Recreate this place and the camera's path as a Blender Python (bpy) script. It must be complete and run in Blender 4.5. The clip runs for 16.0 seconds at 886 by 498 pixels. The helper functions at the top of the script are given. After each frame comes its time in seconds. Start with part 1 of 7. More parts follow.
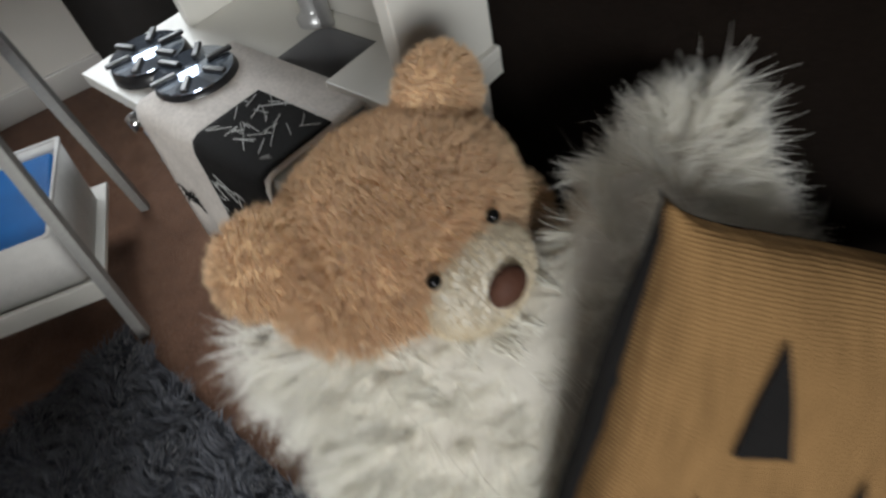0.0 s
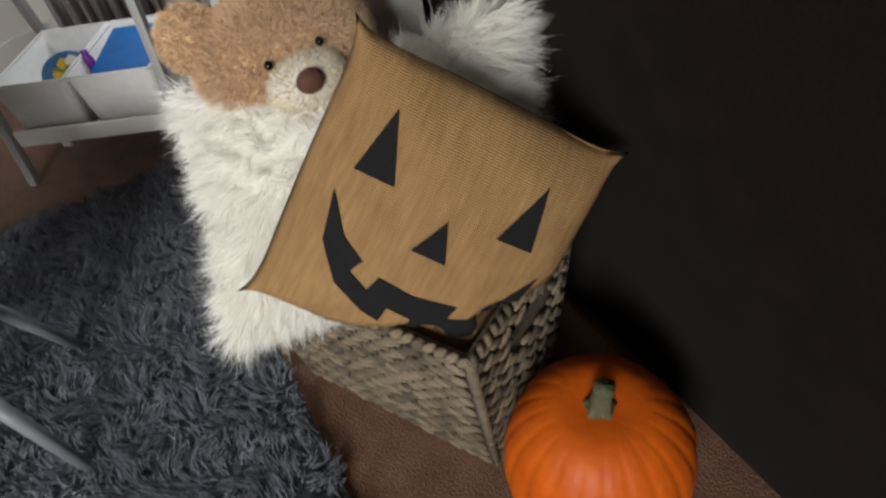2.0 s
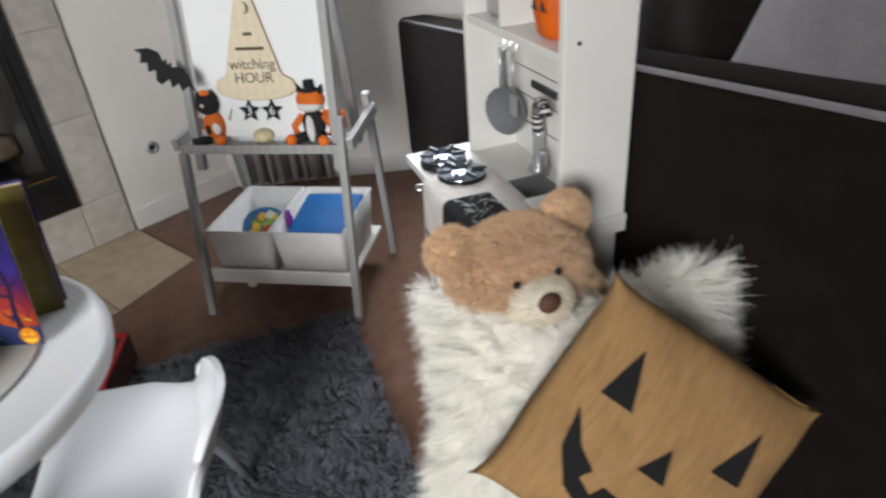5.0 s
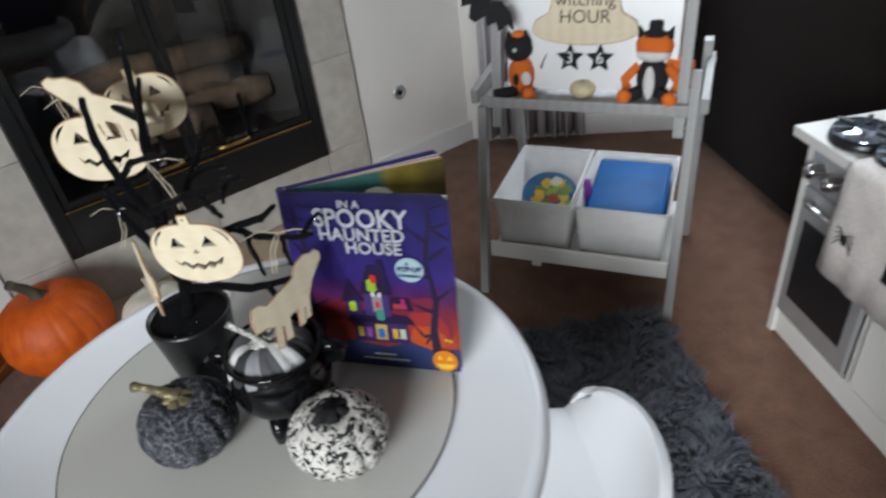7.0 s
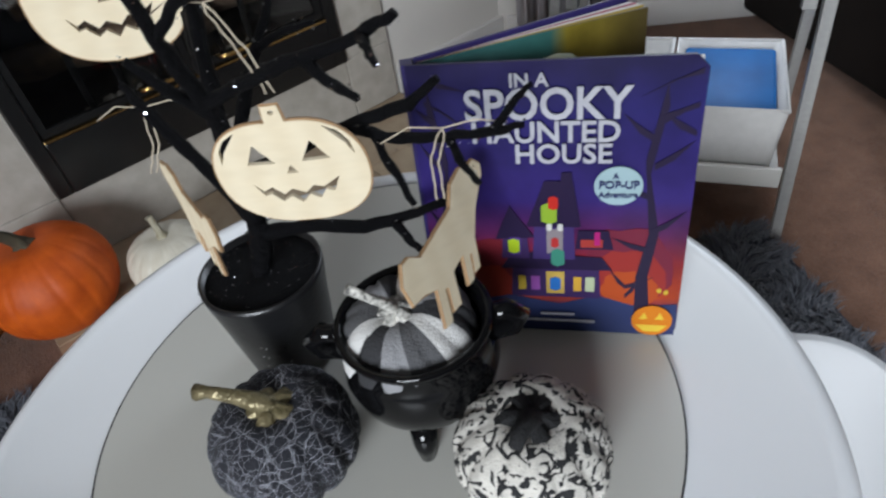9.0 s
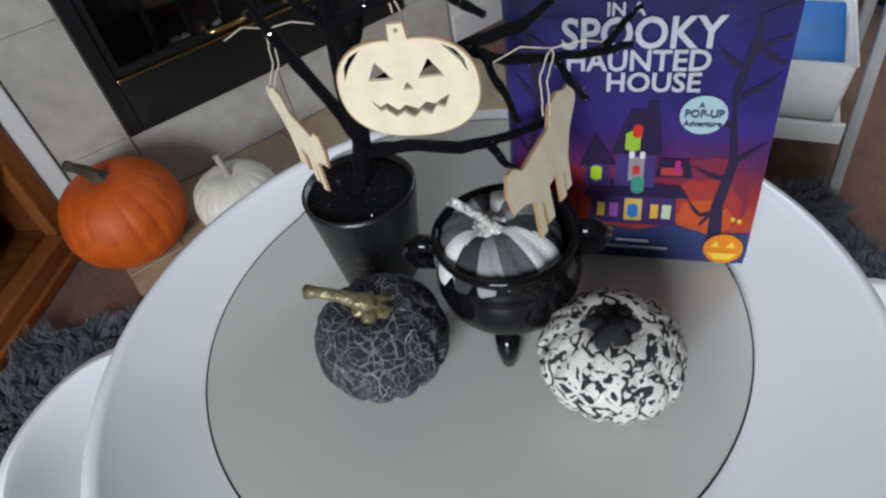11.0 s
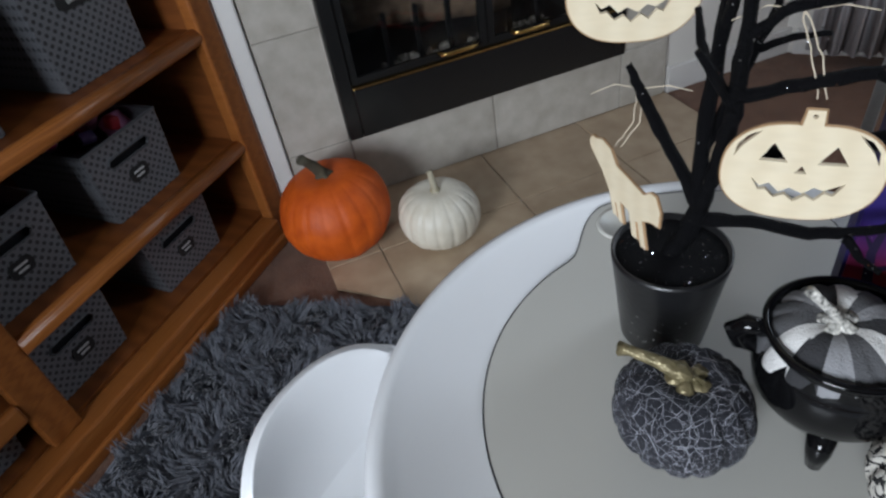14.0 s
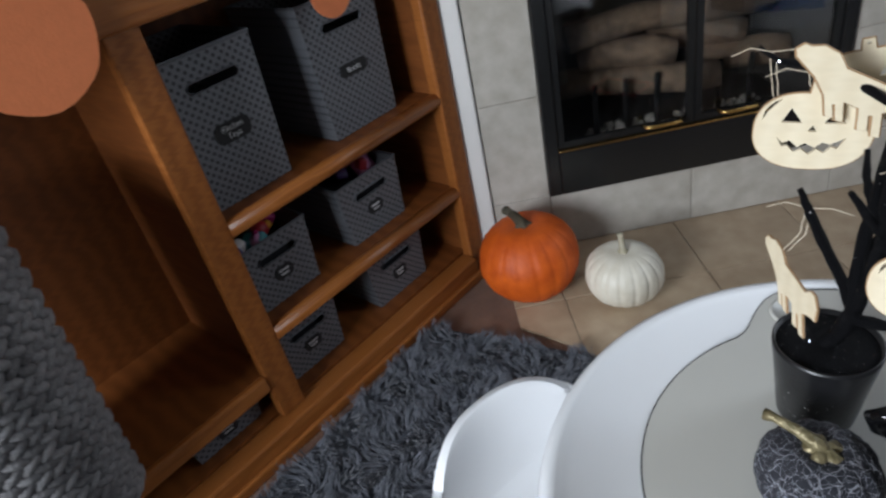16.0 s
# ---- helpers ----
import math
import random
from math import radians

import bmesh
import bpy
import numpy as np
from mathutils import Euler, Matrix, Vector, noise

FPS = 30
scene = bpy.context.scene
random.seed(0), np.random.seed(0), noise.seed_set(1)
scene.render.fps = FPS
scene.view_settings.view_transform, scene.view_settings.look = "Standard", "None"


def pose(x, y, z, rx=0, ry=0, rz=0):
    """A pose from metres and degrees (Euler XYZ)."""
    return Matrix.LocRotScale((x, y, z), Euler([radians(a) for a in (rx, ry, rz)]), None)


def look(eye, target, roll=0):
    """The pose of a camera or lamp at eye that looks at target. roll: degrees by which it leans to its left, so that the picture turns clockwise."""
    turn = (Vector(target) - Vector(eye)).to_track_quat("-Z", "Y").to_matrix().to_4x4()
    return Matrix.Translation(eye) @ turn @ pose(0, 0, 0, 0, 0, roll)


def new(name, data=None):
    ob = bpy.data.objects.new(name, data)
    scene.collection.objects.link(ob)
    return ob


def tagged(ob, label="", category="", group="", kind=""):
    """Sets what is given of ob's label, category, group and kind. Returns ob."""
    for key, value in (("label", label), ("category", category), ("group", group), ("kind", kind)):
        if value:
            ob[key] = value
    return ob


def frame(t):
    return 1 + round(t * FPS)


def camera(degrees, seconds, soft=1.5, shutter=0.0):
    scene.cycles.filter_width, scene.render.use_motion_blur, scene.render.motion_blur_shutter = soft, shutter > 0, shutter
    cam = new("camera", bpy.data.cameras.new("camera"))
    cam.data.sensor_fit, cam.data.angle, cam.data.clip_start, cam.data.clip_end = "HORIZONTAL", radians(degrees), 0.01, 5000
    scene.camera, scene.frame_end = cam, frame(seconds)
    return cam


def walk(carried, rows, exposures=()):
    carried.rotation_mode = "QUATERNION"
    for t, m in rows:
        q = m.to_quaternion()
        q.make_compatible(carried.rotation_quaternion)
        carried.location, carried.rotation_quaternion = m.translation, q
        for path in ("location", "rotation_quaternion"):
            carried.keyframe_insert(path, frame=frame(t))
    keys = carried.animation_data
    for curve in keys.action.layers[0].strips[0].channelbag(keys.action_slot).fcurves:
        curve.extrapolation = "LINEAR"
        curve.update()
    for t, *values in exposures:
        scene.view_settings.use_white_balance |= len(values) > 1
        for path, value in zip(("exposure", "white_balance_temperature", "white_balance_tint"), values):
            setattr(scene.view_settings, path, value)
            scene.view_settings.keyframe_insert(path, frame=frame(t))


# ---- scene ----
cam = camera(69.3, 16.0, soft=2.4, shutter=0.5)
PATH = [
    (0, (0.013, 0.092, 0.956), (-0.49, 1.33, -0.533), -16.1),
    (0.2, (0.081, 0.02, 0.977), (-0.456, 1.282, -0.478), -14.4),
    (0.5, (0.166, -0.046, 0.994), (-0.382, 1.245, -0.431), -9.5),
    (1, (0.314, -0.087, 0.998), (-0.34, 1.133, -0.446), -10.2),
    (1.5, (0.435, -0.118, 0.978), (-0.412, 1.053, -0.405), -9.8),
    (2, (0.497, -0.127, 0.962), (-0.387, 0.986, -0.445), -11.6),
    (2.5, (0.533, -0.138, 0.953), (-0.319, 0.916, -0.517), -10.7),
    (3, (0.537, -0.145, 0.949), (-0.236, 0.886, -0.581), -8.7),
    (3.5, (0.5, -0.137, 0.987), (-0.332, 0.929, -0.486), -8.9),
    (4, (0.469, -0.145, 1.03), (-0.484, 1.076, -0.236), -8.5),
    (4.5, (0.437, -0.223, 1.101), (-0.605, 1.008, -0.081), -7.2),
    (5, (0.36, -0.313, 1.153), (-0.798, 0.956, 0.128), -4.9),
    (5.2, (0.306, -0.346, 1.159), (-0.865, 0.896, 0.117), -6.0),
    (7.3, (-0.279, -0.449, 1.082), (-1.648, 0.403, -0.102), -9.3),
    (7.5, (-0.317, -0.442, 1.056), (-1.679, 0.37, -0.163), -10.8),
    (8, (-0.406, -0.433, 1.013), (-1.758, 0.406, -0.197), -11.6),
    (8.5, (-0.468, -0.444, 0.982), (-1.749, 0.418, -0.29), -11.2),
    (9, (-0.495, -0.46, 0.972), (-1.729, 0.389, -0.353), -10.1),
    (9.5, (-0.507, -0.485, 0.976), (-1.761, 0.313, -0.362), -10.9),
    (9.7, (-0.511, -0.493, 0.979), (-1.771, 0.282, -0.367), -11.0),
    (11.8, (-0.471, -0.548, 0.983), (-1.711, 0.118, -0.438), -10.5),
    (12, (-0.471, -0.559, 0.994), (-1.74, 0.08, -0.413), -9.4),
    (12.5, (-0.506, -0.6, 1.016), (-1.91, -0.1, -0.318), -11.1),
    (13, (-0.536, -0.617, 1.015), (-1.961, -0.132, -0.302), -10.6),
    (13.5, (-0.555, -0.631, 1.013), (-1.996, -0.183, -0.299), -10.7),
    (14, (-0.565, -0.644, 1.02), (-2.04, -0.241, -0.27), -10.2),
    (14.5, (-0.564, -0.65, 1.028), (-2.062, -0.301, -0.252), -10.8),
    (15, (-0.538, -0.662, 1.06), (-2.095, -0.427, -0.172), -10.7),
    (15.5, (-0.478, -0.678, 1.11), (-2.114, -0.614, -0.039), -11.2),
    (16, (-0.442, -0.684, 1.138), (-2.111, -0.773, 0.04), -13.1),
]
walk(cam, [(t, look(eye, target, roll)) for t, eye, target, roll in PATH],
     exposures=[(0, -0.34, 6850, 9), (1, -0.22, 6900, 9), (2, 0.02, 6900, 10), (3.5, 0.46, 6850, 11), (4.2, 0.28, 6800, 12), (5.2, 0.10, 6650, 11), (7.3, -0.06, 6350, 10), (9.7, -0.10, 6250, 10), (12, -0.15, 6100, 10), (14.5, -0.20, 6100, 10), (16, 0.02, 6150, 10)])

# ---- light ----
world = bpy.data.worlds.new("sky")
scene.world = world
world.use_nodes = True
wn = world.node_tree.nodes
sky = wn.new("ShaderNodeTexSky")
sky.sky_type, sky.sun_disc = "NISHITA", False
sky.sun_elevation, sky.sun_rotation = radians(28), radians(140)
world.node_tree.links.new(sky.outputs[0], wn["Background"].inputs[0])
wn["Background"].inputs[1].default_value = 0.08
scene.view_settings.exposure = 0.0


def window_light(name, m, w, h, watts, color):
    d = bpy.data.lights.new(name, "AREA")
    d.shape, d.size, d.size_y, d.energy, d.color, d.spread = "RECTANGLE", w, h, watts, color, radians(125)
    ob = new(name, d)
    ob.matrix_world = m
    return ob


# daylight through the big window behind the walker and the curtained one behind the easel
window_light("daylight_main", look((1.05, -2.78, 1.6), (-0.8, -0.3, 0.5)), 1.3, 1.15, 72, (0.90, 0.95, 1.0))
window_light("daylight_back", look((-1.39, 1.51, 1.55), (-0.6, 0.72, 0.7)), 0.8, 1.0, 15, (0.82, 0.90, 1.0))


# ---- materials ----
def mat(name, color, rough=0.6, var=0.12, scale=30.0, bump=0.0, bump_scale=200.0, metal=0.0, spec=0.5, color2=None, sheen=0.0, coat=0.0, stretch=(1, 1, 1), detail=4.0):
    """Principled with two-scale noise in colour and relief, in metres of the object's own space."""
    m = bpy.data.materials.new(name)
    m.use_nodes = True
    nt = m.node_tree
    b = nt.nodes["Principled BSDF"]
    b.inputs["Roughness"].default_value, b.inputs["Metallic"].default_value = rough, metal
    b.inputs["Specular IOR Level"].default_value = spec
    b.inputs["Sheen Weight"].default_value, b.inputs["Coat Weight"].default_value = sheen, coat
    tc, mp = nt.nodes.new("ShaderNodeTexCoord"), nt.nodes.new("ShaderNodeMapping")
    mp.inputs["Scale"].default_value = stretch
    nt.links.new(tc.outputs["Object"], mp.inputs[0])
    c2 = color2 or tuple(c * (1 - 2 * var) for c in color)
    n1, n2 = nt.nodes.new("ShaderNodeTexNoise"), nt.nodes.new("ShaderNodeTexNoise")
    n1.inputs["Scale"].default_value, n1.inputs["Detail"].default_value = scale, detail
    n2.inputs["Scale"].default_value, n2.inputs["Detail"].default_value = scale / 9, 2
    for n in (n1, n2):
        nt.links.new(mp.outputs[0], n.inputs["Vector"])
    add = nt.nodes.new("ShaderNodeMath")
    add.operation = "MULTIPLY_ADD"
    add.inputs[1].default_value = 0.6
    sc = nt.nodes.new("ShaderNodeMath")
    sc.operation = "MULTIPLY"
    sc.inputs[1].default_value = 0.4
    nt.links.new(n2.outputs[0], sc.inputs[0])
    nt.links.new(n1.outputs[0], add.inputs[0])
    nt.links.new(sc.outputs[0], add.inputs[2])
    ramp = nt.nodes.new("ShaderNodeValToRGB")
    ramp.color_ramp.elements[0].position, ramp.color_ramp.elements[1].position = 0.34, 0.66
    ramp.color_ramp.elements[0].color, ramp.color_ramp.elements[1].color = (*c2, 1), (*color, 1)
    nt.links.new(add.outputs[0], ramp.inputs[0])
    nt.links.new(ramp.outputs[0], b.inputs["Base Color"])
    if bump:
        n3, bp = nt.nodes.new("ShaderNodeTexNoise"), nt.nodes.new("ShaderNodeBump")
        n3.inputs["Scale"].default_value = bump_scale
        nt.links.new(mp.outputs[0], n3.inputs["Vector"])
        bp.inputs["Strength"].default_value, bp.inputs["Distance"].default_value = bump, 0.004
        nt.links.new(n3.outputs[0], bp.inputs["Height"])
        nt.links.new(bp.outputs[0], b.inputs["Normal"])
    return m


def vary(m, amount=0.35, island=False):
    """Lets every piece or strand of a material differ a little in brightness."""
    nt = m.node_tree
    b = nt.nodes["Principled BSDF"]
    src = b.inputs["Base Color"].links[0].from_socket
    info = nt.nodes.new("ShaderNodeNewGeometry" if island else "ShaderNodeObjectInfo")
    rnd = info.outputs["Random Per Island" if island else "Random"]
    mr, hsv = nt.nodes.new("ShaderNodeMapRange"), nt.nodes.new("ShaderNodeHueSaturation")
    mr.inputs["To Min"].default_value, mr.inputs["To Max"].default_value = 1 - amount, 1 + amount
    nt.links.new(rnd, mr.inputs["Value"])
    nt.links.new(mr.outputs[0], hsv.inputs["Value"])
    nt.links.new(src, hsv.inputs["Color"])
    nt.links.new(hsv.outputs[0], b.inputs["Base Color"])
    return m


def let_through(m, share):
    """Thin strands pass part of the light on to those behind them."""
    nt = m.node_tree
    b, out = nt.nodes["Principled BSDF"], nt.nodes["Material Output"]
    tr, mix = nt.nodes.new("ShaderNodeBsdfTranslucent"), nt.nodes.new("ShaderNodeMixShader")
    nt.links.new(b.inputs["Base Color"].links[0].from_socket, tr.inputs["Color"])
    mix.inputs[0].default_value = share
    nt.links.new(b.outputs[0], mix.inputs[1])
    nt.links.new(tr.outputs[0], mix.inputs[2])
    nt.links.new(mix.outputs[0], out.inputs["Surface"])
    return m


def glass_mat(name, tint=(1, 1, 1), rough=0.0):
    m = bpy.data.materials.new(name)
    m.use_nodes = True
    b = m.node_tree.nodes["Principled BSDF"]
    b.inputs["Base Color"].default_value = (*tint, 1)
    b.inputs["Transmission Weight"].default_value, b.inputs["Roughness"].default_value = 1.0, rough
    b.inputs["IOR"].default_value = 1.45
    return m


def wave_mat(name, c1, c2, scale, rough, stretch=(1, 1, 1), distort=3.0, bands="X", bump=0.15, spec=0.4):
    """Wood and other grained or ribbed surfaces."""
    m = mat(name, c1, rough, spec=spec)
    nt = m.node_tree
    b = nt.nodes["Principled BSDF"]
    mp = next(n for n in nt.nodes if n.type == "MAPPING")
    mp.inputs["Scale"].default_value = stretch
    w = nt.nodes.new("ShaderNodeTexWave")
    w.bands_direction = bands
    w.inputs["Scale"].default_value, w.inputs["Distortion"].default_value = scale, distort
    w.inputs["Detail"].default_value, w.inputs["Detail Scale"].default_value = 4, 1.5
    nt.links.new(mp.outputs[0], w.inputs["Vector"])
    ramp = next(n for n in nt.nodes if n.type == "VALTORGB")
    mix = nt.nodes.new("ShaderNodeMix")
    mix.data_type = "RGBA"
    mix.inputs[6].default_value, mix.inputs[7].default_value = (*c2, 1), (*c1, 1)
    nt.links.new(w.outputs["Fac"], mix.inputs[0])
    mul = nt.nodes.new("ShaderNodeMix")
    mul.data_type = "RGBA"
    mul.inputs[0].default_value = 0.35
    nt.links.new(mix.outputs[2], mul.inputs[6])
    nt.links.new(ramp.outputs[0], mul.inputs[7])
    nt.links.new(mul.outputs[2], b.inputs["Base Color"])
    bp = nt.nodes.new("ShaderNodeBump")
    bp.inputs["Strength"].default_value, bp.inputs["Distance"].default_value = bump, 0.002
    nt.links.new(w.outputs["Fac"], bp.inputs["Height"])
    nt.links.new(bp.outputs[0], b.inputs["Normal"])
    return m


CARPET = mat("brown_carpet", (0.21, 0.108, 0.066), 0.95, scale=170, bump=1.0, bump_scale=260, spec=0.1, color2=(0.105, 0.050, 0.030), sheen=0.2)
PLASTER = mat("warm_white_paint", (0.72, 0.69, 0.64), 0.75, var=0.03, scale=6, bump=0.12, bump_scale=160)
# unseen walls: coloured dark so that less light bounces back into the room
DIMWALL = mat("unseen_wall_dimmed", (0.11, 0.10, 0.09), 0.8, var=0.04, scale=6, bump=0.12, bump_scale=160)
# ceiling out of view, greyed below white to weaken its bounced light
DIMCEIL = mat("unseen_ceiling_dimmed", (0.40, 0.39, 0.38), 0.85, var=0.02, scale=5, bump=0.2, bump_scale=120)
TILE = vary(mat("stone_tile", (0.50, 0.47, 0.42), 0.35, scale=22, bump=0.1, bump_scale=60, color2=(0.36, 0.33, 0.28), detail=8), 0.06)
HEARTH = vary(mat("hearth_tile", (0.44, 0.34, 0.23), 0.3, scale=18, bump=0.1, bump_scale=50, color2=(0.32, 0.23, 0.15), detail=8), 0.06)
GROUT = mat("grout", (0.33, 0.30, 0.26), 0.9, scale=120, bump=0.3)
TRIMW = mat("white_trim", (0.72, 0.70, 0.67), 0.45, var=0.03, scale=10)
OAK = wave_mat("oak_varnished", (0.31, 0.105, 0.024), (0.20, 0.060, 0.012), 9, 0.33, (1, 1, 7), 6.0, "X", 0.2)
OAK_H = wave_mat("oak_varnished_long", (0.33, 0.115, 0.027), (0.21, 0.065, 0.013), 9, 0.33, (0.6, 7, 7), 6.0, "Y", 0.2)
# same oak, with the shade inside the bookcase put into its colour
OAK_SHADED = wave_mat("oak_inside_shaded", (0.21, 0.066, 0.015), (0.135, 0.038, 0.008), 7, 0.45, (1, 1, 6), 5.0, "X", 0.15)
SOFA = mat("dark_brown_upholstery", (0.0125, 0.0085, 0.0066), 1.0, scale=200, bump=0.4, bump_scale=600, spec=0.03, color2=(0.0072, 0.0049, 0.0037), sheen=0.035)
SOFA2 = mat("grey_cushion_cloth", (0.17, 0.155, 0.16), 0.95, scale=200, bump=0.5, bump_scale=600, spec=0.15, sheen=0.2)
BLACKMETAL = mat("black_enamel", (0.012, 0.012, 0.012), 0.25, scale=40, bump=0.05)
SOOT = mat("sooty_firebox", (0.03, 0.027, 0.024), 0.85, scale=30, bump=0.4, bump_scale=60)
LOG = mat("ceramic_log", (0.17, 0.11, 0.065), 0.9, scale=40, bump=1.0, bump_scale=50, color2=(0.05, 0.035, 0.025), stretch=(0.4, 1, 1))
BRASS = mat("polished_brass", (0.80, 0.52, 0.18), 0.22, metal=1.0, var=0.1, scale=60)
ASH = mat("pale_embers", (0.35, 0.32, 0.28), 0.95, scale=90, bump=1.0, bump_scale=90, color2=(0.1, 0.09, 0.08))
RUGM = vary(mat("grey_shag", (0.160, 0.166, 0.190), 0.9, scale=14, spec=0.15, color2=(0.090, 0.095, 0.112), sheen=0.4), 0.22, True)
RUGBASE = mat("rug_backing", (0.06, 0.065, 0.08), 0.95, scale=60, bump=0.6)
TOYWHITE = mat("white_laminate", (0.74, 0.72, 0.67), 0.4, var=0.03, scale=8)
TOYGREY = mat("grey_plastic_sink", (0.13, 0.13, 0.135), 0.45, var=0.06, scale=20)
SILVER = mat("silver_plastic", (0.50, 0.50, 0.50), 0.35, metal=0.55, var=0.05, scale=40)
CHROME = mat("chrome", (0.8, 0.8, 0.8), 0.12, metal=1.0, var=0.03)
BLACKP = mat("black_plastic", (0.014, 0.014, 0.016), 0.3, var=0.1)
# glossy burner top; the window's pale blue reflection is put into its colour
BURNER_GLINT = mat("burner_top_blue_glint", (0.55, 0.64, 0.78), 0.12, var=0.1, metal=0.9)
PANM = mat("grey_felt_pan", (0.14, 0.15, 0.155), 0.7, var=0.1, scale=90)
GREYWOOD = wave_mat("grey_painted_wood", (0.36, 0.355, 0.34), (0.30, 0.295, 0.285), 12, 0.5, (1, 1, 8), 3.0, "X", 0.06)
BOARD = mat("white_dry_erase", (0.80, 0.80, 0.79), 0.25, var=0.015, scale=4)
BINFELT = mat("white_felt_bin", (0.66, 0.645, 0.62), 0.9, var=0.06, scale=40, bump=0.3, bump_scale=300)
BLUE = mat("blue_translucent_plastic", (0.004, 0.115, 0.36), 0.5, var=0.2, scale=12, spec=0.15)
PURPLE = mat("purple_plastic", (0.22, 0.03, 0.33), 0.4)
PLY = wave_mat("laser_cut_plywood", (0.71, 0.62, 0.45), (0.66, 0.56, 0.39), 14, 0.65, (1, 1, 5), 3.0, "X", 0.04, 0.25)
CHAR = mat("burnt_ply_edge", (0.36, 0.22, 0.11), 0.8, scale=80)
BLACKFELT = mat("black_felt", (0.012, 0.012, 0.013), 0.9, scale=120, bump=0.4, bump_scale=500)
GLITTER = mat("black_glitter", (0.005, 0.005, 0.006), 0.6, scale=300, bump=0.9, bump_scale=900, spec=0.08)
SPARK = mat("silver_glitter_flakes", (0.75, 0.76, 0.8), 0.15, metal=1.0)
POTM = mat("black_pot", (0.010, 0.010, 0.011), 0.32, scale=60, bump=0.06)
CERAMIC = mat("black_glazed_ceramic", (0.0045, 0.0045, 0.005), 0.05, scale=20, spec=0.30)
ORANGE = mat("orange_pumpkin_skin", (0.68, 0.125, 0.006), 0.55, scale=26, bump=0.15, bump_scale=90, color2=(0.52, 0.078, 0.004), spec=0.3)
STEMD = mat("dark_pumpkin_stem", (0.10, 0.085, 0.05), 0.9, scale=60, bump=1.0, bump_scale=110, color2=(0.035, 0.03, 0.02), stretch=(1, 1, 0.35))
ORANGE2 = mat("deep_orange_pumpkin_skin", (0.60, 0.105, 0.006), 0.58, scale=30, bump=0.15, bump_scale=80, color2=(0.42, 0.060, 0.004), spec=0.35)
WHITEP = mat("white_pumpkin_skin", (0.72, 0.68, 0.58), 0.5, scale=30, bump=0.15, bump_scale=80, color2=(0.60, 0.55, 0.44))
STEM = mat("dry_pumpkin_stem", (0.13, 0.125, 0.055), 0.85, scale=60, bump=1.0, bump_scale=110, color2=(0.032, 0.034, 0.016), stretch=(1, 1, 0.35))
STEMP = mat("pale_stem", (0.50, 0.47, 0.38), 0.8, scale=60, bump=0.8, bump_scale=110, color2=(0.22, 0.18, 0.09), stretch=(1, 1, 0.35))
GOLDSTEM = mat("gilded_real_stem", (0.30, 0.25, 0.14), 0.40, metal=0.45, scale=70, bump=1.0, bump_scale=140, color2=(0.10, 0.085, 0.04))
PRINT = mat("black_print", (0.014, 0.013, 0.013), 0.9, scale=260, bump=0.4, bump_scale=800, spec=0.2)
FURW = vary(mat("cream_faux_fur", (0.985, 0.97, 0.92), 0.75, scale=25, color2=(0.96, 0.935, 0.86), sheen=0.4, spec=0.2), 0.04, True)
FURBASE = mat("cream_fur_backing", (0.78, 0.73, 0.64), 0.95, scale=40)
BEARM = vary(mat("tan_plush", (0.82, 0.605, 0.395), 0.9, scale=28, color2=(0.71, 0.505, 0.315), sheen=0.5, spec=0.15), 0.07, True)
BEARB = mat("tan_plush_backing", (0.70, 0.49, 0.29), 0.95, scale=30, color2=(0.60, 0.41, 0.23))
BEARC = vary(mat("cream_plush", (0.86, 0.77, 0.61), 0.9, scale=60, var=0.05, sheen=0.4, spec=0.15), 0.06, True)
for strands, share in ((FURW, 0.40), (BEARM, 0.35), (BEARC, 0.35)):
    let_through(strands, share)
BEARN = mat("brown_felt_nose", (0.10, 0.035, 0.018), 0.75, scale=90, bump=0.2)
WICKER = vary(mat("greyed_water_hyacinth", (0.25, 0.185, 0.11), 0.75, scale=45, bump=0.8, bump_scale=260, color2=(0.09, 0.07, 0.052), stretch=(1, 1, 3)), 0.5)
WICKERS = vary(mat("greyed_water_hyacinth_ends", (0.25, 0.185, 0.11), 0.75, scale=45, bump=0.8, bump_scale=260, color2=(0.09, 0.07, 0.052), stretch=(1, 1, 3)), 0.5, True)
# darker wicker: shade behind the strands and inside baskets, put into the colour
WICKER_SHADED = mat("basket_inside_shaded", (0.12, 0.09, 0.06), 0.9, scale=60, bump=0.8)
GREYBRAID = vary(mat("grey_braided_rope", (0.20, 0.195, 0.195), 0.8, scale=70, bump=0.8, bump_scale=240, color2=(0.095, 0.09, 0.09)), 0.35)
BINP = mat("grey_perforated_plastic", (0.095, 0.099, 0.108), 0.5, var=0.06, scale=30)
LABELB = mat("chalk_label", (0.02, 0.02, 0.02), 0.8)
CHALK = mat("chalk_white", (0.7, 0.7, 0.7), 0.8)
WHITEPL = mat("white_moulded_plastic", (0.80, 0.81, 0.82), 0.33, var=0.015, scale=6)
GREYMAT = mat("grey_play_mat", (0.53, 0.52, 0.475), 0.34, var=0.02, scale=8)
CHAIRLEG = mat("grey_chair_leg", (0.19, 0.20, 0.215), 0.5, var=0.05)
TWINE = mat("jute_twine", (0.62, 0.53, 0.40), 0.9, scale=300)
PAPERO = mat("orange_paper", (0.75, 0.22, 0.08), 0.85, var=0.05, scale=60, bump=0.1)
RED = mat("red_painted_edge", (0.52, 0.015, 0.012), 0.5)
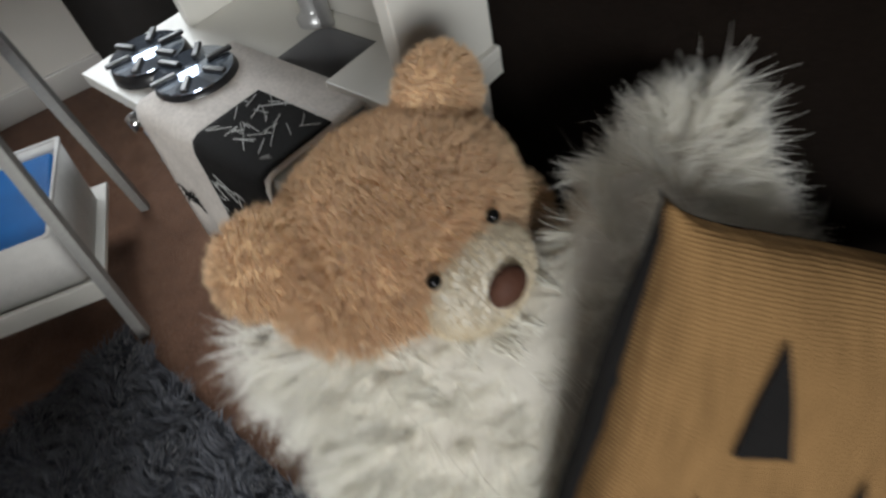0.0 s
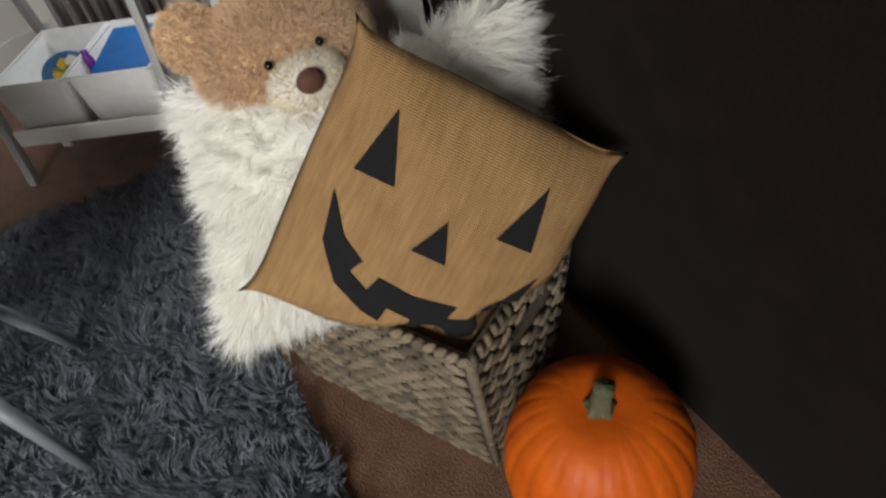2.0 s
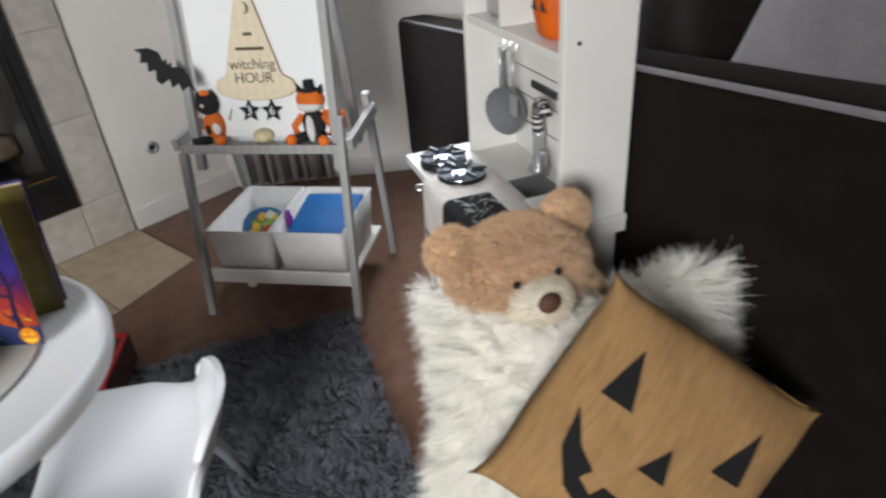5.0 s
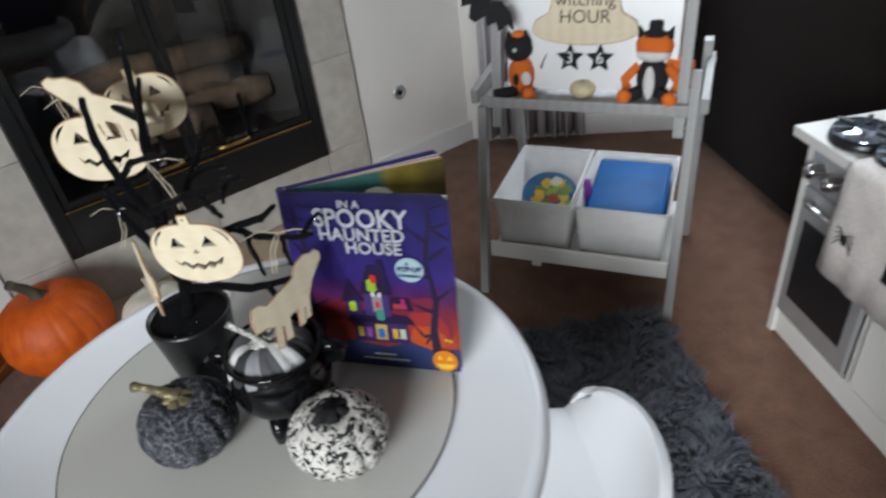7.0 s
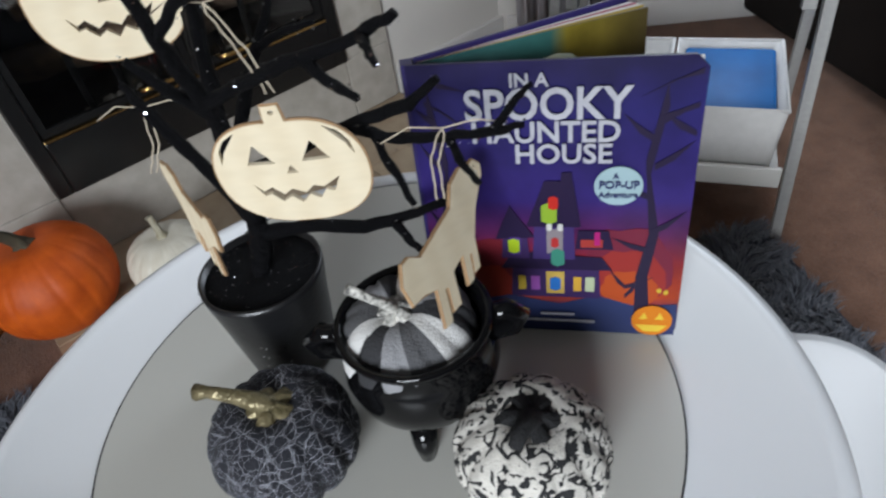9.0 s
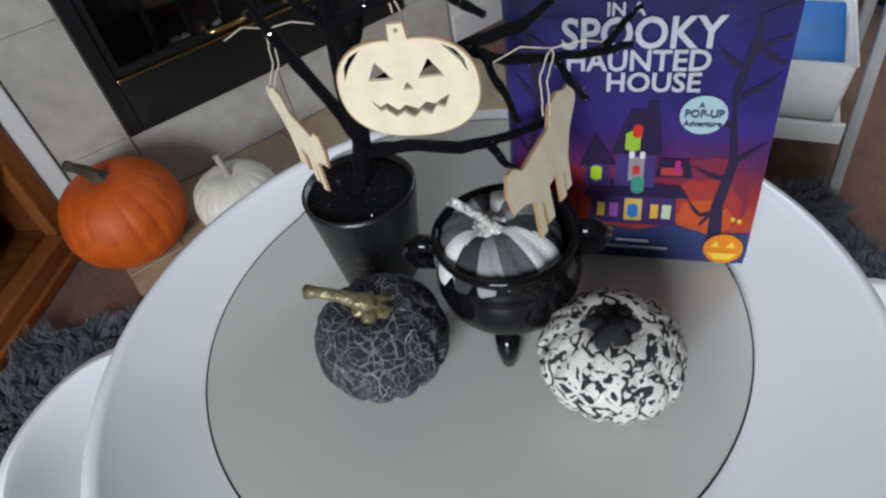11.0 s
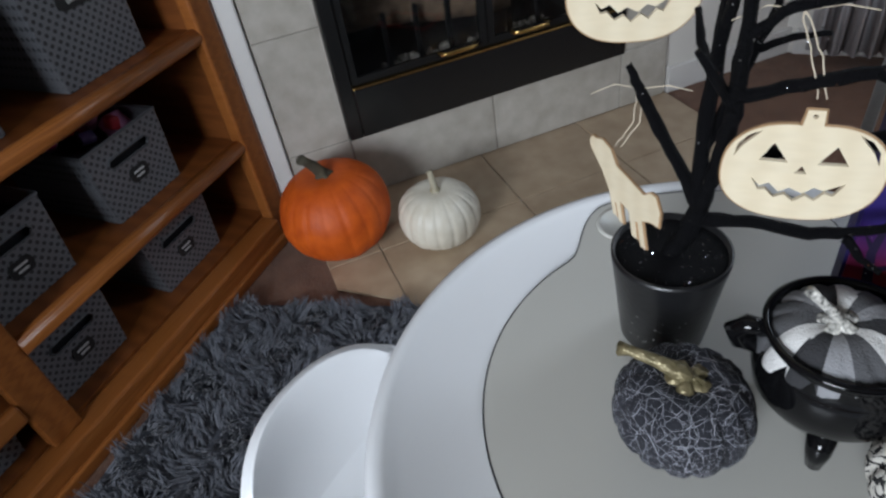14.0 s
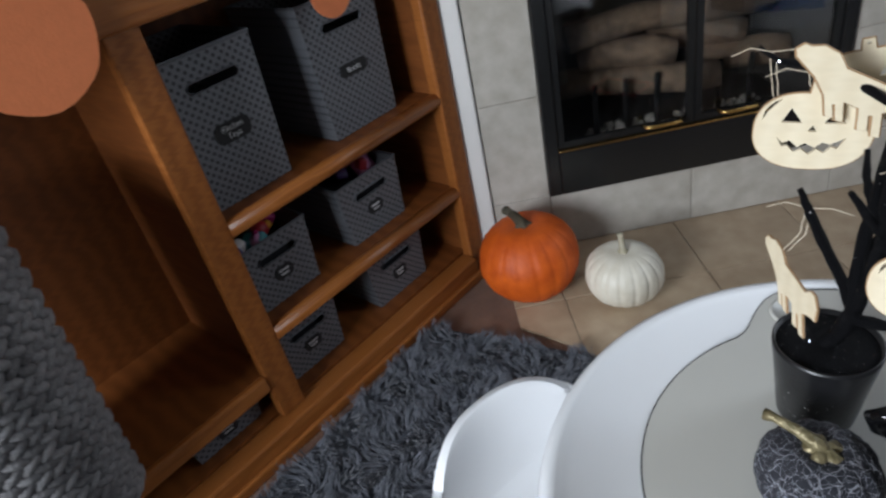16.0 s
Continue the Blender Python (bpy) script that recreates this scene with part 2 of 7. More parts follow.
DARKWOOD = mat("dark_box_wood", (0.055, 0.026, 0.018), 0.6, scale=40)
CURTAIN = mat("grey_sheer_curtain", (0.60, 0.585, 0.61), 0.85, var=0.06, scale=50)
CLOTHW = mat("cream_tea_towel", (0.74, 0.68, 0.63), 0.95, scale=220, bump=0.4, bump_scale=600)
STEELG = mat("towel_web_white", (0.65, 0.65, 0.63), 0.9)
PAGE = mat("page_board", (0.75, 0.73, 0.70), 0.6, var=0.03)


# ---- mesh helpers ----
def part(name, bm, material, parent=None, label="", smooth=False, m=None):
    """Links a bmesh, or (verts, faces), as one mesh object under a thing or part."""
    me = bpy.data.meshes.new(name)
    if isinstance(bm, tuple):
        me.from_pydata(bm[0], [], bm[1])
    else:
        bmesh.ops.recalc_face_normals(bm, faces=bm.faces[:])
        bm.to_mesh(me)
        bm.free()
    if smooth:
        me.polygons.foreach_set("use_smooth", [True] * len(me.polygons))
    for one in material if isinstance(material, (list, tuple)) else [material]:
        me.materials.append(one)
    ob = new(name, me)
    if parent:
        ob.parent = parent
    if m is not None:
        ob.matrix_basis = m
    if label:
        ob["label"] = label
    return ob


def thing(name, m, label, category, group="", kind=""):
    ob = tagged(new(name), label, category, group, kind)
    ob.matrix_basis = m
    return ob


def box(x0, x1, y0, y1, z0, z1, bevel=0.0, seg=2, bm=None):
    own = bmesh.new()
    bmesh.ops.create_cube(own, size=1)
    for v in own.verts:
        v.co = Vector((x0 + (v.co.x + 0.5) * (x1 - x0), y0 + (v.co.y + 0.5) * (y1 - y0), z0 + (v.co.z + 0.5) * (z1 - z0)))
    if bevel:
        bmesh.ops.bevel(own, geom=own.edges[:] + own.verts[:], offset=bevel, segments=seg, profile=0.5, affect="EDGES")
    if bm is None:
        return own
    me = bpy.data.meshes.new("tmp")
    own.to_mesh(me)
    own.free()
    bm.from_mesh(me)
    bpy.data.meshes.remove(me)
    return bm


def bar(p, q, w, d, bevel=0.002, up=(0, 0, 1)):
    """A square bar from p to q."""
    p, q = Vector(p), Vector(q)
    z = (q - p).normalized()
    x = Vector(up).cross(z)
    x = x.normalized() if x.length > 1e-4 else Vector((1, 0, 0))
    rotm = Matrix((x, z.cross(x), z)).transposed().to_4x4()
    bm = box(-w / 2, w / 2, -d / 2, d / 2, 0, (q - p).length, bevel)
    bmesh.ops.transform(bm, matrix=Matrix.Translation(p) @ rotm, verts=bm.verts[:])
    return bm


def lathe(profile, seg=48, ribs=0, depth=0.0, cap=False):
    """Turns (r, z) pairs round z; ribs: pumpkin grooves."""
    vs, fs = [], []
    for r, z in profile:
        for k in range(seg):
            a = 2 * math.pi * k / seg
            rr = r * (1 - depth * abs(math.cos(a * ribs / 2)) ** 10) if ribs else r
            vs.append((rr * math.cos(a), rr * math.sin(a), z))
    for i in range(len(profile) - 1):
        for k in range(seg):
            j = (k + 1) % seg
            fs.append((i * seg + k, i * seg + j, (i + 1) * seg + j, (i + 1) * seg + k))
    if cap:
        fs.append(tuple(range(seg))[::-1])
        fs.append(tuple(range((len(profile) - 1) * seg, len(profile) * seg)))
    bm = bmesh.new()
    bv = [bm.verts.new(v) for v in vs]
    for f in fs:
        bm.faces.new([bv[i] for i in f])
    bmesh.ops.remove_doubles(bm, verts=bm.verts[:], dist=1e-5)
    return bm


def tube(points, radii, seg=8, bm=None):
    """A round tube through points, tapered by radii."""
    bm = bm or bmesh.new()
    pts = [Vector(p) for p in points]
    if not hasattr(radii, "__len__"):
        radii = [radii] * len(pts)
    rings, side = [], None
    for i, p in enumerate(pts):
        t = (pts[min(i + 1, len(pts) - 1)] - pts[max(i - 1, 0)]).normalized()
        side = side if side is not None else t.orthogonal()
        side = (side - t * side.dot(t)).normalized()
        up = t.cross(side)
        rings.append([bm.verts.new(p + radii[i] * (math.cos(2 * math.pi * k / seg) * side + math.sin(2 * math.pi * k / seg) * up)) for k in range(seg)])
    for a, b in zip(rings, rings[1:]):
        for k in range(seg):
            bm.faces.new((a[k], a[(k + 1) % seg], b[(k + 1) % seg], b[k]))
    bm.faces.new(rings[0][::-1])
    bm.faces.new(rings[-1])
    return bm


def slab(poly, thick, holes=(), bevel=0.0):
    """A flat board in x-z from a 2D outline, with holes, thick along y and centred."""
    bm = bmesh.new()
    edges = []
    for loop in (poly, *holes):
        vs = [bm.verts.new((x, -thick / 2, z)) for x, z in loop]
        edges += [bm.edges.new((vs[i], vs[(i + 1) % len(vs)])) for i in range(len(vs))]
    bmesh.ops.triangle_fill(bm, edges=edges, use_beauty=True)
    faces = bm.faces[:]
    out = bmesh.ops.extrude_face_region(bm, geom=faces)
    for v in out["geom"]:
        if isinstance(v, bmesh.types.BMVert):
            v.co.y += thick
    return bm


def ball(rx, ry, rz, center=(0, 0, 0), u=24, v=16):
    bm = bmesh.new()
    bmesh.ops.create_uvsphere(bm, u_segments=u, v_segments=v, radius=1)
    bmesh.ops.transform(bm, matrix=Matrix.Translation(center) @ Matrix.Diagonal((rx, ry, rz, 1)), verts=bm.verts[:])
    return bm


def blades(base, direction, length, width, droop=0.3, curl=0.3, rng=None, seg=3):
    """Hair or pile: one tapering, bent blade at each base point."""
    rng = rng or np.random.default_rng(1)
    n = len(base)
    d = direction / np.linalg.norm(direction, axis=1, keepdims=True)
    length = np.asarray(length) * np.ones(n)
    side = np.cross(d, rng.normal(size=(n, 3)))
    side /= np.linalg.norm(side, axis=1, keepdims=True) + 1e-9
    bend = np.cross(d, side) * (rng.normal(size=(n, 1)) * curl) + np.array([0, 0, -1.0]) * droop
    vs = np.zeros((n, 2 * seg + 1, 3))
    for i in range(seg):
        f = i / seg
        c = base + d * (length * f)[:, None] + bend * (length * f * f)[:, None]
        w = width * (1 - 0.6 * f)
        vs[:, 2 * i], vs[:, 2 * i + 1] = c - side * w / 2, c + side * w / 2
    vs[:, 2 * seg] = base + d * length[:, None] + bend * length[:, None]
    k = 2 * seg + 1
    faces = []
    off = np.arange(n) * k
    for i in range(seg - 1):
        faces.append(np.stack([off + 2 * i, off + 2 * i + 1, off + 2 * i + 3, off + 2 * i + 2], 1))
    quads = np.concatenate(faces)
    tris = np.stack([off + 2 * seg - 2, off + 2 * seg - 1, off + 2 * seg], 1)
    return vs.reshape(-1, 3), quads, tris


def clumped(pts, dirs, length, count, pull, rng):
    """Draws each strand's tip towards the tip of the nearest of some chosen strands, as in tufted fur."""
    d = dirs / np.linalg.norm(dirs, axis=1, keepdims=True)
    tip = pts + d * np.asarray(length)[:, None]
    lead = rng.choice(len(pts), count, replace=False)
    c = pts[lead]
    near = np.empty(len(pts), int)
    for i in range(0, len(pts), 4000):
        p = pts[i:i + 4000]
        near[i:i + 4000] = ((c * c).sum(1)[None] - 2 * p @ c.T).argmin(1)
    lean = tip + (tip[lead][near] - tip) * pull - pts
    return lean, np.linalg.norm(lean, axis=1)


def fur_part(name, data, material, parent, label=""):
    vs, quads, tris = data
    me = bpy.data.meshes.new(name)
    me.vertices.add(len(vs))
    me.vertices.foreach_set("co", vs.ravel())
    nl = quads.size + tris.size
    me.loops.add(nl)
    me.loops.foreach_set("vertex_index", np.concatenate([quads.ravel(), tris.ravel()]))
    me.polygons.add(len(quads) + len(tris))
    me.polygons.foreach_set("loop_start", np.concatenate([np.arange(len(quads)) * 4, quads.size + np.arange(len(tris)) * 3]))
    me.update(calc_edges=True)
    me.polygons.foreach_set("use_smooth", [True] * len(me.polygons))
    me.materials.append(material)
    ob = new(name, me)
    ob.parent = parent
    return tagged(ob, label, kind="stuff")


def lettering(name, words, size, material, parent, m, label="", depth=0.0004, squeeze=1.0, bold=0.0):
    c = bpy.data.curves.new(name, "FONT")
    c.body, c.size, c.extrude, c.align_x, c.align_y = words, size, depth, "CENTER", "CENTER"
    c.resolution_u, c.offset = 3, bold
    tmp = new("tmp_text", c)
    bpy.context.view_layer.update()
    me = bpy.data.meshes.new_from_object(tmp)
    bpy.data.objects.remove(tmp)
    me.materials.clear()
    me.materials.append(material)
    ob = new(name, me)
    ob.parent = parent
    ob.matrix_basis = m @ Matrix.Diagonal((squeeze, 1, 1, 1))
    if label:
        ob["label"] = label
    return ob


UPRIGHT = pose(0, 0, 0, 90, 0, 0)
S_ = pose(0, 0, 0, 0, 0, -30)     # along the sofa: x towards the walker, y into the sofa
B_ = pose(0, 0, 0, 0, 0, -44)     # along the bookcase: y into the room
E_ = pose(0, 0, 0, 0, 0, 30)      # along the easel: y to its back


# ---- structure ----
def prism(poly, z0, z1):
    bm = bmesh.new()
    lo, hi = [bm.verts.new((x, y, z0)) for x, y in poly], [bm.verts.new((x, y, z1)) for x, y in poly]
    bm.faces.new(lo[::-1])
    bm.faces.new(hi)
    for i in range(len(poly)):
        j = (i + 1) % len(poly)
        bm.faces.new((lo[i], lo[j], hi[j], hi[i]))
    return bm


def wall(name, a, b, label, thick=0.12, hole=None, z1=2.45, paint=PLASTER):
    """A wall from a to b; its room side lies on that line and its body to the right of it. hole: (from, to, sill, head)."""
    a, b = Vector((*a, 0)), Vector((*b, 0))
    d = (b - a)
    n = d.length
    ang = math.degrees(math.atan2(d.y, d.x))
    holes = []
    if hole:
        s0, s1, h0, h1 = hole
        holes = [[(s0, h0), (s1, h0), (s1, h1), (s0, h1)]]
    bm = slab([(0, 0), (n, 0), (n, z1), (0, z1)], thick, holes)
    bmesh.ops.translate(bm, verts=bm.verts[:], vec=(0, -thick / 2, 0))
    ob = tagged(part(name, bm, paint), label, "wall", kind="structure")
    ob.matrix_basis = pose(a.x, a.y, 0, 0, 0, ang)
    return ob


floor = tagged(part("floor", prism([(-2.5, -1.2), (-2.5, 1.3), (0.7, 4.4), (3.8, 1.3), (1.0, -4.2), (0.2, -4.2)], -0.1, 0.0), CARPET), "brown low-pile carpet covering the room", "floor", kind="structure")
ceiling = tagged(part("ceiling", prism([(-2.5, -1.2), (-2.5, 1.3), (0.7, 4.4), (3.8, 1.3), (1.0, -4.2), (0.2, -4.2)], 2.45, 2.55), DIMCEIL), "unseen plain ceiling, greyed to cut bounced light", "ceiling", kind="structure")
wall("wall_window", (0.76, 3.85), (-2.07, 1.02), "cream painted wall with a curtained window", hole=(2.70, 3.65, 0.95, 2.15))
# the next three are out of view and darkened to hold down the fill light
wall("wall_far", (3.35, 1.26), (0.76, 3.85), "unseen plain wall behind the sofa, darkened to cut bounced light", paint=DIMWALL)
wall("wall_behind", (0.72, -3.64), (3.35, 1.26), "unseen wall with a large window, darkened to cut bounced light", paint=DIMWALL, hole=(0.1, 1.7, 0.8, 2.2))
wall("wall_bookcase", (-2.30, -1.02), (0.72, -3.94), "hidden wall behind the built-in bookcase, darkened to cut bounced light", paint=DIMWALL)

# fireplace wall: plaster above and beside, an opening for the firebox
XW = -2.07
bm = slab([(-0.665, 0), (1.05, 0), (1.05, 2.45), (-0.665, 2.45)], 0.10, [[(-0.405, 0.21), (0.365, 0.21), (0.365, 0.96), (-0.405, 0.96)]])
bmesh.ops.transform(bm, matrix=pose(XW - 0.05, 0, 0, 0, 0, 90), verts=bm.verts[:])
tagged(part("wall_fireplace", bm, PLASTER), "cream painted wall round the tiled fireplace", "wall", kind="structure")


def skirting(name, a, b, off=0.0):
    a, b = Vector((*a, 0)), Vector((*b, 0))
    d = b - a
    bm = box(0, d.length, 0, 0.014, 0, 0.085, 0.004)
    ob = tagged(part(name, bm, TRIMW), "white painted skirting board", "baseboard", kind="structure")
    ob.matrix_basis = pose(a.x, a.y, 0, 0, 0, math.degrees(math.atan2(d.y, d.x))) @ pose(0, off, 0)
    return ob


skirting("baseboard_1", (XW, 1.03), (XW, 0.565))
skirting("baseboard_2", (0.70, 3.79), (-2.05, 1.04))

# hearth of flush tiles
hearth = tagged(part("hearth", prism([(-2.069, -0.60), (-2.069, 0.562), (-1.652, 0.562), (-1.567, 0.243), (-1.567, -0.07), (-1.542, -0.075), (-1.542, -0.46), (-1.604, -0.463), (-1.722, -0.60)], 0.0005, 0.003), GROUT), "flush stone-tiled hearth before the fireplace", "hearth", kind="structure")


def tile_piece(x0, x1, y0, y1, z0, z1, material, parent, name="tile"):
    return part(name, box(x0, x1, y0, y1, z0, z1, 0.0015, 1), material, parent)


for j, (y0, y1) in enumerate([(-0.60, -0.465), (-0.462, -0.075), (-0.072, 0.24), (0.243, 0.56)]):
    tile_piece(-2.066, -1.800, y0, y1, 0.001, 0.007, HEARTH, hearth)
    if j in (1, 2):
        tile_piece(-1.797, -1.565 + 0.025 * (j == 1), y0, y1, 0.001, 0.007, HEARTH, hearth)
    elif j == 3:
        part("tile", prism([(-1.797, y0), (-1.797, y1), (-1.650, y1), (-1.565, y0)], 0.001, 0.007), HEARTH, hearth)
    else:
        part("tile", prism([(-1.797, y0), (-1.797, y1), (-1.60, y1), (-1.72, y0)], 0.001, 0.007), HEARTH, hearth)

surround = thing("fireplace_surround", pose(0, 0, 0), "mottled grey-beige stone tile fireplace surround", "fireplace surround", kind="structure")
for y0, y1, zs in [(-0.598, -0.433, (0.008, 0.186, 0.49, 0.79, 1.09, 1.32)), (0.393, 0.55, (0.008, 0.186, 0.49, 0.79, 1.09, 1.32)), (-0.431, -0.02, (0.008, 0.186)), (-0.018, 0.391, (0.008, 0.186)), (-0.431, -0.02, (1.0, 1.32)), (-0.018, 0.391, (1.0, 1.32))]:
    for z0, z1 in zip(zs, zs[1:]):
        tile_piece(XW + 0.001, XW + 0.016, y0 + 0.001, y1 - 0.001, z0 + 0.001, z1 - 0.001, TILE, surround)
part("grout_bed", box(XW, XW + 0.012, -0.597, -0.431, 0.009, 1.31), GROUT, surround)
part("grout_bed", box(XW, XW + 0.012, 0.391, 0.549, 0.009, 1.31), GROUT, surround)
part("grout_bed", box(XW, XW + 0.012, -0.430, 0.390, 0.009, 0.186), GROUT, surround)
part("grout_bed", box(XW, XW + 0.012, -0.430, 0.390, 1.001, 1.31), GROUT, surround)
tagged(part("trim", box(XW, XW + 0.02, -0.652, -0.602, 0.0, 1.6, 0.005), TRIMW), "cream wooden strip between tiles and bookcase", "trim", kind="structure")


def fireplace_insert():
    f = thing("fireplace_insert", pose(XW, 0, 0), "black metal gas fireplace with glass doors and brass handles", "fireplace")
    y0, y1, z0, z1 = -0.432, 0.392, 0.187, 0.995
    part("firebox", box(-0.42, -0.41, y0 + 0.06, y1 - 0.06, 0.25, 0.95), SOOT, f, "sooty firebox back")
    part("firebox_side", box(-0.41, -0.0, y0 + 0.045, y0 + 0.055, 0.25, 0.95), SOOT, f)
    part("firebox_side", box(-0.41, -0.0, y1 - 0.055, y1 - 0.045, 0.25, 0.95), SOOT, f)
    part("firebox_floor", box(-0.41, -0.0, y0 + 0.045, y1 - 0.045, 0.25, 0.262), SOOT, f)
    part("firebox_top", box(-0.41, -0.0, y0 + 0.045, y1 - 0.045, 0.94, 0.95), SOOT, f)
    part("side_frame", box(0.0, 0.030, y0, y0 + 0.035, z0, z1, 0.003), BLACKMETAL, f)
    part("side_frame", box(0.0, 0.030, y1 - 0.035, y1, z0, z1, 0.003), BLACKMETAL, f)
    part("lower_panel", box(0.0, 0.030, y0 + 0.036, y1 - 0.036, z0, z0 + 0.132, 0.003), BLACKMETAL, f, "black lower louvre panel")
    part("upper_panel", box(0.0, 0.030, y0 + 0.036, y1 - 0.036, z1 - 0.08, z1, 0.003), BLACKMETAL, f)
    part("brass_strip", box(0.010, 0.034, y0 + 0.036, y1 - 0.036, z0 + 0.134, z0 + 0.139, 0.002), BRASS, f, "brass edging strip")
    for a, b in ((y0 + 0.037, -0.022), (-0.018, y1 - 0.037)):
        door = part("glass_door", box(0.012, 0.016, a + 0.018, b - 0.018, z0 + 0.159, z1 - 0.1), glass_mat("smoked_glass", (0.55, 0.55, 0.55)), f, "smoked glass pane")
        door.visible_shadow = False
        bm = slab([(a, z0 + 0.141), (b, z0 + 0.141), (b, z1 - 0.082), (a, z1 - 0.082)], 0.016, [[(a + 0.018, z0 + 0.159), (b - 0.018, z0 + 0.159), (b - 0.018, z1 - 0.1), (a + 0.018, z1 - 0.1)]])
        bmesh.ops.transform(bm, matrix=pose(0.014, 0, 0, 0, 0, 90), verts=bm.verts[:])
        part("door_frame", bm, BLACKMETAL, f)
    for yc in (-0.112, 0.092):
        part("handle", tube([(0.03, yc - 0.05, 0.350), (0.05, yc - 0.047, 0.352), (0.054, yc - 0.03, 0.352), (0.054, yc + 0.03, 0.352), (0.05, yc + 0.047, 0.352), (0.03, yc + 0.05, 0.350)], 0.0055, 8), BRASS, f, "brass door handle", True)
    rng = random.Random(4)
    for i in range(5):
        yc, zc = -0.24 + 0.11 * i, 0.40 + 0.07 * (i % 2)
        pts = [(-0.30 + 0.05 * (i % 3) + 0.02 * k, yc - 0.13 + 0.065 * k, zc + rng.uniform(-0.012, 0.012)) for k in range(5)]
        part("log", tube(pts, [0.038, 0.045, 0.042, 0.046, 0.036], 12), LOG, f, "charred ceramic log", True)
    part("log", tube([(-0.2, -0.3, 0.55), (-0.22, -0.1, 0.57), (-0.2, 0.1, 0.56), (-0.22, 0.28, 0.55)], 0.04, 12), LOG, f, "", True)
    for i in range(6):
        part("grate_bar", tube([(-0.12, -0.25 + 0.09 * i, 0.27), (-0.13, -0.25 + 0.09 * i, 0.36), (-0.12, -0.25 + 0.09 * i, 0.43)], 0.009, 6), BLACKMETAL, f)
    bm = bmesh.new()
    for i in range(140):
        c = (rng.uniform(-0.2, -0.05), rng.uniform(-0.28, 0.25), 0.27)
        bmesh.ops.create_icosphere(bm, subdivisions=1, radius=rng.uniform(0.006, 0.014), matrix=Matrix.Translation(c))
    tagged(part("embers", bm, ASH, f, "pale ember stones"), kind="stuff")
    return f


fireplace_insert()

# window behind the easel with its frame, panes and sheer curtain
WIN = pose(0.76, 3.85, 0, 0, 0, -135)
win = thing("window_1", WIN, "white framed window behind grey sheer curtains", "window", kind="structure")
for x0, x1, z0, z1 in ((2.70, 2.74, 0.95, 2.15), (3.61, 3.65, 0.95, 2.15), (2.74, 3.61, 0.95, 0.99), (2.74, 3.61, 2.11, 2.15), (3.155, 3.195, 0.99, 2.11)):
    part("window_frame", box(x0, x1, -0.09, -0.04, z0, z1, 0.003), TRIMW, win)
for x0, x1 in ((2.74, 3.155), (3.195, 3.61)):
    p = part("pane", box(x0, x1, -0.066, -0.062, 0.99, 2.11), glass_mat("window_glass"), win)
    p.visible_shadow = False
part("window_sill", box(2.66, 3.69, -0.1, 0.03, 0.925, 0.949, 0.005), TRIMW, win)
win2 = thing("window_2", pose(0.72, -3.64, 0, 0, 0, math.degrees(math.atan2(4.9, 2.63))), "large white framed window", "window", kind="structure")
for x0, x1, z0, z1 in ((0.1, 0.15, 0.8, 2.2), (1.65, 1.7, 0.8, 2.2), (0.15, 1.65, 0.8, 0.85), (0.15, 1.65, 2.15, 2.2), (0.875, 0.925, 0.85, 2.15)):
    part("window_frame", box(x0, x1, -0.1, -0.05, z0, z1, 0.003), TRIMW, win2)


def curtain(x0, x1, label):
    n, vs, fs = 90, [], []
    for i in range(n + 1):
        x = x0 + (x1 - x0) * i / n
        for z in (0.03, 1.1, 2.3):
            w = 0.022 * math.sin(i * 0.55) + 0.008 * math.sin(i * 1.3 + z)
            vs.append((x, 0.06 + w * (1.1 - 0.2 * z / 2.3), z))
    for i in range(n):
        for k in range(2):
            fs.append((i * 3 + k, i * 3 + 3 + k, i * 3 + 4 + k, i * 3 + 1 + k))
    c = part("curtain", (vs, fs), CURTAIN, None, "", True)
    c.matrix_basis = WIN
    sol = c.modifiers.new("thick", "SOLIDIFY")
    sol.thickness = 0.002
    return tagged(c, label, "curtain")


curtain(3.56, 3.94, "grey sheer curtain hanging to the carpet")


# ---- rug ----
def shag_rug():
    r = thing("shag_rug", S_, "dark grey long-pile shag rug lying on the carpet", "rug")
    u0, u1, n1 = -1.13, 1.15, 0.105
    part("backing", prism([(u0, -1.615), (-0.1, -1.82), (u1, -1.82), (u1, n1), (u0, n1)], 0.002, 0.012), RUGBASE, r)
    rng = np.random.default_rng(5)
    n = 150000
    p = np.stack([rng.uniform(u0, u1, n), rng.uniform(0, 1, n), np.full(n, 0.01)], 1)
    low = np.maximum(-1.615 - 0.2 * (p[:, 0] + 1.13), -1.82)
    p[:, 1] = low + (n1 - low) * p[:, 1]
    # clumps: neighbouring tufts lean the same way
    lean = np.stack([np.sin(p[:, 0] * 31 + 3 * np.sin(p[:, 1] * 17)) + np.sin(p[:, 1] * 47 + p[:, 0] * 13), np.cos(p[:, 1] * 29 + 3 * np.sin(p[:, 0] * 19)) + np.sin(p[:, 0] * 53 - p[:, 1] * 11)], 1) * 0.42
    d = np.concatenate([lean + rng.normal(size=(n, 2)) * 0.30, np.full((n, 1), 0.75)], 1)
    d, ln = clumped(p, d, rng.uniform(0.030, 0.048, n), 13000, 0.48, rng)
    fur_part("shag", blades(p, d, ln, 0.0032, 0.12, 0.20, rng, 3), RUGM, r, "grey shaggy pile")
    return r


shag_rug()


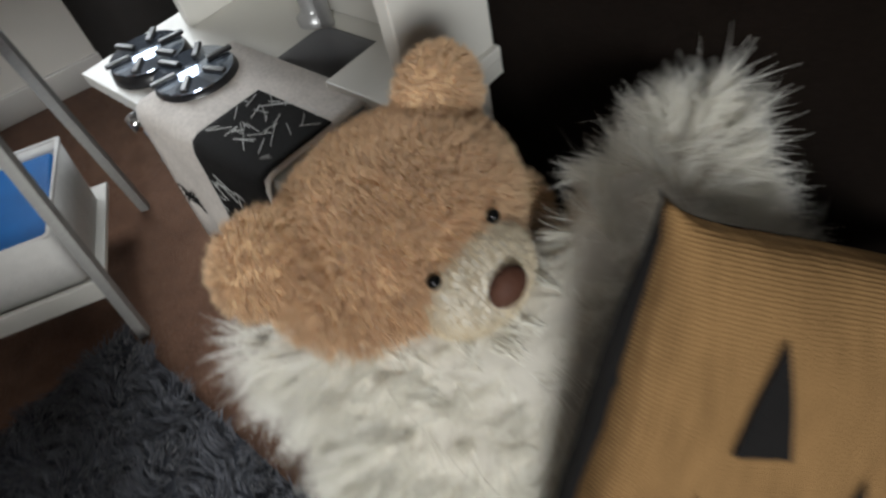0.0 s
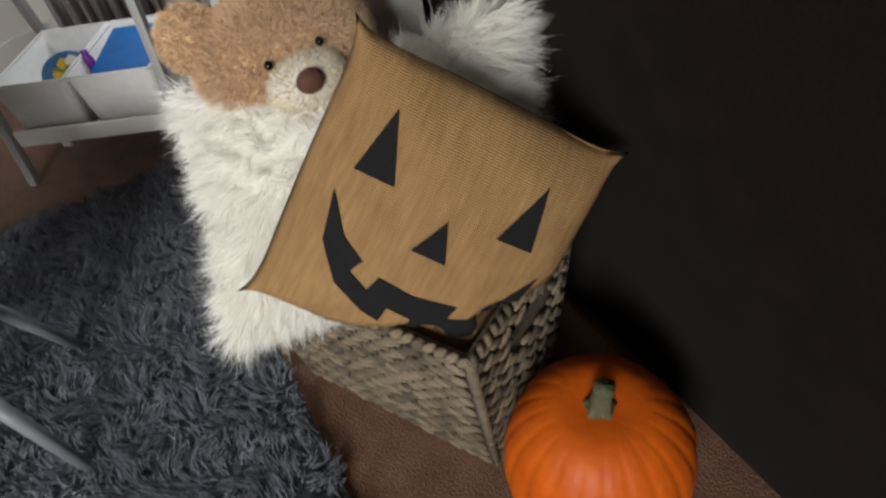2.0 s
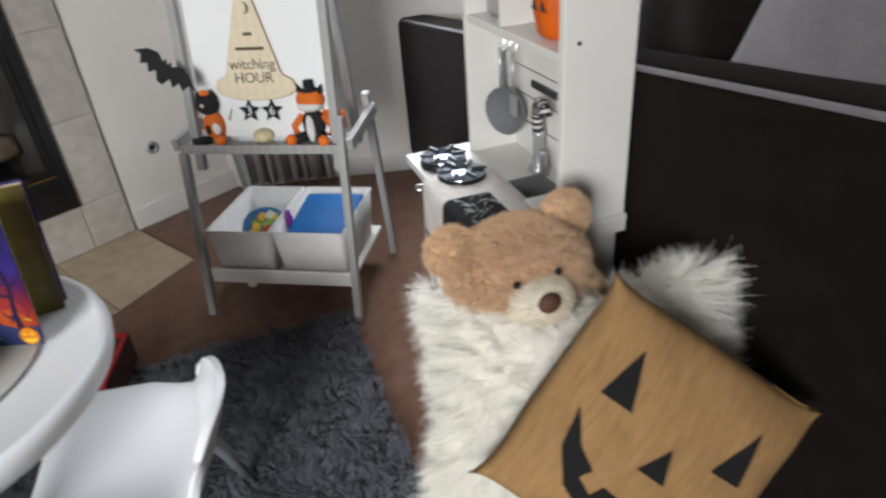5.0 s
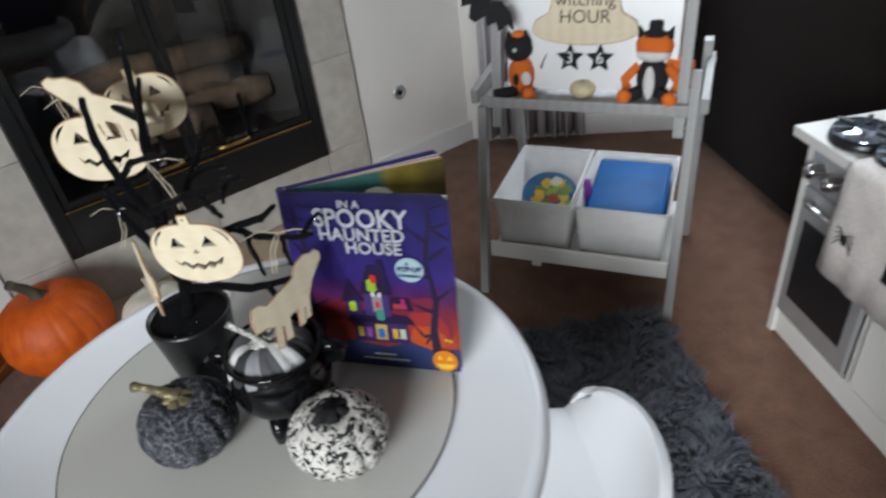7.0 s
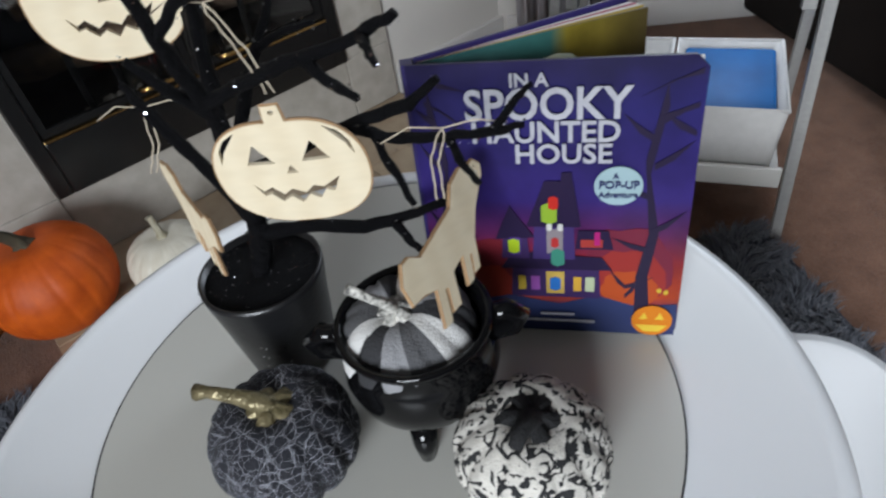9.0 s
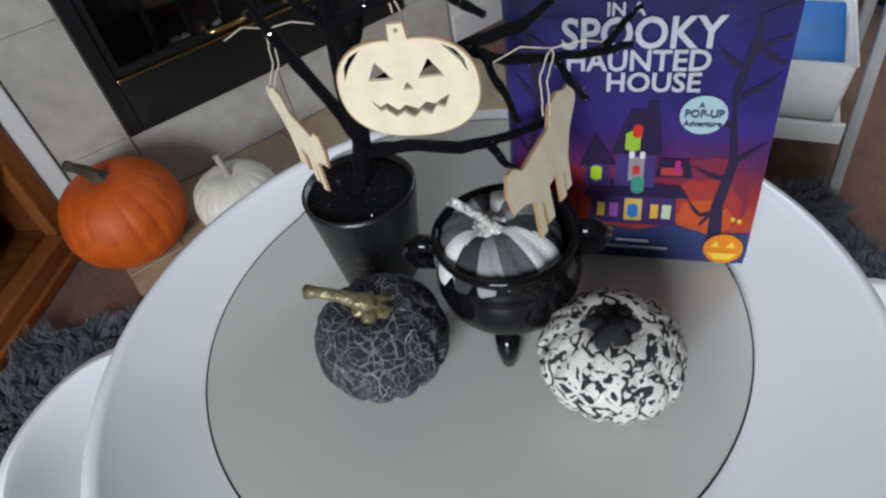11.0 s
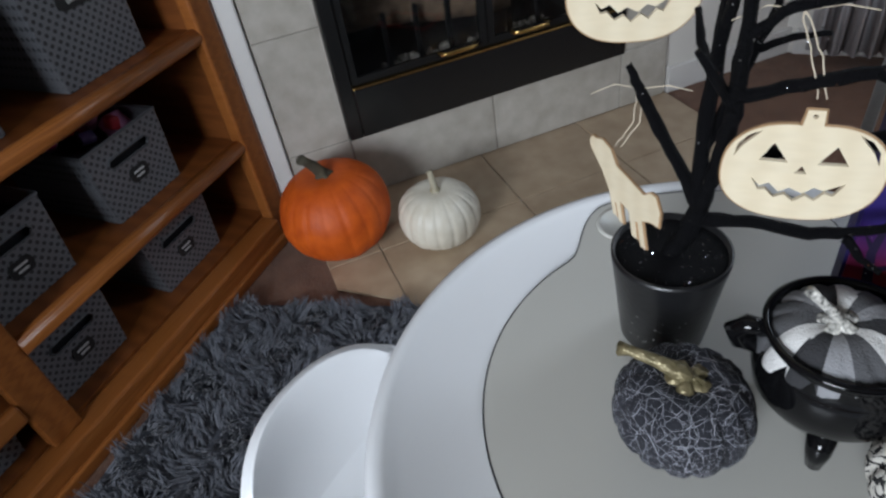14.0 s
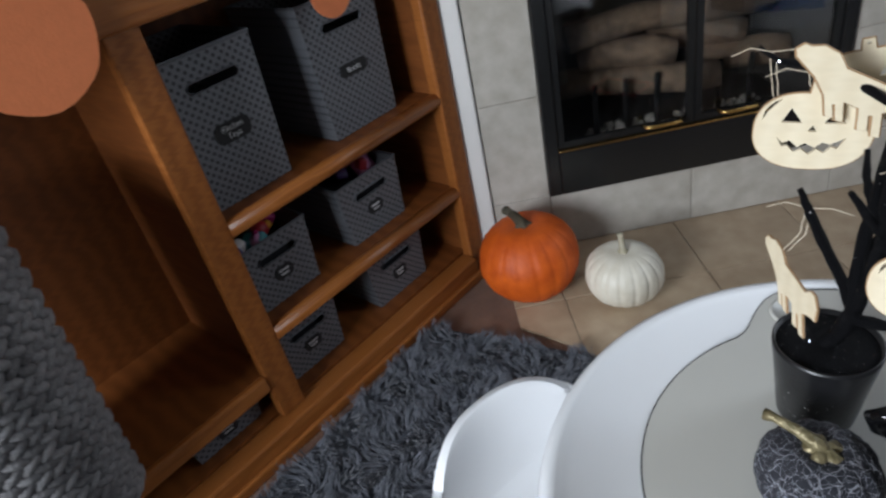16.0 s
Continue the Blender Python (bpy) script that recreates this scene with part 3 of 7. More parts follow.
# ---- sofa ----
def sofa():
    s = thing("sofa", S_, "dark brown upholstered sofa seen from its back", "sofa")
    poly = [(-2.24, 0.02), (1.6, 0.02), (1.6, 1.05), (-2.05, 0.655), (-2.20, 0.63)]
    bm = slab(poly, 0.13)
    bmesh.ops.bevel(bm, geom=[e for e in bm.edges if abs(e.verts[0].co.y - e.verts[1].co.y) < 1e-5 and not e.is_boundary and len(e.link_faces) == 2 and abs(e.link_faces[0].normal.dot(e.link_faces[1].normal)) < 0.5], offset=0.03, segments=4, profile=0.5, affect="EDGES")
    part("back", bm, SOFA, s, "dark brown back panel", True, pose(0, 0.68, 0))
    bm = tube([(-2.05, 0.622, 0.645), (0, 0.622, 0.868), (1.6, 0.622, 1.04)], 0.006, 8)
    part("piping", bm, SOFA2, s, "grey seam along the top edge", True)
    part("seat_base", box(-2.1, 1.6, 0.83, 1.55, 0.05, 0.42, 0.03), SOFA, s)
    return s


sofa()


def soft_cushion(name, m, w, h, t, material, label, category="cushion"):
    bm = bmesh.new()
    bmesh.ops.create_grid(bm, x_segments=24, y_segments=24, size=1)
    top = [v for v in bm.verts]
    out = bmesh.ops.duplicate(bm, geom=bm.faces[:] + bm.edges[:] + bm.verts[:])
    low = [g for g in out["geom"] if isinstance(g, bmesh.types.BMVert)]
    for vs, sgn in ((top, 1), (low, -1)):
        for v in vs:
            x, y = v.co.x, v.co.y
            k = max(0.0, (1 - x * x) * (1 - y * y)) ** 0.42
            v.co = Vector((x * w / 2 * (1 - 0.05 * (1 - y * y)), y * h / 2 * (1 - 0.05 * (1 - x * x)), sgn * (t / 2 * k + 0.002) + 0.006 * math.sin(7 * x + 3 * y) * k))
    bmesh.ops.remove_doubles(bm, verts=bm.verts[:], dist=0.0005)
    return tagged(part(name, bm, material, None, "", True, m), label, category)


soft_cushion("sofa_cushion", S_ @ pose(-0.12, 0.850, 0.95, 72, 10, 3), 0.62, 0.50, 0.20, SOFA2, "grey cloth cushion leaning on the sofa back")
soft_cushion("sofa_cushion", S_ @ pose(-0.62, 0.90, 0.86, 76, -3, -2), 0.52, 0.5, 0.2, SOFA, "dark cushion leaning on the sofa back")


def worktop_bm(poly, holes, thick, z):
    bm = slab(poly, thick, holes)
    for v in bm.verts:
        v.co = Vector((v.co.x, v.co.z, z + v.co.y))
    return bm


# ---- toy kitchen ----
def toy_kitchen():
    k = thing("toy_kitchen", S_, "white wooden toy kitchen with sink, hob and hanging pans", "toy kitchen")
    u0, u1, n0, n1, zc = -1.025, -0.478, 0.305, 0.592, 0.522
    part("side_panel", box(u0 + 0.014, u0 + 0.032, n0 + 0.03, n1 - 0.01, 0, zc - 0.02, 0.002), TOYWHITE, k)
    part("side_panel", box(u1 - 0.03, u1 - 0.012, n0 + 0.03, n1 - 0.01, 0, zc - 0.02, 0.002), TOYWHITE, k)
    part("back_panel", box(u0 + 0.033, u1 - 0.031, n1 - 0.02, n1 - 0.012, 0.02, zc - 0.02), TOYWHITE, k)
    part("plinth", box(u0 + 0.033, u1 - 0.031, n0 + 0.04, n0 + 0.055, 0, 0.06, 0.002), TOYWHITE, k)
    part("bottom_shelf", box(u0 + 0.033, u1 - 0.031, n0 + 0.056, n1 - 0.021, 0.045, 0.06), TOYWHITE, k)
    part("middle_divider", box(-0.765, -0.75, n0 + 0.04, n1 - 0.021, 0.061, zc - 0.021, 0.001), TOYWHITE, k)
    # worktop with the sink cut out
    bm = worktop_bm([(u0, n0), (u1 + 0.004, n0), (u1 + 0.004, n1), (u0, n1)], [[(-0.745, 0.405), (-0.535, 0.405), (-0.535, 0.545), (-0.745, 0.545)]], 0.02, zc - 0.010)
    part("worktop", bm, TOYWHITE, k, "white worktop with sink cut-out")
    sink = bmesh.new()
    for z, inset in ((zc + 0.003, -0.006), (zc + 0.003, 0.004), (zc - 0.085, 0.022)):
        x0, x1, y0, y1 = -0.745 + inset, -0.535 - inset, 0.405 + inset, 0.545 - inset
        r = 0.022
        for cx, cy, a0 in ((x1 - r, y1 - r, 0), (x0 + r, y1 - r, 90), (x0 + r, y0 + r, 180), (x1 - r, y0 + r, 270)):
            for q in range(5):
                a = radians(a0 + 22.5 * q)
                sink.verts.new((cx + r * math.cos(a), cy + r * math.sin(a), z))
    sink.verts.ensure_lookup_table()
    for ring in range(2):
        for i in range(20):
            j = (i + 1) % 20
            sink.faces.new([sink.verts[ring * 20 + i], sink.verts[ring * 20 + j], sink.verts[ring * 20 + 20 + j], sink.verts[ring * 20 + 20 + i]])
    sink.faces.new([sink.verts[40 + i] for i in range(20)])
    part("sink", sink, TOYGREY, k, "grey plastic sink basin", True)
    # oven and cupboard fronts with knobs
    door = part("oven_door", box(-0.995, -0.77, n0 + 0.03, n0 + 0.042, 0.075, 0.40, 0.003), SILVER, k, "grey oven door")
    part("oven_window", box(-0.97, -0.795, n0 + 0.027, n0 + 0.0295, 0.13, 0.33, 0.001), BLACKP, door, "dark oven window")
    part("handle", tube([(-0.96, n0 + 0.03, 0.375), (-0.955, n0 + 0.012, 0.377), (-0.81, n0 + 0.012, 0.377), (-0.805, n0 + 0.03, 0.375)], 0.006, 8), CHROME, door, "chrome handle", True)
    part("cupboard_door", box(-0.745, -0.51, n0 + 0.03, n0 + 0.042, 0.075, 0.485, 0.003), TOYWHITE, k)
    panel = part("control_panel", box(-0.995, -0.77, n0 + 0.03, n0 + 0.042, 0.405, 0.49, 0.003), SILVER, k, "silver control panel")
    for i in range(4):
        bm = lathe([(0, 0.03), (0.012, 0.03), (0.015, 0.024), (0.016, 0.004), (0.018, 0)], 16)
        part("knob", bm, CHROME, panel, "round chrome knob", True, pose(-0.965 + 0.055 * i, n0 + 0.03, 0.447, 90, 0, 0))
    # hutch
    part("hutch_side", box(u1 - 0.024, u1 - 0.004, 0.450, n1, zc + 0.016, 1.02, 0.002), TOYWHITE, k, "tall white side board")
    part("hutch_side", box(u0 + 0.05, u0 + 0.068, 0.462, n1, zc, 1.02, 0.002), TOYWHITE, k)
    part("hutch_ledge", box(u1 - 0.15, u1 + 0.004, 0.445, n1 + 0.002, zc, zc + 0.016, 0.002), TOYWHITE, k)
    part("hutch_shelf", box(u0 + 0.069, u1 - 0.025, 0.465, n1 - 0.008, 0.842, 0.858, 0.001), TOYWHITE, k)
    part("hutch_divider", box(-0.79, -0.777, 0.47, n1 - 0.008, 0.859, 1.0, 0.001), TOYWHITE, k)
    part("hutch_top", box(u0 + 0.05, u1 - 0.004, 0.455, n1, 1.021, 1.037, 0.002), TOYWHITE, k)
    part("hutch_back", box(u0 + 0.069, u1 - 0.025, n1 - 0.006, n1, zc + 0.001, 1.02), TOYWHITE, k, "pale panelled back board")
    for i in range(4):
        part("back_groove", box(u0 + 0.07, u1 - 0.026, n1 - 0.0075, n1 - 0.0062, 0.60 + 0.065 * i, 0.6025 + 0.065 * i), TOYGREY, k)
    part("screw_cover", lathe([(0, 0.001), (0.004, 0.001), (0.004, 0)], 12), BLACKP, k, "", False, pose(u1 - 0.0038, 0.478, 0.883, 0, 90, 0))
    rail = part("hook_rail", tube([(-0.99, 0.572, 0.80), (-0.60, 0.572, 0.80)], 0.004, 8), CHROME, k, "thin metal hook rail", True)
    for u in (-0.955, -0.92, -0.885):
        part("hook", tube([(u, 0.572, 0.806), (u, 0.562, 0.803), (u, 0.558, 0.79), (u, 0.553, 0.775), (u, 0.546, 0.772), (u, 0.542, 0.78)], 0.0022, 6), CHROME, rail, "", True)
    part("magnet_strip", box(-0.86, -0.70, 0.579, 0.585, 0.695, 0.712, 0.001), BLACKP, k, "black magnetic strip")
    # tap
    tap = part("tap", lathe([(0.024, 0), (0.024, 0.010), (0.016, 0.016), (0.0145, 0.02), (0.0135, 0.085), (0.0155, 0.088), (0.0155, 0.096), (0.0, 0.098)], 24), SILVER, k, "silver plastic tap", True, pose(-0.775, 0.556, zc + 0.001))
    pts = [Vector((0, 0, 0.09)), Vector((0, -0.003, 0.115)), Vector((0.004, -0.006, 0.138)), Vector((0.014, -0.010, 0.158)), Vector((0.030, -0.014, 0.172)), Vector((0.050, -0.018, 0.178)), Vector((0.070, -0.022, 0.170)), Vector((0.080, -0.024, 0.150))]
    fine = [a.lerp(b, q / 3) for a, b in zip(pts, pts[1:]) for q in range(3)]
    for i, (a, b) in enumerate(zip(fine, fine[1:])):
        part("spout_stripe", tube([a, b], 0.0135 if i % 2 else 0.0125, 14), BLACKP if i % 2 else TOYWHITE, tap, "striped spout ring", True)
    part("tap_handle", tube([(0.028, 0, 0.0), (0.028, 0, 0.05), (0.036, -0.012, 0.062)], [0.010, 0.009, 0.006], 10), SILVER, tap, "", True)
    # hob rings
    for cu, cn in ((-0.925, 0.372), (-0.815, 0.378)):
        hob = part("hob_ring", lathe([(0, 0.018), (0.05, 0.018), (0.056, 0.014), (0.058, 0.004), (0.058, 0)], 40), BLACKP, k, "black hob ring", True, pose(cu, cn, zc + 0.001))
        part("hob_plate", lathe([(0, 0.0225), (0.053, 0.0225), (0.054, 0.0185)], 40), BURNER_GLINT, hob, "glossy plate coloured with the window's blue reflection", True)
        for q in range(6):
            a = q * math.pi / 3
            part("pan_support", box(0.022, 0.058, -0.0045, 0.0045, 0.0228, 0.028, 0.0015), BLACKP, hob, "", False, pose(0, 0, 0, 0, 0, math.degrees(a) + 15))
    return k


toy_kitchen()


def toy_pan(m, r, label):
    p = thing("toy_pan", m, label, "toy pan", "pans on the hook rail")
    part("bowl", lathe([(0, 0.0), (r * 0.85, 0.0), (r, 0.022), (r - 0.003, 0.022), (r * 0.83, 0.004), (0, 0.004)], 36), PANM, p, "", True)
    part("handle", tube([(0, r * 0.98, 0.015), (0, r + 0.04, 0.018), (0, r + 0.085, 0.018)], [0.006, 0.006, 0.005], 8), PANM, p, "", True)
    return p


toy_pan(S_ @ pose(-0.905, 0.545, 0.635, 90, 0, 28), 0.058, "grey toy frying pan hanging from a hook")


def toy_spatula(m, label):
    p = thing("toy_spatula", m, label, "toy utensil", "pans on the hook rail")
    part("handle", tube([(0, 0, 0), (0, 0, -0.10)], 0.004, 8), SILVER, p, "", True)
    part("head", box(-0.018, 0.018, -0.002, 0.002, -0.15, -0.10, 0.0015), SILVER, p)
    return p


toy_spatula(S_ @ pose(-0.955, 0.545, 0.775), "grey toy spatula hanging from a hook")
toy_spatula(S_ @ pose(-0.885, 0.545, 0.775), "grey toy spoon hanging from a hook")


def towel():
    """A tea towel folded over the worktop's front edge."""
    t = thing("tea_towel", S_, "cream tea towel with a black spider-web border hung over the worktop", "towel")
    u0, u1 = -0.845, -0.56
    path = [(0.46, 0.5265), (0.40, 0.529), (0.34, 0.5305), (0.306, 0.531), (0.297, 0.527), (0.293, 0.515), (0.290, 0.45), (0.286, 0.38), (0.283, 0.31)]
    def sheet(a, b, p, lift):
        n = 16
        vs, fs = [], []
        for j, (y, z) in enumerate(p):
            for i in range(n + 1):
                w = 0.006 * math.sin(i * 0.9) * max(0, j - 4) / 4
                vs.append((a + (b - a) * i / n, y - lift - abs(w), z + lift))
        for j in range(len(p) - 1):
            for i in range(n):
                fs.append((j * (n + 1) + i, j * (n + 1) + i + 1, (j + 1) * (n + 1) + i + 1, (j + 1) * (n + 1) + i))
        return vs, fs
    for nm, a, b, p, lift, ma, lab in (("cloth", u0, u1, path, 0.0, CLOTHW, ""), ("border", -0.70, u1 - 0.005, path[1:-1], 0.004, PRINT, "black web-printed border")):
        o = part(nm, sheet(a, b, p, lift), ma, t, lab, True)
        so = o.modifiers.new("thick", "SOLIDIFY")
        so.thickness = 0.003
    rng = random.Random(9)
    bm = bmesh.new()
    for i in range(46):
        u, v = rng.uniform(-0.69, -0.575), rng.uniform(0.33, 0.50)
        du, dv = rng.uniform(-0.03, 0.03), rng.uniform(-0.03, 0.03)
        tube([(u, 0.278 , v), (min(-0.57, max(-0.695, u + du)), 0.278, min(0.51, max(0.33, v + dv)))], 0.0005, 4, bm)
    for i in range(40):
        u, v = rng.uniform(-0.69, -0.575), rng.uniform(0.31, 0.40)
        tube([(u, v, 0.5385), (min(-0.57, max(-0.695, u + rng.uniform(-0.03, 0.03))), min(0.40, max(0.31, v + rng.uniform(-0.03, 0.03))), 0.5385)], 0.0005, 4, bm)
    tagged(part("web_print", bm, STEELG, t, "white spider-web lines"), kind="stuff")
    bm = ball(0.008, 0.0015, 0.011, (-0.80, 0.279, 0.40), 10, 8)
    for sx in (-1, 1):
        for q in range(4):
            tube([(-0.80, 0.279, 0.40 + 0.004 * q - 0.006), (-0.80 + sx * 0.014, 0.279, 0.41 + 0.008 * q - 0.016), (-0.80 + sx * 0.022, 0.279, 0.40 + 0.012 * q - 0.02)], 0.0011, 4, bm)
    part("spider_print", bm, PRINT, t, "black spider print")
    return t


towel()


def jack_bucket():
    b = thing("pumpkin_bucket", S_ @ pose(-0.64, 0.535, 0.859), "orange pumpkin-face bucket on the upper shelf", "bucket")
    part("bowl", lathe([(0.036, 0), (0.048, 0.01), (0.056, 0.05), (0.052, 0.09), (0.047, 0.10), (0.045, 0.10), (0.05, 0.05), (0.03, 0.008)], 40, 8, 0.05), ORANGE, b, "", True)
    for x in (-0.02, 0.012):
        part("face_print", slab([(x, 0.055), (x + 0.02, 0.052), (x + 0.008, 0.072)], 0.002), BLACKP, b, "", False, pose(0, -0.0545, 0, 0, 0, 0))
    return b


jack_bucket()
part("toy_toaster", box(-0.05, 0.05, -0.03, 0.03, 0, 0.08, 0.012, 3), SILVER, None, "", True, S_ @ pose(-0.88, 0.53, 0.859))
tagged(bpy.data.objects["toy_toaster"], "small grey toy toaster on the upper shelf", "toy toaster")


# ---- easel ----
def easel():
    e = thing("easel", E_, "grey painted wooden children's easel with whiteboard and shelves", "easel")
    xl, xr = -0.915, -0.440
    for x in (xl, xr):
        part("front_leg", bar((x, 1.012, 0), (x, 1.098 if x == xl else 1.114, 0.505 if x == xl else 0.60), 0.021, 0.026), GREYWOOD, e)
        part("back_leg", bar((x + 0.012, 1.408, 0), (x + 0.012, 1.325, 0.60), 0.021, 0.026), GREYWOOD, e)
        part("upright", bar((x + 0.026 * (1 if x == xl else -1), 1.128, 0.44), (x + 0.026 * (1 if x == xl else -1), 1.245, 1.20), 0.024, 0.026), GREYWOOD, e)
        part("back_upright", bar((x + 0.036 * (1 if x == xl else -1), 1.345, 0.44), (x + 0.036 * (1 if x == xl else -1), 1.262, 1.20), 0.024, 0.026), GREYWOOD, e)
        part("side_rail", bar((x - 0.022 * (1 if x == xl else -1), 1.10, 0.525), (x - 0.022 * (1 if x == xl else -1), 1.35, 0.545), 0.018, 0.035), GREYWOOD, e)
        part("bolt", lathe([(0, 0.004), (0.006, 0.003), (0.007, 0)], 12), CHROME, e, "", True, pose(x - 0.033 * (1 if x == xl else -1), 1.335, 0.545, 0, -90 if x == xl else 90, 0))
    part("tray", box(xl - 0.008, xr + 0.008, 1.108, 1.228, 0.500, 0.516, 0.003), GREYWOOD, e, "grey tray shelf")
    part("tray_lip", box(xl - 0.008, xr + 0.008, 1.097, 1.107, 0.500, 0.526, 0.003), GREYWOOD, e)
    bm = slab([(xl + 0.045, 0.53), (xr - 0.045, 0.53), (xr - 0.045, 1.19), (xl + 0.045, 1.19)], 0.008)
    part("whiteboard", bm, BOARD, e, "white dry-erase board", False, Matrix.Translation((0, 1.152, 0.0)) @ Matrix.Translation((0, 0, 0.5)) @ Matrix.Rotation(radians(-8.5), 4, "X") @ Matrix.Translation((0, 0.01, -0.5)))
    part("lower_shelf", box(xl + 0.016, xr - 0.014, 1.046, 1.385, 0.108, 0.120, 0.002), TOYWHITE, e, "white lower shelf")
    part("shelf_lip", box(xl + 0.014, xr - 0.013, 1.034, 1.0455, 0.106, 0.152, 0.003), TOYWHITE, e, "white front lip")
    part("shelf_clip", box(-0.79, -0.765, 1.037, 1.047, 0.09, 0.106, 0.002), TOYWHITE, e)
    return e


easel()
BOARD_M = E_ @ Matrix.Translation((0, 1.152, 0.5)) @ Matrix.Rotation(radians(-8.5), 4, "X") @ Matrix.Translation((0, 0.01, -0.5))


def felt_bin(x0, x1, label):
    y0, y1, z0, z1 = 1.05, 1.36, 0.121, 0.272
    b = thing("storage_bin", E_ @ pose((x0 + x1) / 2, (y0 + y1) / 2, z0), label, "storage bin", "bins on the easel shelf")
    w, d, h, t = (x1 - x0) / 2, (y1 - y0) / 2, z1 - z0, 0.006
    bm = bmesh.new()
    rings = []
    for k, (ww, dd, z) in enumerate(((w - 0.012, d - 0.012, 0), (w, d, h), (w - t, d - t, h), (w - t - 0.012, d - t - 0.012, t))):
        ring = []
        r = 0.016
        for cx, cy, a0 in ((ww - r, dd - r, 0), (-ww + r, dd - r, 90), (-ww + r, -dd + r, 180), (ww - r, -dd + r, 270)):
            for q in range(4):
                a = radians(a0 + 30 * q)
                ring.append(bm.verts.new((cx + r * math.cos(a), cy + r * math.sin(a), z)))
        rings.append(ring)
    for a, c in zip(rings, rings[1:]):
        for i in range(16):
            bm.faces.new((a[i], a[(i + 1) % 16], c[(i + 1) % 16], c[i]))
    bm.faces.new(rings[0])
    bm.faces.new(rings[-1])
    part("body", bm, BINFELT, b, "", True)
    hem = [(w - 0.003, d - 0.003, h), (-w + 0.003, d - 0.003, h), (-w + 0.003, -d + 0.003, h), (w - 0.003, -d + 0.003, h)]
    part("hem", tube(hem + hem[:1], 0.0042, 8), BINFELT, b, "rolled felt rim", True)
    return b


felt_bin(-0.893, -0.690, "soft white storage bin holding a bright picture book")
felt_bin(-0.684, -0.462, "soft white storage bin holding a blue plastic case")


def picture_book():
    p = thing("picture_book", E_ @ pose(-0.775, 1.16, 0.135, 52, 0, 8), "round-topped colourful picture book leaning in a bin", "book")
    bm = slab([(0.075 * math.cos(radians(a)), 0.09 + 0.06 * math.sin(radians(a))) for a in range(0, 181, 12)] + [(-0.075, 0), (0.075, 0)], 0.012)
    for v in bm.verts:
        v.co = Vector((v.co.x, v.co.z, v.co.y))
    part("cover", bm, mat("book_teal", (0.05, 0.20, 0.36), 0.4, scale=40, color2=(0.03, 0.10, 0.24)), p)
    cols = [(0.75, 0.45, 0.05), (0.30, 0.50, 0.08), (0.55, 0.08, 0.05), (0.75, 0.65, 0.12), (0.20, 0.30, 0.08), (0.75, 0.72, 0.6)]
    rng = random.Random(3)
    for i in range(30):
        x, y = rng.uniform(-0.060, 0.060), rng.uniform(0.015, 0.125)
        bm = worktop_bm([(x + rng.uniform(0.010, 0.022) * math.cos(a), y + rng.uniform(0.008, 0.018) * math.sin(a)) for a in [k * math.pi / 4 for k in range(8)]], (), 0.001, 0.0068 + 0.00012 * i)
        part("cover_print", bm, mat("print_%d" % i, cols[i % 6], 0.45), p)
    return p


picture_book()
bc = thing("blue_case", E_ @ pose(-0.572, 1.20, 0.215, 7, 0, 0), "translucent blue plastic case lying in a bin", "plastic case")
part("lower_half", box(-0.092, 0.092, -0.125, 0.125, -0.085, 0.022, 0.012, 3), BLUE, bc, "", True)
part("lid", box(-0.094, 0.094, -0.127, 0.127, 0.0225, 0.042, 0.009, 3), BLUE, bc, "blue lid", True)
part("catch", box(-0.02, 0.02, -0.131, -0.1275, 0.012, 0.034, 0.0012), BLUE, bc)
part("purple_bottle", lathe([(0.0, 0), (0.012, 0), (0.013, 0.05), (0.009, 0.06), (0.009, 0.075), (0, 0.076)], 16), PURPLE, None, "", True, E_ @ pose(-0.672, 1.16, 0.215))
tagged(bpy.data.objects["purple_bottle"], "small purple plastic bottle standing in a bin", "bottle")


# ---- things on the easel ----
def on_board(x, z, off=0.006):
    return BOARD_M @ pose(x, -0.004 - off, z)


def hat_sign():
    s = thing("witch_hat_sign", on_board(-0.690, 0.643) @ Matrix.Scale(1.18, 4), "pale plywood witch hat sign with dark lettering on the whiteboard", "sign")
    arc = [(0.10 * math.cos(radians(a)), 0.018 + 0.026 * math.sin(radians(a))) for a in range(-180, 1, 15)]
    outline = arc + [(0.094, 0.036), (0.068, 0.05), (0.008, 0.255), (-0.008, 0.255), (-0.068, 0.05), (-0.094, 0.036)]
    part("board", slab(outline, 0.005), PLY, s)
    rim = bmesh.new()
    tube([(x, 0.0, z) for x, z in outline + outline[:1]], 0.0018, 5, rim)
    part("edge", rim, CHAR, s, "dark burnt edge")
    ink = mat("brown_ink", (0.10, 0.075, 0.05), 0.8)
    part("moon", slab([(0.012 * math.cos(radians(a)), 0.195 + 0.013 * math.sin(radians(a))) for a in range(-100, 101, 20)] + [(0.004 * math.cos(radians(a)) + 0.002, 0.195 + 0.010 * math.sin(radians(a))) for a in range(90, -91, -30)], 0.001), ink, s, "crescent moon", False, pose(0, -0.0031, 0))
    for w, z, sz in (("witching", 0.073, 0.034), ("HOUR", 0.042, 0.034)):
        lettering("lettering", w, sz, ink, s, pose(0, -0.0032, z, 90, 0, 0), "dark hand lettering")
    for z, w in ((0.140, 0.022), (0.108, 0.07)):
        part("line_bar", box(-w / 2, w / 2, -0.0036, -0.003, z - 0.0035, z + 0.0035), ink, s)
    return s


hat_sign()


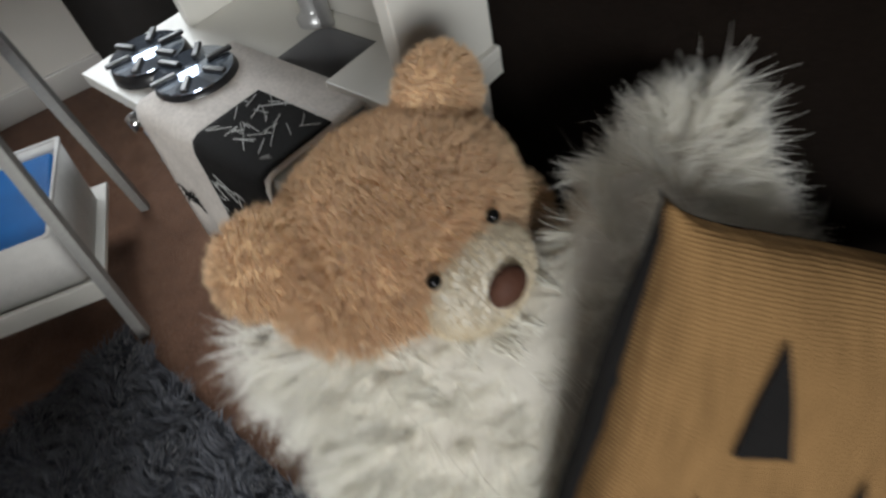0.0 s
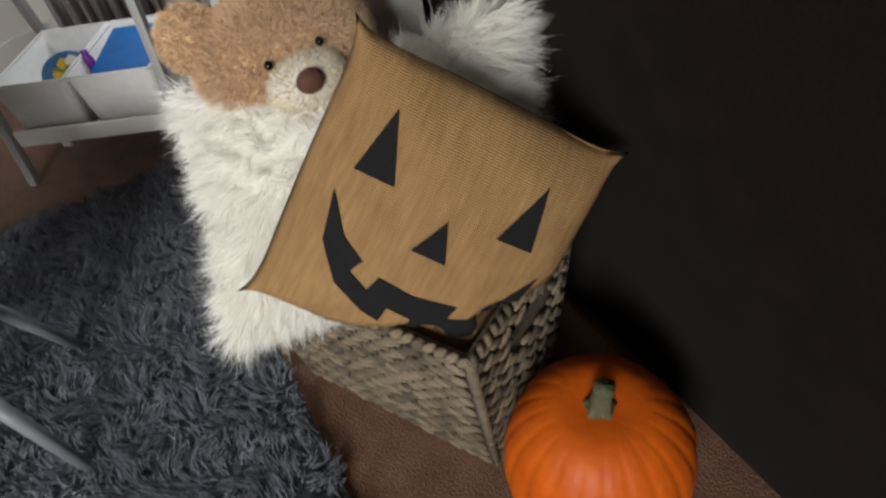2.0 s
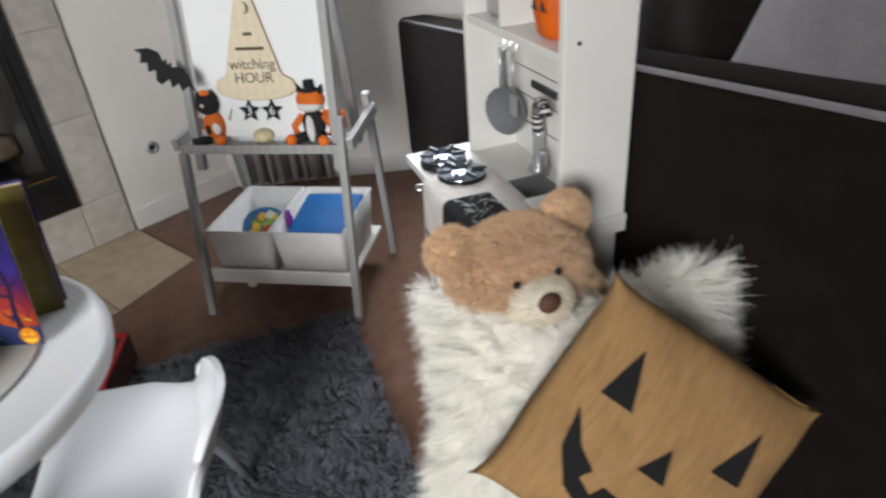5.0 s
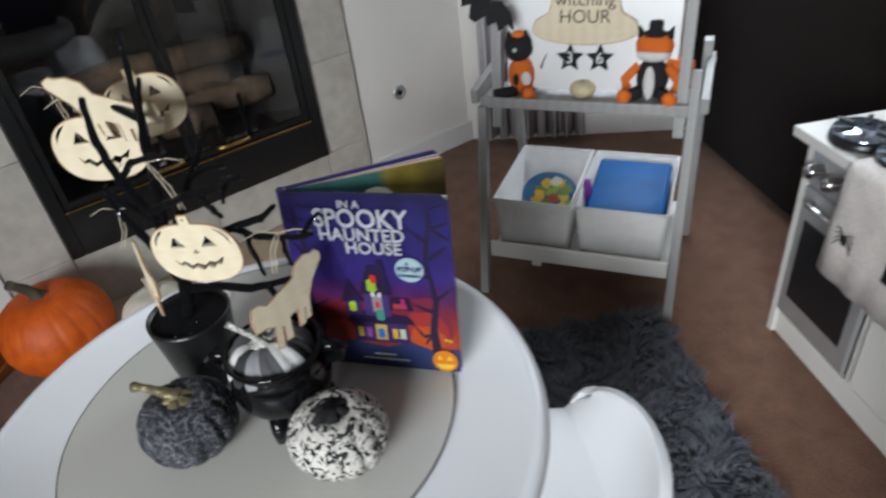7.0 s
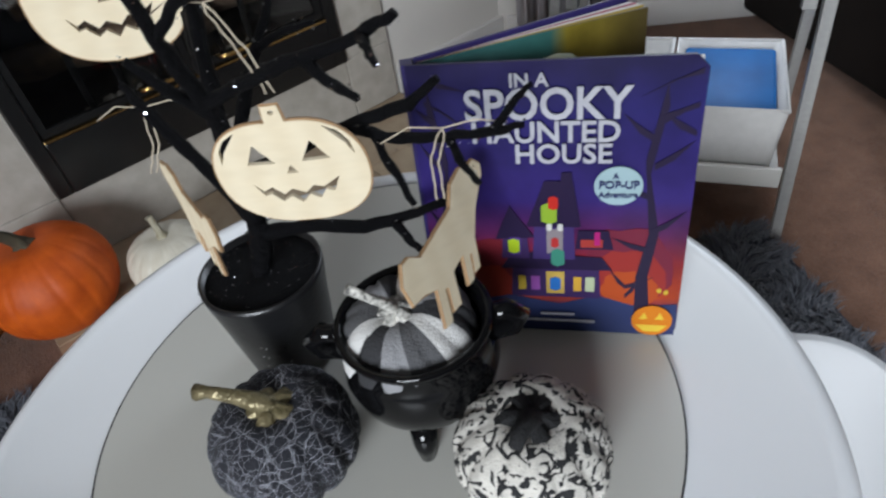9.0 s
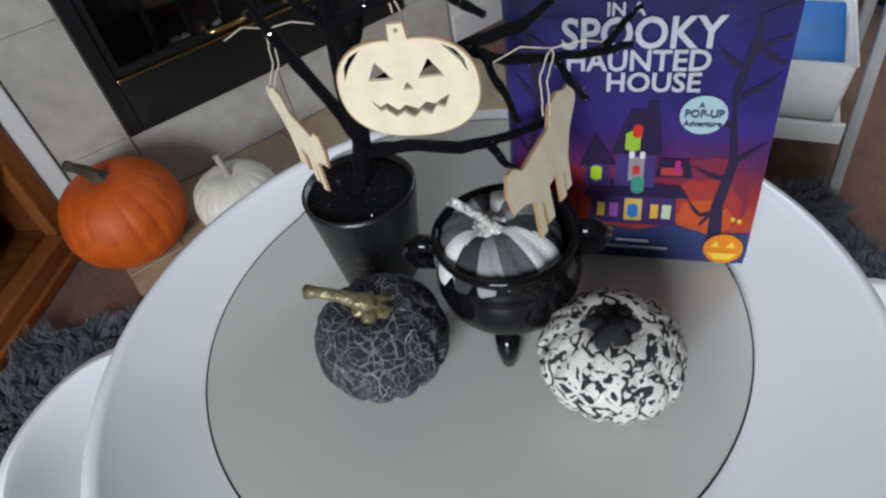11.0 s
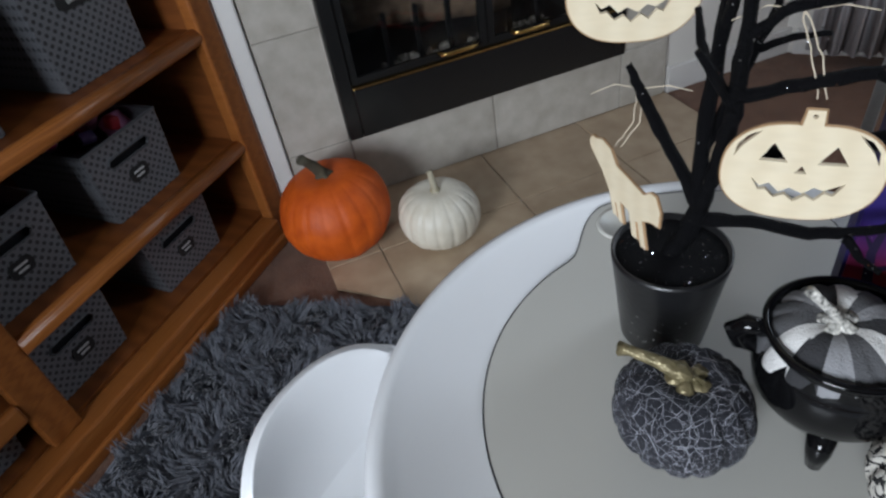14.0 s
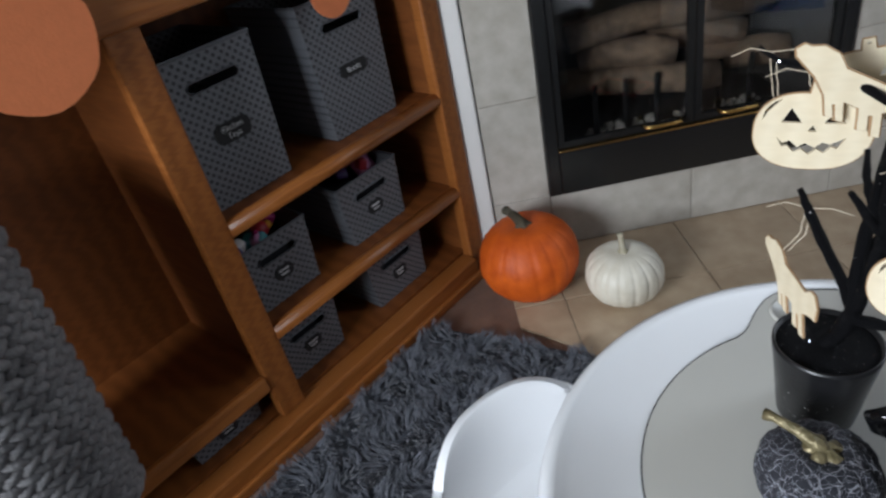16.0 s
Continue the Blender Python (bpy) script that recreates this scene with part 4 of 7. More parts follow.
def star_tag(x, z, digit):
    s = thing("star_tag", on_board(x, z), "black star tag with a white number on the whiteboard", "star tag", "number stars")
    pts = []
    for i in range(10):
        a, r = radians(90 + 36 * i), 0.033 if i % 2 == 0 else 0.0155
        pts.append((r * math.cos(a), r * math.sin(a)))
    part("star", slab(pts, 0.003), BLACKFELT, s)
    lettering("number", digit, 0.037, mat("white_digit", (0.8, 0.8, 0.8), 0.6), s, pose(0, -0.0022, 0, 90, 0, 0), "white number", 0.0003)
    return s


star_tag(-0.720, 0.603, "3")
star_tag(-0.652, 0.603, "6")

bat = thing("bat_decoration", E_ @ pose(-0.908, 1.106, 0.733, 0, 38, 0) @ Matrix.Diagonal((0.82, 1, 1.15, 1)), "black felt bat fixed to the easel upright", "bat decoration")
half = [(0.0, 0.022), (0.010, 0.034), (0.014, 0.022), (0.040, 0.036), (0.075, 0.030), (0.112, 0.006), (0.088, 0.008), (0.078, -0.014), (0.058, -0.002), (0.044, -0.022), (0.026, -0.006), (0.010, -0.030)]
part("silhouette", slab(half + [(-x, z) for x, z in half[::-1][:-1]] , 0.004), BLACKFELT, bat)


def plush(name, m, label, kind):
    """Small seated felt animals, one plain mesh each."""
    bm = bmesh.new()
    mats = [mat(name + "_orange", (0.75, 0.16, 0.015), 0.9, bump=0.3), BLACKFELT, mat(name + "_white", (0.75, 0.73, 0.70), 0.9, bump=0.3)]
    def blob(rx, ry, rz, c, mi):
        nf = len(bm.faces)
        bmesh.ops.create_uvsphere(bm, u_segments=16, v_segments=10, radius=1, matrix=Matrix.Translation(c) @ Matrix.Diagonal((rx, ry, rz, 1)))
        bm.faces.ensure_lookup_table()
        for f in bm.faces[nf:]:
            f.material_index = mi
    def limb(pts, r, mi):
        nf = len(bm.faces)
        tube(pts, r, 8, bm)
        bm.faces.ensure_lookup_table()
        for f in bm.faces[nf:]:
            f.material_index = mi
    if kind == "cat":
        blob(0.026, 0.022, 0.036, (0, 0, 0.036), 0)
        blob(0.027, 0.023, 0.024, (-0.004, -0.002, 0.088), 1)
        for x in (-0.02, 0.012):
            limb([(x, 0, 0.10), (x - 0.002, 0, 0.122)], [0.010, 0.001], 1)
        limb([(0.02, 0.01, 0.01), (0.045, 0.01, 0.02), (0.04, 0.01, 0.05), (0.05, 0.01, 0.075)], [0.010, 0.011, 0.010, 0.007], 1)
        limb([(-0.01, -0.01, 0.008), (-0.05, -0.03, 0.006)], [0.011, 0.012], 1)
        limb([(0.012, -0.012, 0.01), (0.02, -0.04, 0.008)], [0.012, 0.013], 0)
        blob(0.010, 0.004, 0.014, (0.012, -0.022, 0.036), 2)
        blob(0.004, 0.003, 0.004, (-0.008, -0.024, 0.092), 2)
        blob(0.012, 0.006, 0.007, (-0.002, -0.010, 0.118), 0)
        blob(0.006, 0.004, 0.012, (-0.008, -0.021, 0.034), 1)
    else:
        blob(0.028, 0.022, 0.036, (0, 0, 0.034), 1)
        blob(0.032, 0.024, 0.024, (0, -0.002, 0.090), 0)
        blob(0.029, 0.022, 0.013, (0, -0.008, 0.078), 2)
        blob(0.010, 0.006, 0.030, (-0.002, -0.020, 0.03), 2)
        limb([(0, 0, 0.108), (0, 0, 0.112), (0, 0, 0.113), (0, 0, 0.130)], [0.020, 0.020, 0.012, 0.011], 1)
        for s in (-1, 1):
            limb([(s * 0.024, 0, 0.055), (s * 0.046, -0.004, 0.03), (s * 0.04, -0.01, 0.012)], [0.009, 0.010, 0.008], 0)
            limb([(s * 0.015, -0.008, 0.012), (s * 0.034, -0.04, 0.010)], [0.012, 0.010], 1)
            blob(0.013, 0.012, 0.013, (s * 0.038, -0.046, 0.013), 0)
            limb([(s * 0.022, 0, 0.105), (s * 0.028, 0, 0.122)], [0.008, 0.001], 1)
            limb([(s * 0.02, 0.012, 0.06), (s * 0.055, 0.014, 0.05), (s * 0.065, 0.014, 0.02)], [0.012, 0.016, 0.004], 0)
    return tagged(part(name, bm, mats, None, "", True, m), label, "soft toy")


plush("felt_cat", E_ @ pose(-0.835, 1.162, 0.517, 0, 0, 8) @ Matrix.Scale(1.22, 4), "black felt cat in an orange pumpkin suit on the tray", "cat")
plush("felt_fox", E_ @ pose(-0.535, 1.172, 0.517, 0, 0, -5) @ Matrix.Scale(1.28, 4), "orange felt fox with cape and top hat on the tray", "fox")


# ---- pumpkins ----
def pumpkin(m, r, h, ribs, depth, skin, stem_mat, label, stem_len, stem_bend, stem_r=0.02, seg=160, name="pumpkin", group=""):
    p = thing(name, m, label, "pumpkin", group)
    prof = []
    for i in range(25):
        a = math.pi * i / 24
        rr = r * math.sin(a) ** 0.78
        z = h / 2 * (1 - math.cos(a))
        dip = 0.055 * h * math.exp(-((rr / (0.34 * r)) ** 2))
        z += dip if i < 12 else -dip
        prof.append((max(rr, 1e-4), z))
    z0 = min(z for _, z in prof)
    body = lathe([(q, z - z0) for q, z in prof], seg, ribs, depth)
    for v in body.verts:
        k = 1 + 0.03 * noise.noise(v.co * 9) + 0.02 * noise.noise(v.co * 23)
        v.co.x *= k
        v.co.y *= k
    top = max(z for _, z in prof) - z0 - 0.03 * h
    part("body", body, skin, p, "", True)
    bx, by = stem_bend
    n = 7
    pts = [(bx * (k / n) ** 1.6, by * (k / n) ** 1.6, top - 0.006 + stem_len * k / n) for k in range(n + 1)]
    rad = [stem_r * (1.9 if k == 0 else 1.3 if k == 1 else 1.0 - 0.06 * k + (0.22 if k == n else 0)) for k in range(n + 1)]
    st = tube(pts, rad, 14)
    for v in st.verts:
        a = math.atan2(v.co.y, v.co.x)
        v.co += Vector((math.cos(a), math.sin(a), 0)) * (0.0022 + 0.012 * max(0.0, 1 - (v.co.z - top + 0.006) / (0.2 * stem_len))) * math.sin(5 * a) * (stem_r / 0.02)
    part("stem", st, stem_mat, p, "dry ridged stem", True)
    return p


pumpkin(pose(0.366, 0.279, 0, 0, 0, 20), 0.127, 0.268, 21, 0.018, ORANGE, STEM, "large bright orange pumpkin on the carpet beside the basket", 0.060, (0.004, -0.004), 0.017)
pumpkin(pose(-1.878, -0.530, 0.007, 0, -3, 60), 0.136, 0.228, 18, 0.016, ORANGE2, STEMD, "orange pumpkin with a dark stem on the hearth", 0.080, (-0.020, -0.040), 0.0155)
pumpkin(pose(-1.772, -0.308, 0.007), 0.101, 0.152, 16, 0.035, WHITEP, STEMP, "small white pumpkin on the hearth tiles", 0.062, (-0.006, -0.004), 0.010)
pumpkin(E_ @ pose(-0.688, 1.155, 0.517), 0.030, 0.038, 10, 0.06, mat("cream_mini", (0.72, 0.62, 0.38), 0.5), STEMP, "tiny cream pumpkin on the easel tray", 0.010, (0.002, 0), 0.004, 40)


# ---- basket with bear and pillows ----
def wicker_basket():
    BX = pose(0.026, 0.362, 0, 0, 0, -2)
    b = thing("wicker_basket", BX, "rectangular greyed woven water-hyacinth basket with handle slots", "basket")
    wb, db, wt, dt, h = 0.192, 0.100, 0.216, 0.148, 0.352
    rng = random.Random(2)
    def side(p0, p1, q0, q1, hole, out):
        """One woven side from bottom edge p0-p1 to top edge q0-q1."""
        p0, p1, q0, q1 = map(Vector, (p0, p1, q0, q1))
        core = bmesh.new()
        def at(s, t, o=0.0):
            return p0.lerp(p1, s).lerp(q0.lerp(q1, s), t) + out * o
        if hole:
            loops = [[(0, 0), (1, 0), (1, 1), (0, 1)], [(0.3, 0.72), (0.7, 0.72), (0.7, 0.86), (0.3, 0.86)]]
        else:
            loops = [[(0, 0), (1, 0), (1, 1), (0, 1)]]
        edges = []
        for lp in loops:
            vv = [core.verts.new(at(s, t, -0.004)) for s, t in lp]
            edges += [core.edges.new((vv[i], vv[(i + 1) % len(vv)])) for i in range(len(vv))]
        bmesh.ops.triangle_fill(core, edges=edges, use_beauty=True)
        r = bmesh.ops.extrude_face_region(core, geom=core.faces[:])
        for v in r["geom"]:
            if isinstance(v, bmesh.types.BMVert):
                v.co -= out * 0.008
        part("side", core, WICKER_SHADED, b, "woven side wall")
        rows = 22
        length = (p1 - p0).length
        cols = int(length / 0.027)
        single = not hole
        rest = bmesh.new()
        for j in range(rows):
            for i in range(cols):
                s, t = (i + (0.5 if j % 2 else 0.0) + 0.25) / cols, (j + 0.5) / rows
                if s > 1 - 0.4 / cols or (hole and 0.27 < s < 0.73 and 0.70 < t < 0.88):
                    continue
                c = at(s, t, 0.002 + rng.uniform(0, 0.002))
                ax = (at(min(1, s + 0.02), t) - at(s, t)).normalized()
                up = (at(s, min(1, t + 0.02)) - at(s, t)).normalized()
                tilt = 20 * (1 if j % 2 else -1) + rng.uniform(-9, 9)
                xx = ax * math.cos(radians(tilt)) + up * math.sin(radians(tilt))
                yy = out.cross(xx) if out.cross(xx).dot(up) > 0 else -out.cross(xx)
                mm = Matrix((xx, yy, out)).transposed().to_4x4()
                mm.translation = c
                mm = mm @ Matrix.Diagonal((rng.uniform(0.85, 1.15), rng.uniform(0.85, 1.15), 1, 1))
                if single:
                    o = new("strand", STRAND)
                    o.parent, o.matrix_basis = b, mm
                else:
                    bmesh.ops.create_uvsphere(rest, u_segments=8, v_segments=6, radius=1, matrix=mm @ Matrix.Diagonal((0.0165, 0.0068, 0.0048, 1)))
        if not single:
            tagged(part("side_weave", rest, WICKERS, b, "woven strands of the end wall", True), kind="stuff")
    lo = [(-wb, -db, 0), (wb, -db, 0), (wb, db, 0), (-wb, db, 0)]
    hi = [(-wt, -dt, h), (wt, -dt, h), (wt, dt, h), (-wt, dt, h)]
    outs = [Vector((0, -1, 0.09)).normalized(), Vector((1, 0, 0.05)).normalized(), Vector((0, 1, 0.09)).normalized(), Vector((-1, 0, 0.05)).normalized()]
    for i in range(4):
        if i == 2:
            continue
        j = (i + 1) % 4
        side(lo[i], lo[j], hi[i], hi[j], i in (1, 3), outs[i])
    part("back", (([lo[2], lo[3], hi[3], hi[2]]), [(0, 1, 2, 3)]), WICKER_SHADED, b)
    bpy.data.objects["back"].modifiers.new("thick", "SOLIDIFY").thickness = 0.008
    part("base", box(-wb, wb, -db, db, 0.0, 0.01), WICKER_SHADED, b)
    for i in range(4):
        j = (i + 1) % 4
        a, c = Vector(hi[i]), Vector(hi[j])
        n = int((c - a).length / 0.016)
        for k in range(n):
            p = a.lerp(c, (k + 0.5) / n)
            d = (c - a).normalized()
            mm = Matrix((d, Vector((0, 0, 1)).cross(d), Vector((0, 0, 1)))).transposed().to_4x4()
            mm.translation = p
            o = new("rim_strand", STRAND)
            o.parent, o.matrix_basis = b, mm @ pose(0, 0, 0, 0, 0, 35) @ Matrix.Diagonal((0.62, 0.9, 1.5, 1))
    for i in (0, 1):
        part("corner_post", tube([lo[i], hi[i]], 0.007, 8), WICKER, b, "", True)
    return b


bm = ball(0.0165, 0.0068, 0.0048, (0, 0, 0), 8, 6)
STRAND = bpy.data.meshes.new("strand")
bm.to_mesh(STRAND)
bm.free()
STRAND.polygons.foreach_set("use_smooth", [True] * len(STRAND.polygons))
STRAND.materials.append(WICKER)
wicker_basket()


def frame_from(origin, x, y):
    x = Vector(x).normalized()
    y = Vector(y)
    y = (y - x * y.dot(x)).normalized()
    m = Matrix((x, y, x.cross(y))).transposed().to_4x4()
    m.translation = Vector(origin)
    return m


def pillow_z(x, y, h, t):
    u, v = max(-1, min(1, x / h)), max(-1, min(1, y / h))
    return t * max(0.0, (1 - u * u) * (1 - v * v)) ** 0.45


def pillow_shell(h, front, back, n=40, pinch=0.105, ear=2, swell=0.0):
    bm = bmesh.new()
    for sgn, t in ((1, front), (-1, back)):
        g = [[None] * (n + 1) for _ in range(n + 1)]
        for i in range(n + 1):
            for j in range(n + 1):
                u, v = 2 * i / n - 1, 2 * j / n - 1
                x = h * u * (1 - (pinch * (1 - abs(v) ** ear) - swell * (1 - v * v)) * abs(u) ** 3)
                y = h * v * (1 - (pinch * (1 - abs(u) ** ear) - swell * (1 - u * u)) * abs(v) ** 3)
                z = sgn * (t * max(0.0, (1 - u * u) * (1 - v * v)) ** 0.45) + 0.006 * noise.noise(Vector((u * 2.6, v * 2.6, sgn)))
                g[i][j] = bm.verts.new((x, y, z))
        for i in range(n):
            for j in range(n):
                bm.faces.new((g[i][j], g[i + 1][j], g[i + 1][j + 1], g[i][j + 1]))
    bmesh.ops.remove_doubles(bm, verts=bm.verts[:], dist=0.004)
    return bm


def burlap_pillow():
    m = frame_from((0.132, 0.323, 0.437), (0.766, 0.318, -0.559), (0.266, 0.634, 0.726))
    p = thing("burlap_pillow", m, "tan burlap pillow printed with a black pumpkin face, in the basket", "pillow")
    h, f = 0.182, 0.072
    inv = m.inverted()

    def tucked(bm):
        """Keeps the lower corner inside the basket."""
        for v in bm.verts:
            w = m @ v.co
            if w.z < 0.365:
                dz = 0.365 - w.z
                w.y, w.x = max(w.y, 0.236 + 0.06 * dz), min(w.x, 0.214 - 0.03 * dz)
                v.co = inv @ w
        return bm

    part("cover", tucked(pillow_shell(h, f, 0.002, 48, 0.105, 8, 0.03)), WEAVE, p, "woven burlap cover", True)
    part("dark_back", tucked(pillow_shell(h * 0.996, -0.004, 0.078, 48, 0.098, 8, 0.03)), PRINT, p, "black cloth back", True)
    def printed(name, poly):
        bm = bmesh.new()
        vs = [bm.verts.new((x, y, 0)) for x, y in poly]
        ed = [bm.edges.new((vs[i], vs[(i + 1) % len(vs)])) for i in range(len(vs))]
        bmesh.ops.triangle_fill(bm, edges=ed, use_beauty=True)
        for _ in range(4):
            bmesh.ops.subdivide_edges(bm, edges=[e for e in bm.edges if e.calc_length() > 0.012], cuts=1)
            bmesh.ops.triangulate(bm, faces=bm.faces[:])
        for v in bm.verts:
            v.co.z = pillow_z(v.co.x, v.co.y, h, f) + 0.0026 + 0.006 * noise.noise(Vector((v.co.x / h * 2.6, v.co.y / h * 2.6, 1)))
        part(name, tucked(bm), PRINT, p, "black printed shape", True)
    printed("eye_print", [(-0.099, 0.113), (-0.117, 0.035), (-0.069, 0.035)])
    printed("eye_print", [(0.090, 0.107), (0.060, 0.029), (0.108, 0.029)])
    printed("nose_print", [(0.000, 0.026), (-0.024, -0.020), (0.020, -0.022)])
    printed("mouth_print", [(-0.127, 0.005), (-0.116, -0.054), (-0.084, -0.097), (-0.041, -0.118), (-0.018, -0.123), (-0.016, -0.101), (0.014, -0.103), (0.017, -0.125), (0.054, -0.118), (0.094, -0.094), (0.122, -0.052), (0.134, 0.003),
                            (0.106, -0.039), (0.090, -0.053), (0.078, -0.077), (0.054, -0.086), (0.058, -0.066), (0.004, -0.073), (-0.041, -0.068), (-0.048, -0.089), (-0.074, -0.076), (-0.066, -0.057), (-0.096, -0.039)])
    return p


WEAVE = wave_mat("burlap_weave", (0.48, 0.282, 0.122), (0.205, 0.112, 0.046), 105, 0.92, (1, 1, 1), 2.4, "X", 0.6, 0.12)
nt = WEAVE.node_tree
w2 = nt.nodes.new("ShaderNodeTexWave")
w2.bands_direction = "Y"
w2.inputs["Scale"].default_value, w2.inputs["Distortion"].default_value = 105, 2.4
nt.links.new(next(n for n in nt.nodes if n.type == "MAPPING").outputs[0], w2.inputs["Vector"])
w1 = next(n for n in nt.nodes if n.type == "TEX_WAVE" and n != w2)
mx = nt.nodes.new("ShaderNodeMath")
mx.operation = "MULTIPLY"
nt.links.new(w1.outputs["Fac"], mx.inputs[0])
nt.links.new(w2.outputs["Fac"], mx.inputs[1])
for l in list(w1.outputs["Fac"].links):
    if l.to_node != mx:
        nt.links.new(mx.outputs[0], l.to_socket)
# slubs: long uneven threads
sm, sn, sx = nt.nodes.new("ShaderNodeMapping"), nt.nodes.new("ShaderNodeTexNoise"), nt.nodes.new("ShaderNodeMix")
sm.inputs["Scale"].default_value = (170, 22, 20)
sn.inputs["Scale"].default_value, sn.inputs["Detail"].default_value = 1.0, 3
nt.links.new(next(n for n in nt.nodes if n.type == "TEX_COORD").outputs["Object"], sm.inputs[0])
nt.links.new(sm.outputs[0], sn.inputs["Vector"])
sx.data_type, sx.blend_type = "RGBA", "OVERLAY"
sx.inputs[0].default_value = 0.40
wb = nt.nodes["Principled BSDF"]
nt.links.new(wb.inputs["Base Color"].links[0].from_socket, sx.inputs[6])
nt.links.new(sn.outputs[0], sx.inputs[7])
nt.links.new(sx.outputs[2], wb.inputs["Base Color"])
burlap_pillow()


def sample_mesh(ob, n, rng):
    """Random points and normals over a mesh, by area."""
    me = ob.data
    me.calc_loop_triangles()
    tri = np.array([t.vertices[:] for t in me.loop_triangles])
    co = np.array([v.co[:] for v in me.vertices])
    a, b, c = co[tri[:, 0]], co[tri[:, 1]], co[tri[:, 2]]
    nn = np.cross(b - a, c - a)
    area = np.linalg.norm(nn, axis=1)
    pick = rng.choice(len(tri), n, p=area / area.sum())
    r1, r2 = np.sqrt(rng.random(n))[:, None], rng.random(n)[:, None]
    return a[pick] * (1 - r1) + b[pick] * r1 * (1 - r2) + c[pick] * r1 * r2, nn[pick] / (area[pick][:, None] + 1e-12)


def fur_pillow():
    m = frame_from((-0.004, 0.378, 0.436), (0.806, 0.576, 0.085), (-0.56, 0.48, 0.66))
    p = thing("fur_pillow", m, "cream long-haired faux fur pillow standing in the basket", "pillow")
    shell = pillow_shell(0.232, 0.062, 0.036, 30)
    for v in shell.verts:
        v.co.y = v.co.y * 0.76 - 0.045 * math.exp(-(((v.co.x + 0.02) / 0.085) ** 2)) * max(0.0, v.co.y / 0.18)
    core = part("core", shell, FURBASE, p, "", True)
    rng = np.random.default_rng(7)
    pts, nor = sample_mesh(core, 120000, rng)
    at = pts @ np.array(m.to_3x3()).T + np.array(m.translation)
    out = (at[:, 2] > 0.372) | (at[:, 0] < 0.03)
    out &= ~((at[:, 0] > 0.10) & (at[:, 2] < 0.40))
    pts, nor = pts[out], nor[out]
    nor *= (np.sign(pts[:, 2]) * np.sign(nor[:, 2]))[:, None]
    g = np.array((m.to_3x3().inverted() @ Vector((0, 0, -1))))
    edge = np.maximum(np.abs(pts[:, 0]), np.abs(pts[:, 1])) / 0.215
    comb = np.stack([pts[:, 0] * 2.0, pts[:, 1] * 2.0, np.zeros(len(pts))], 1)
    clump = np.stack([np.sin(pts[:, 0] * 60 + 4 * np.sin(pts[:, 1] * 40)), np.cos(pts[:, 1] * 55 + 4 * np.sin(pts[:, 0] * 45)), np.zeros(len(pts))], 1) * 0.35
    d = nor * 0.42 + comb * 1.6 + clump * 1.2 + g * 0.75 + rng.normal(size=pts.shape) * 0.22
    ln = rng.uniform(0.040, 0.074, len(pts)) * (0.78 + 0.22 * edge ** 4)
    ln *= 1 - 0.6 * np.exp(-(((pts[:, 0] + 0.02) / 0.10) ** 2)) * (pts[:, 1] > 0.03)
    d, ln = clumped(pts, d, ln, 4500, 0.62, rng)
    vs, q, t = blades(pts, d, ln, 0.0010, 0.15, 0.30, rng, 4)
    fur_part("fur", (vs, q, t), FURW, p, "long cream fur")
    return p


fur_pillow()


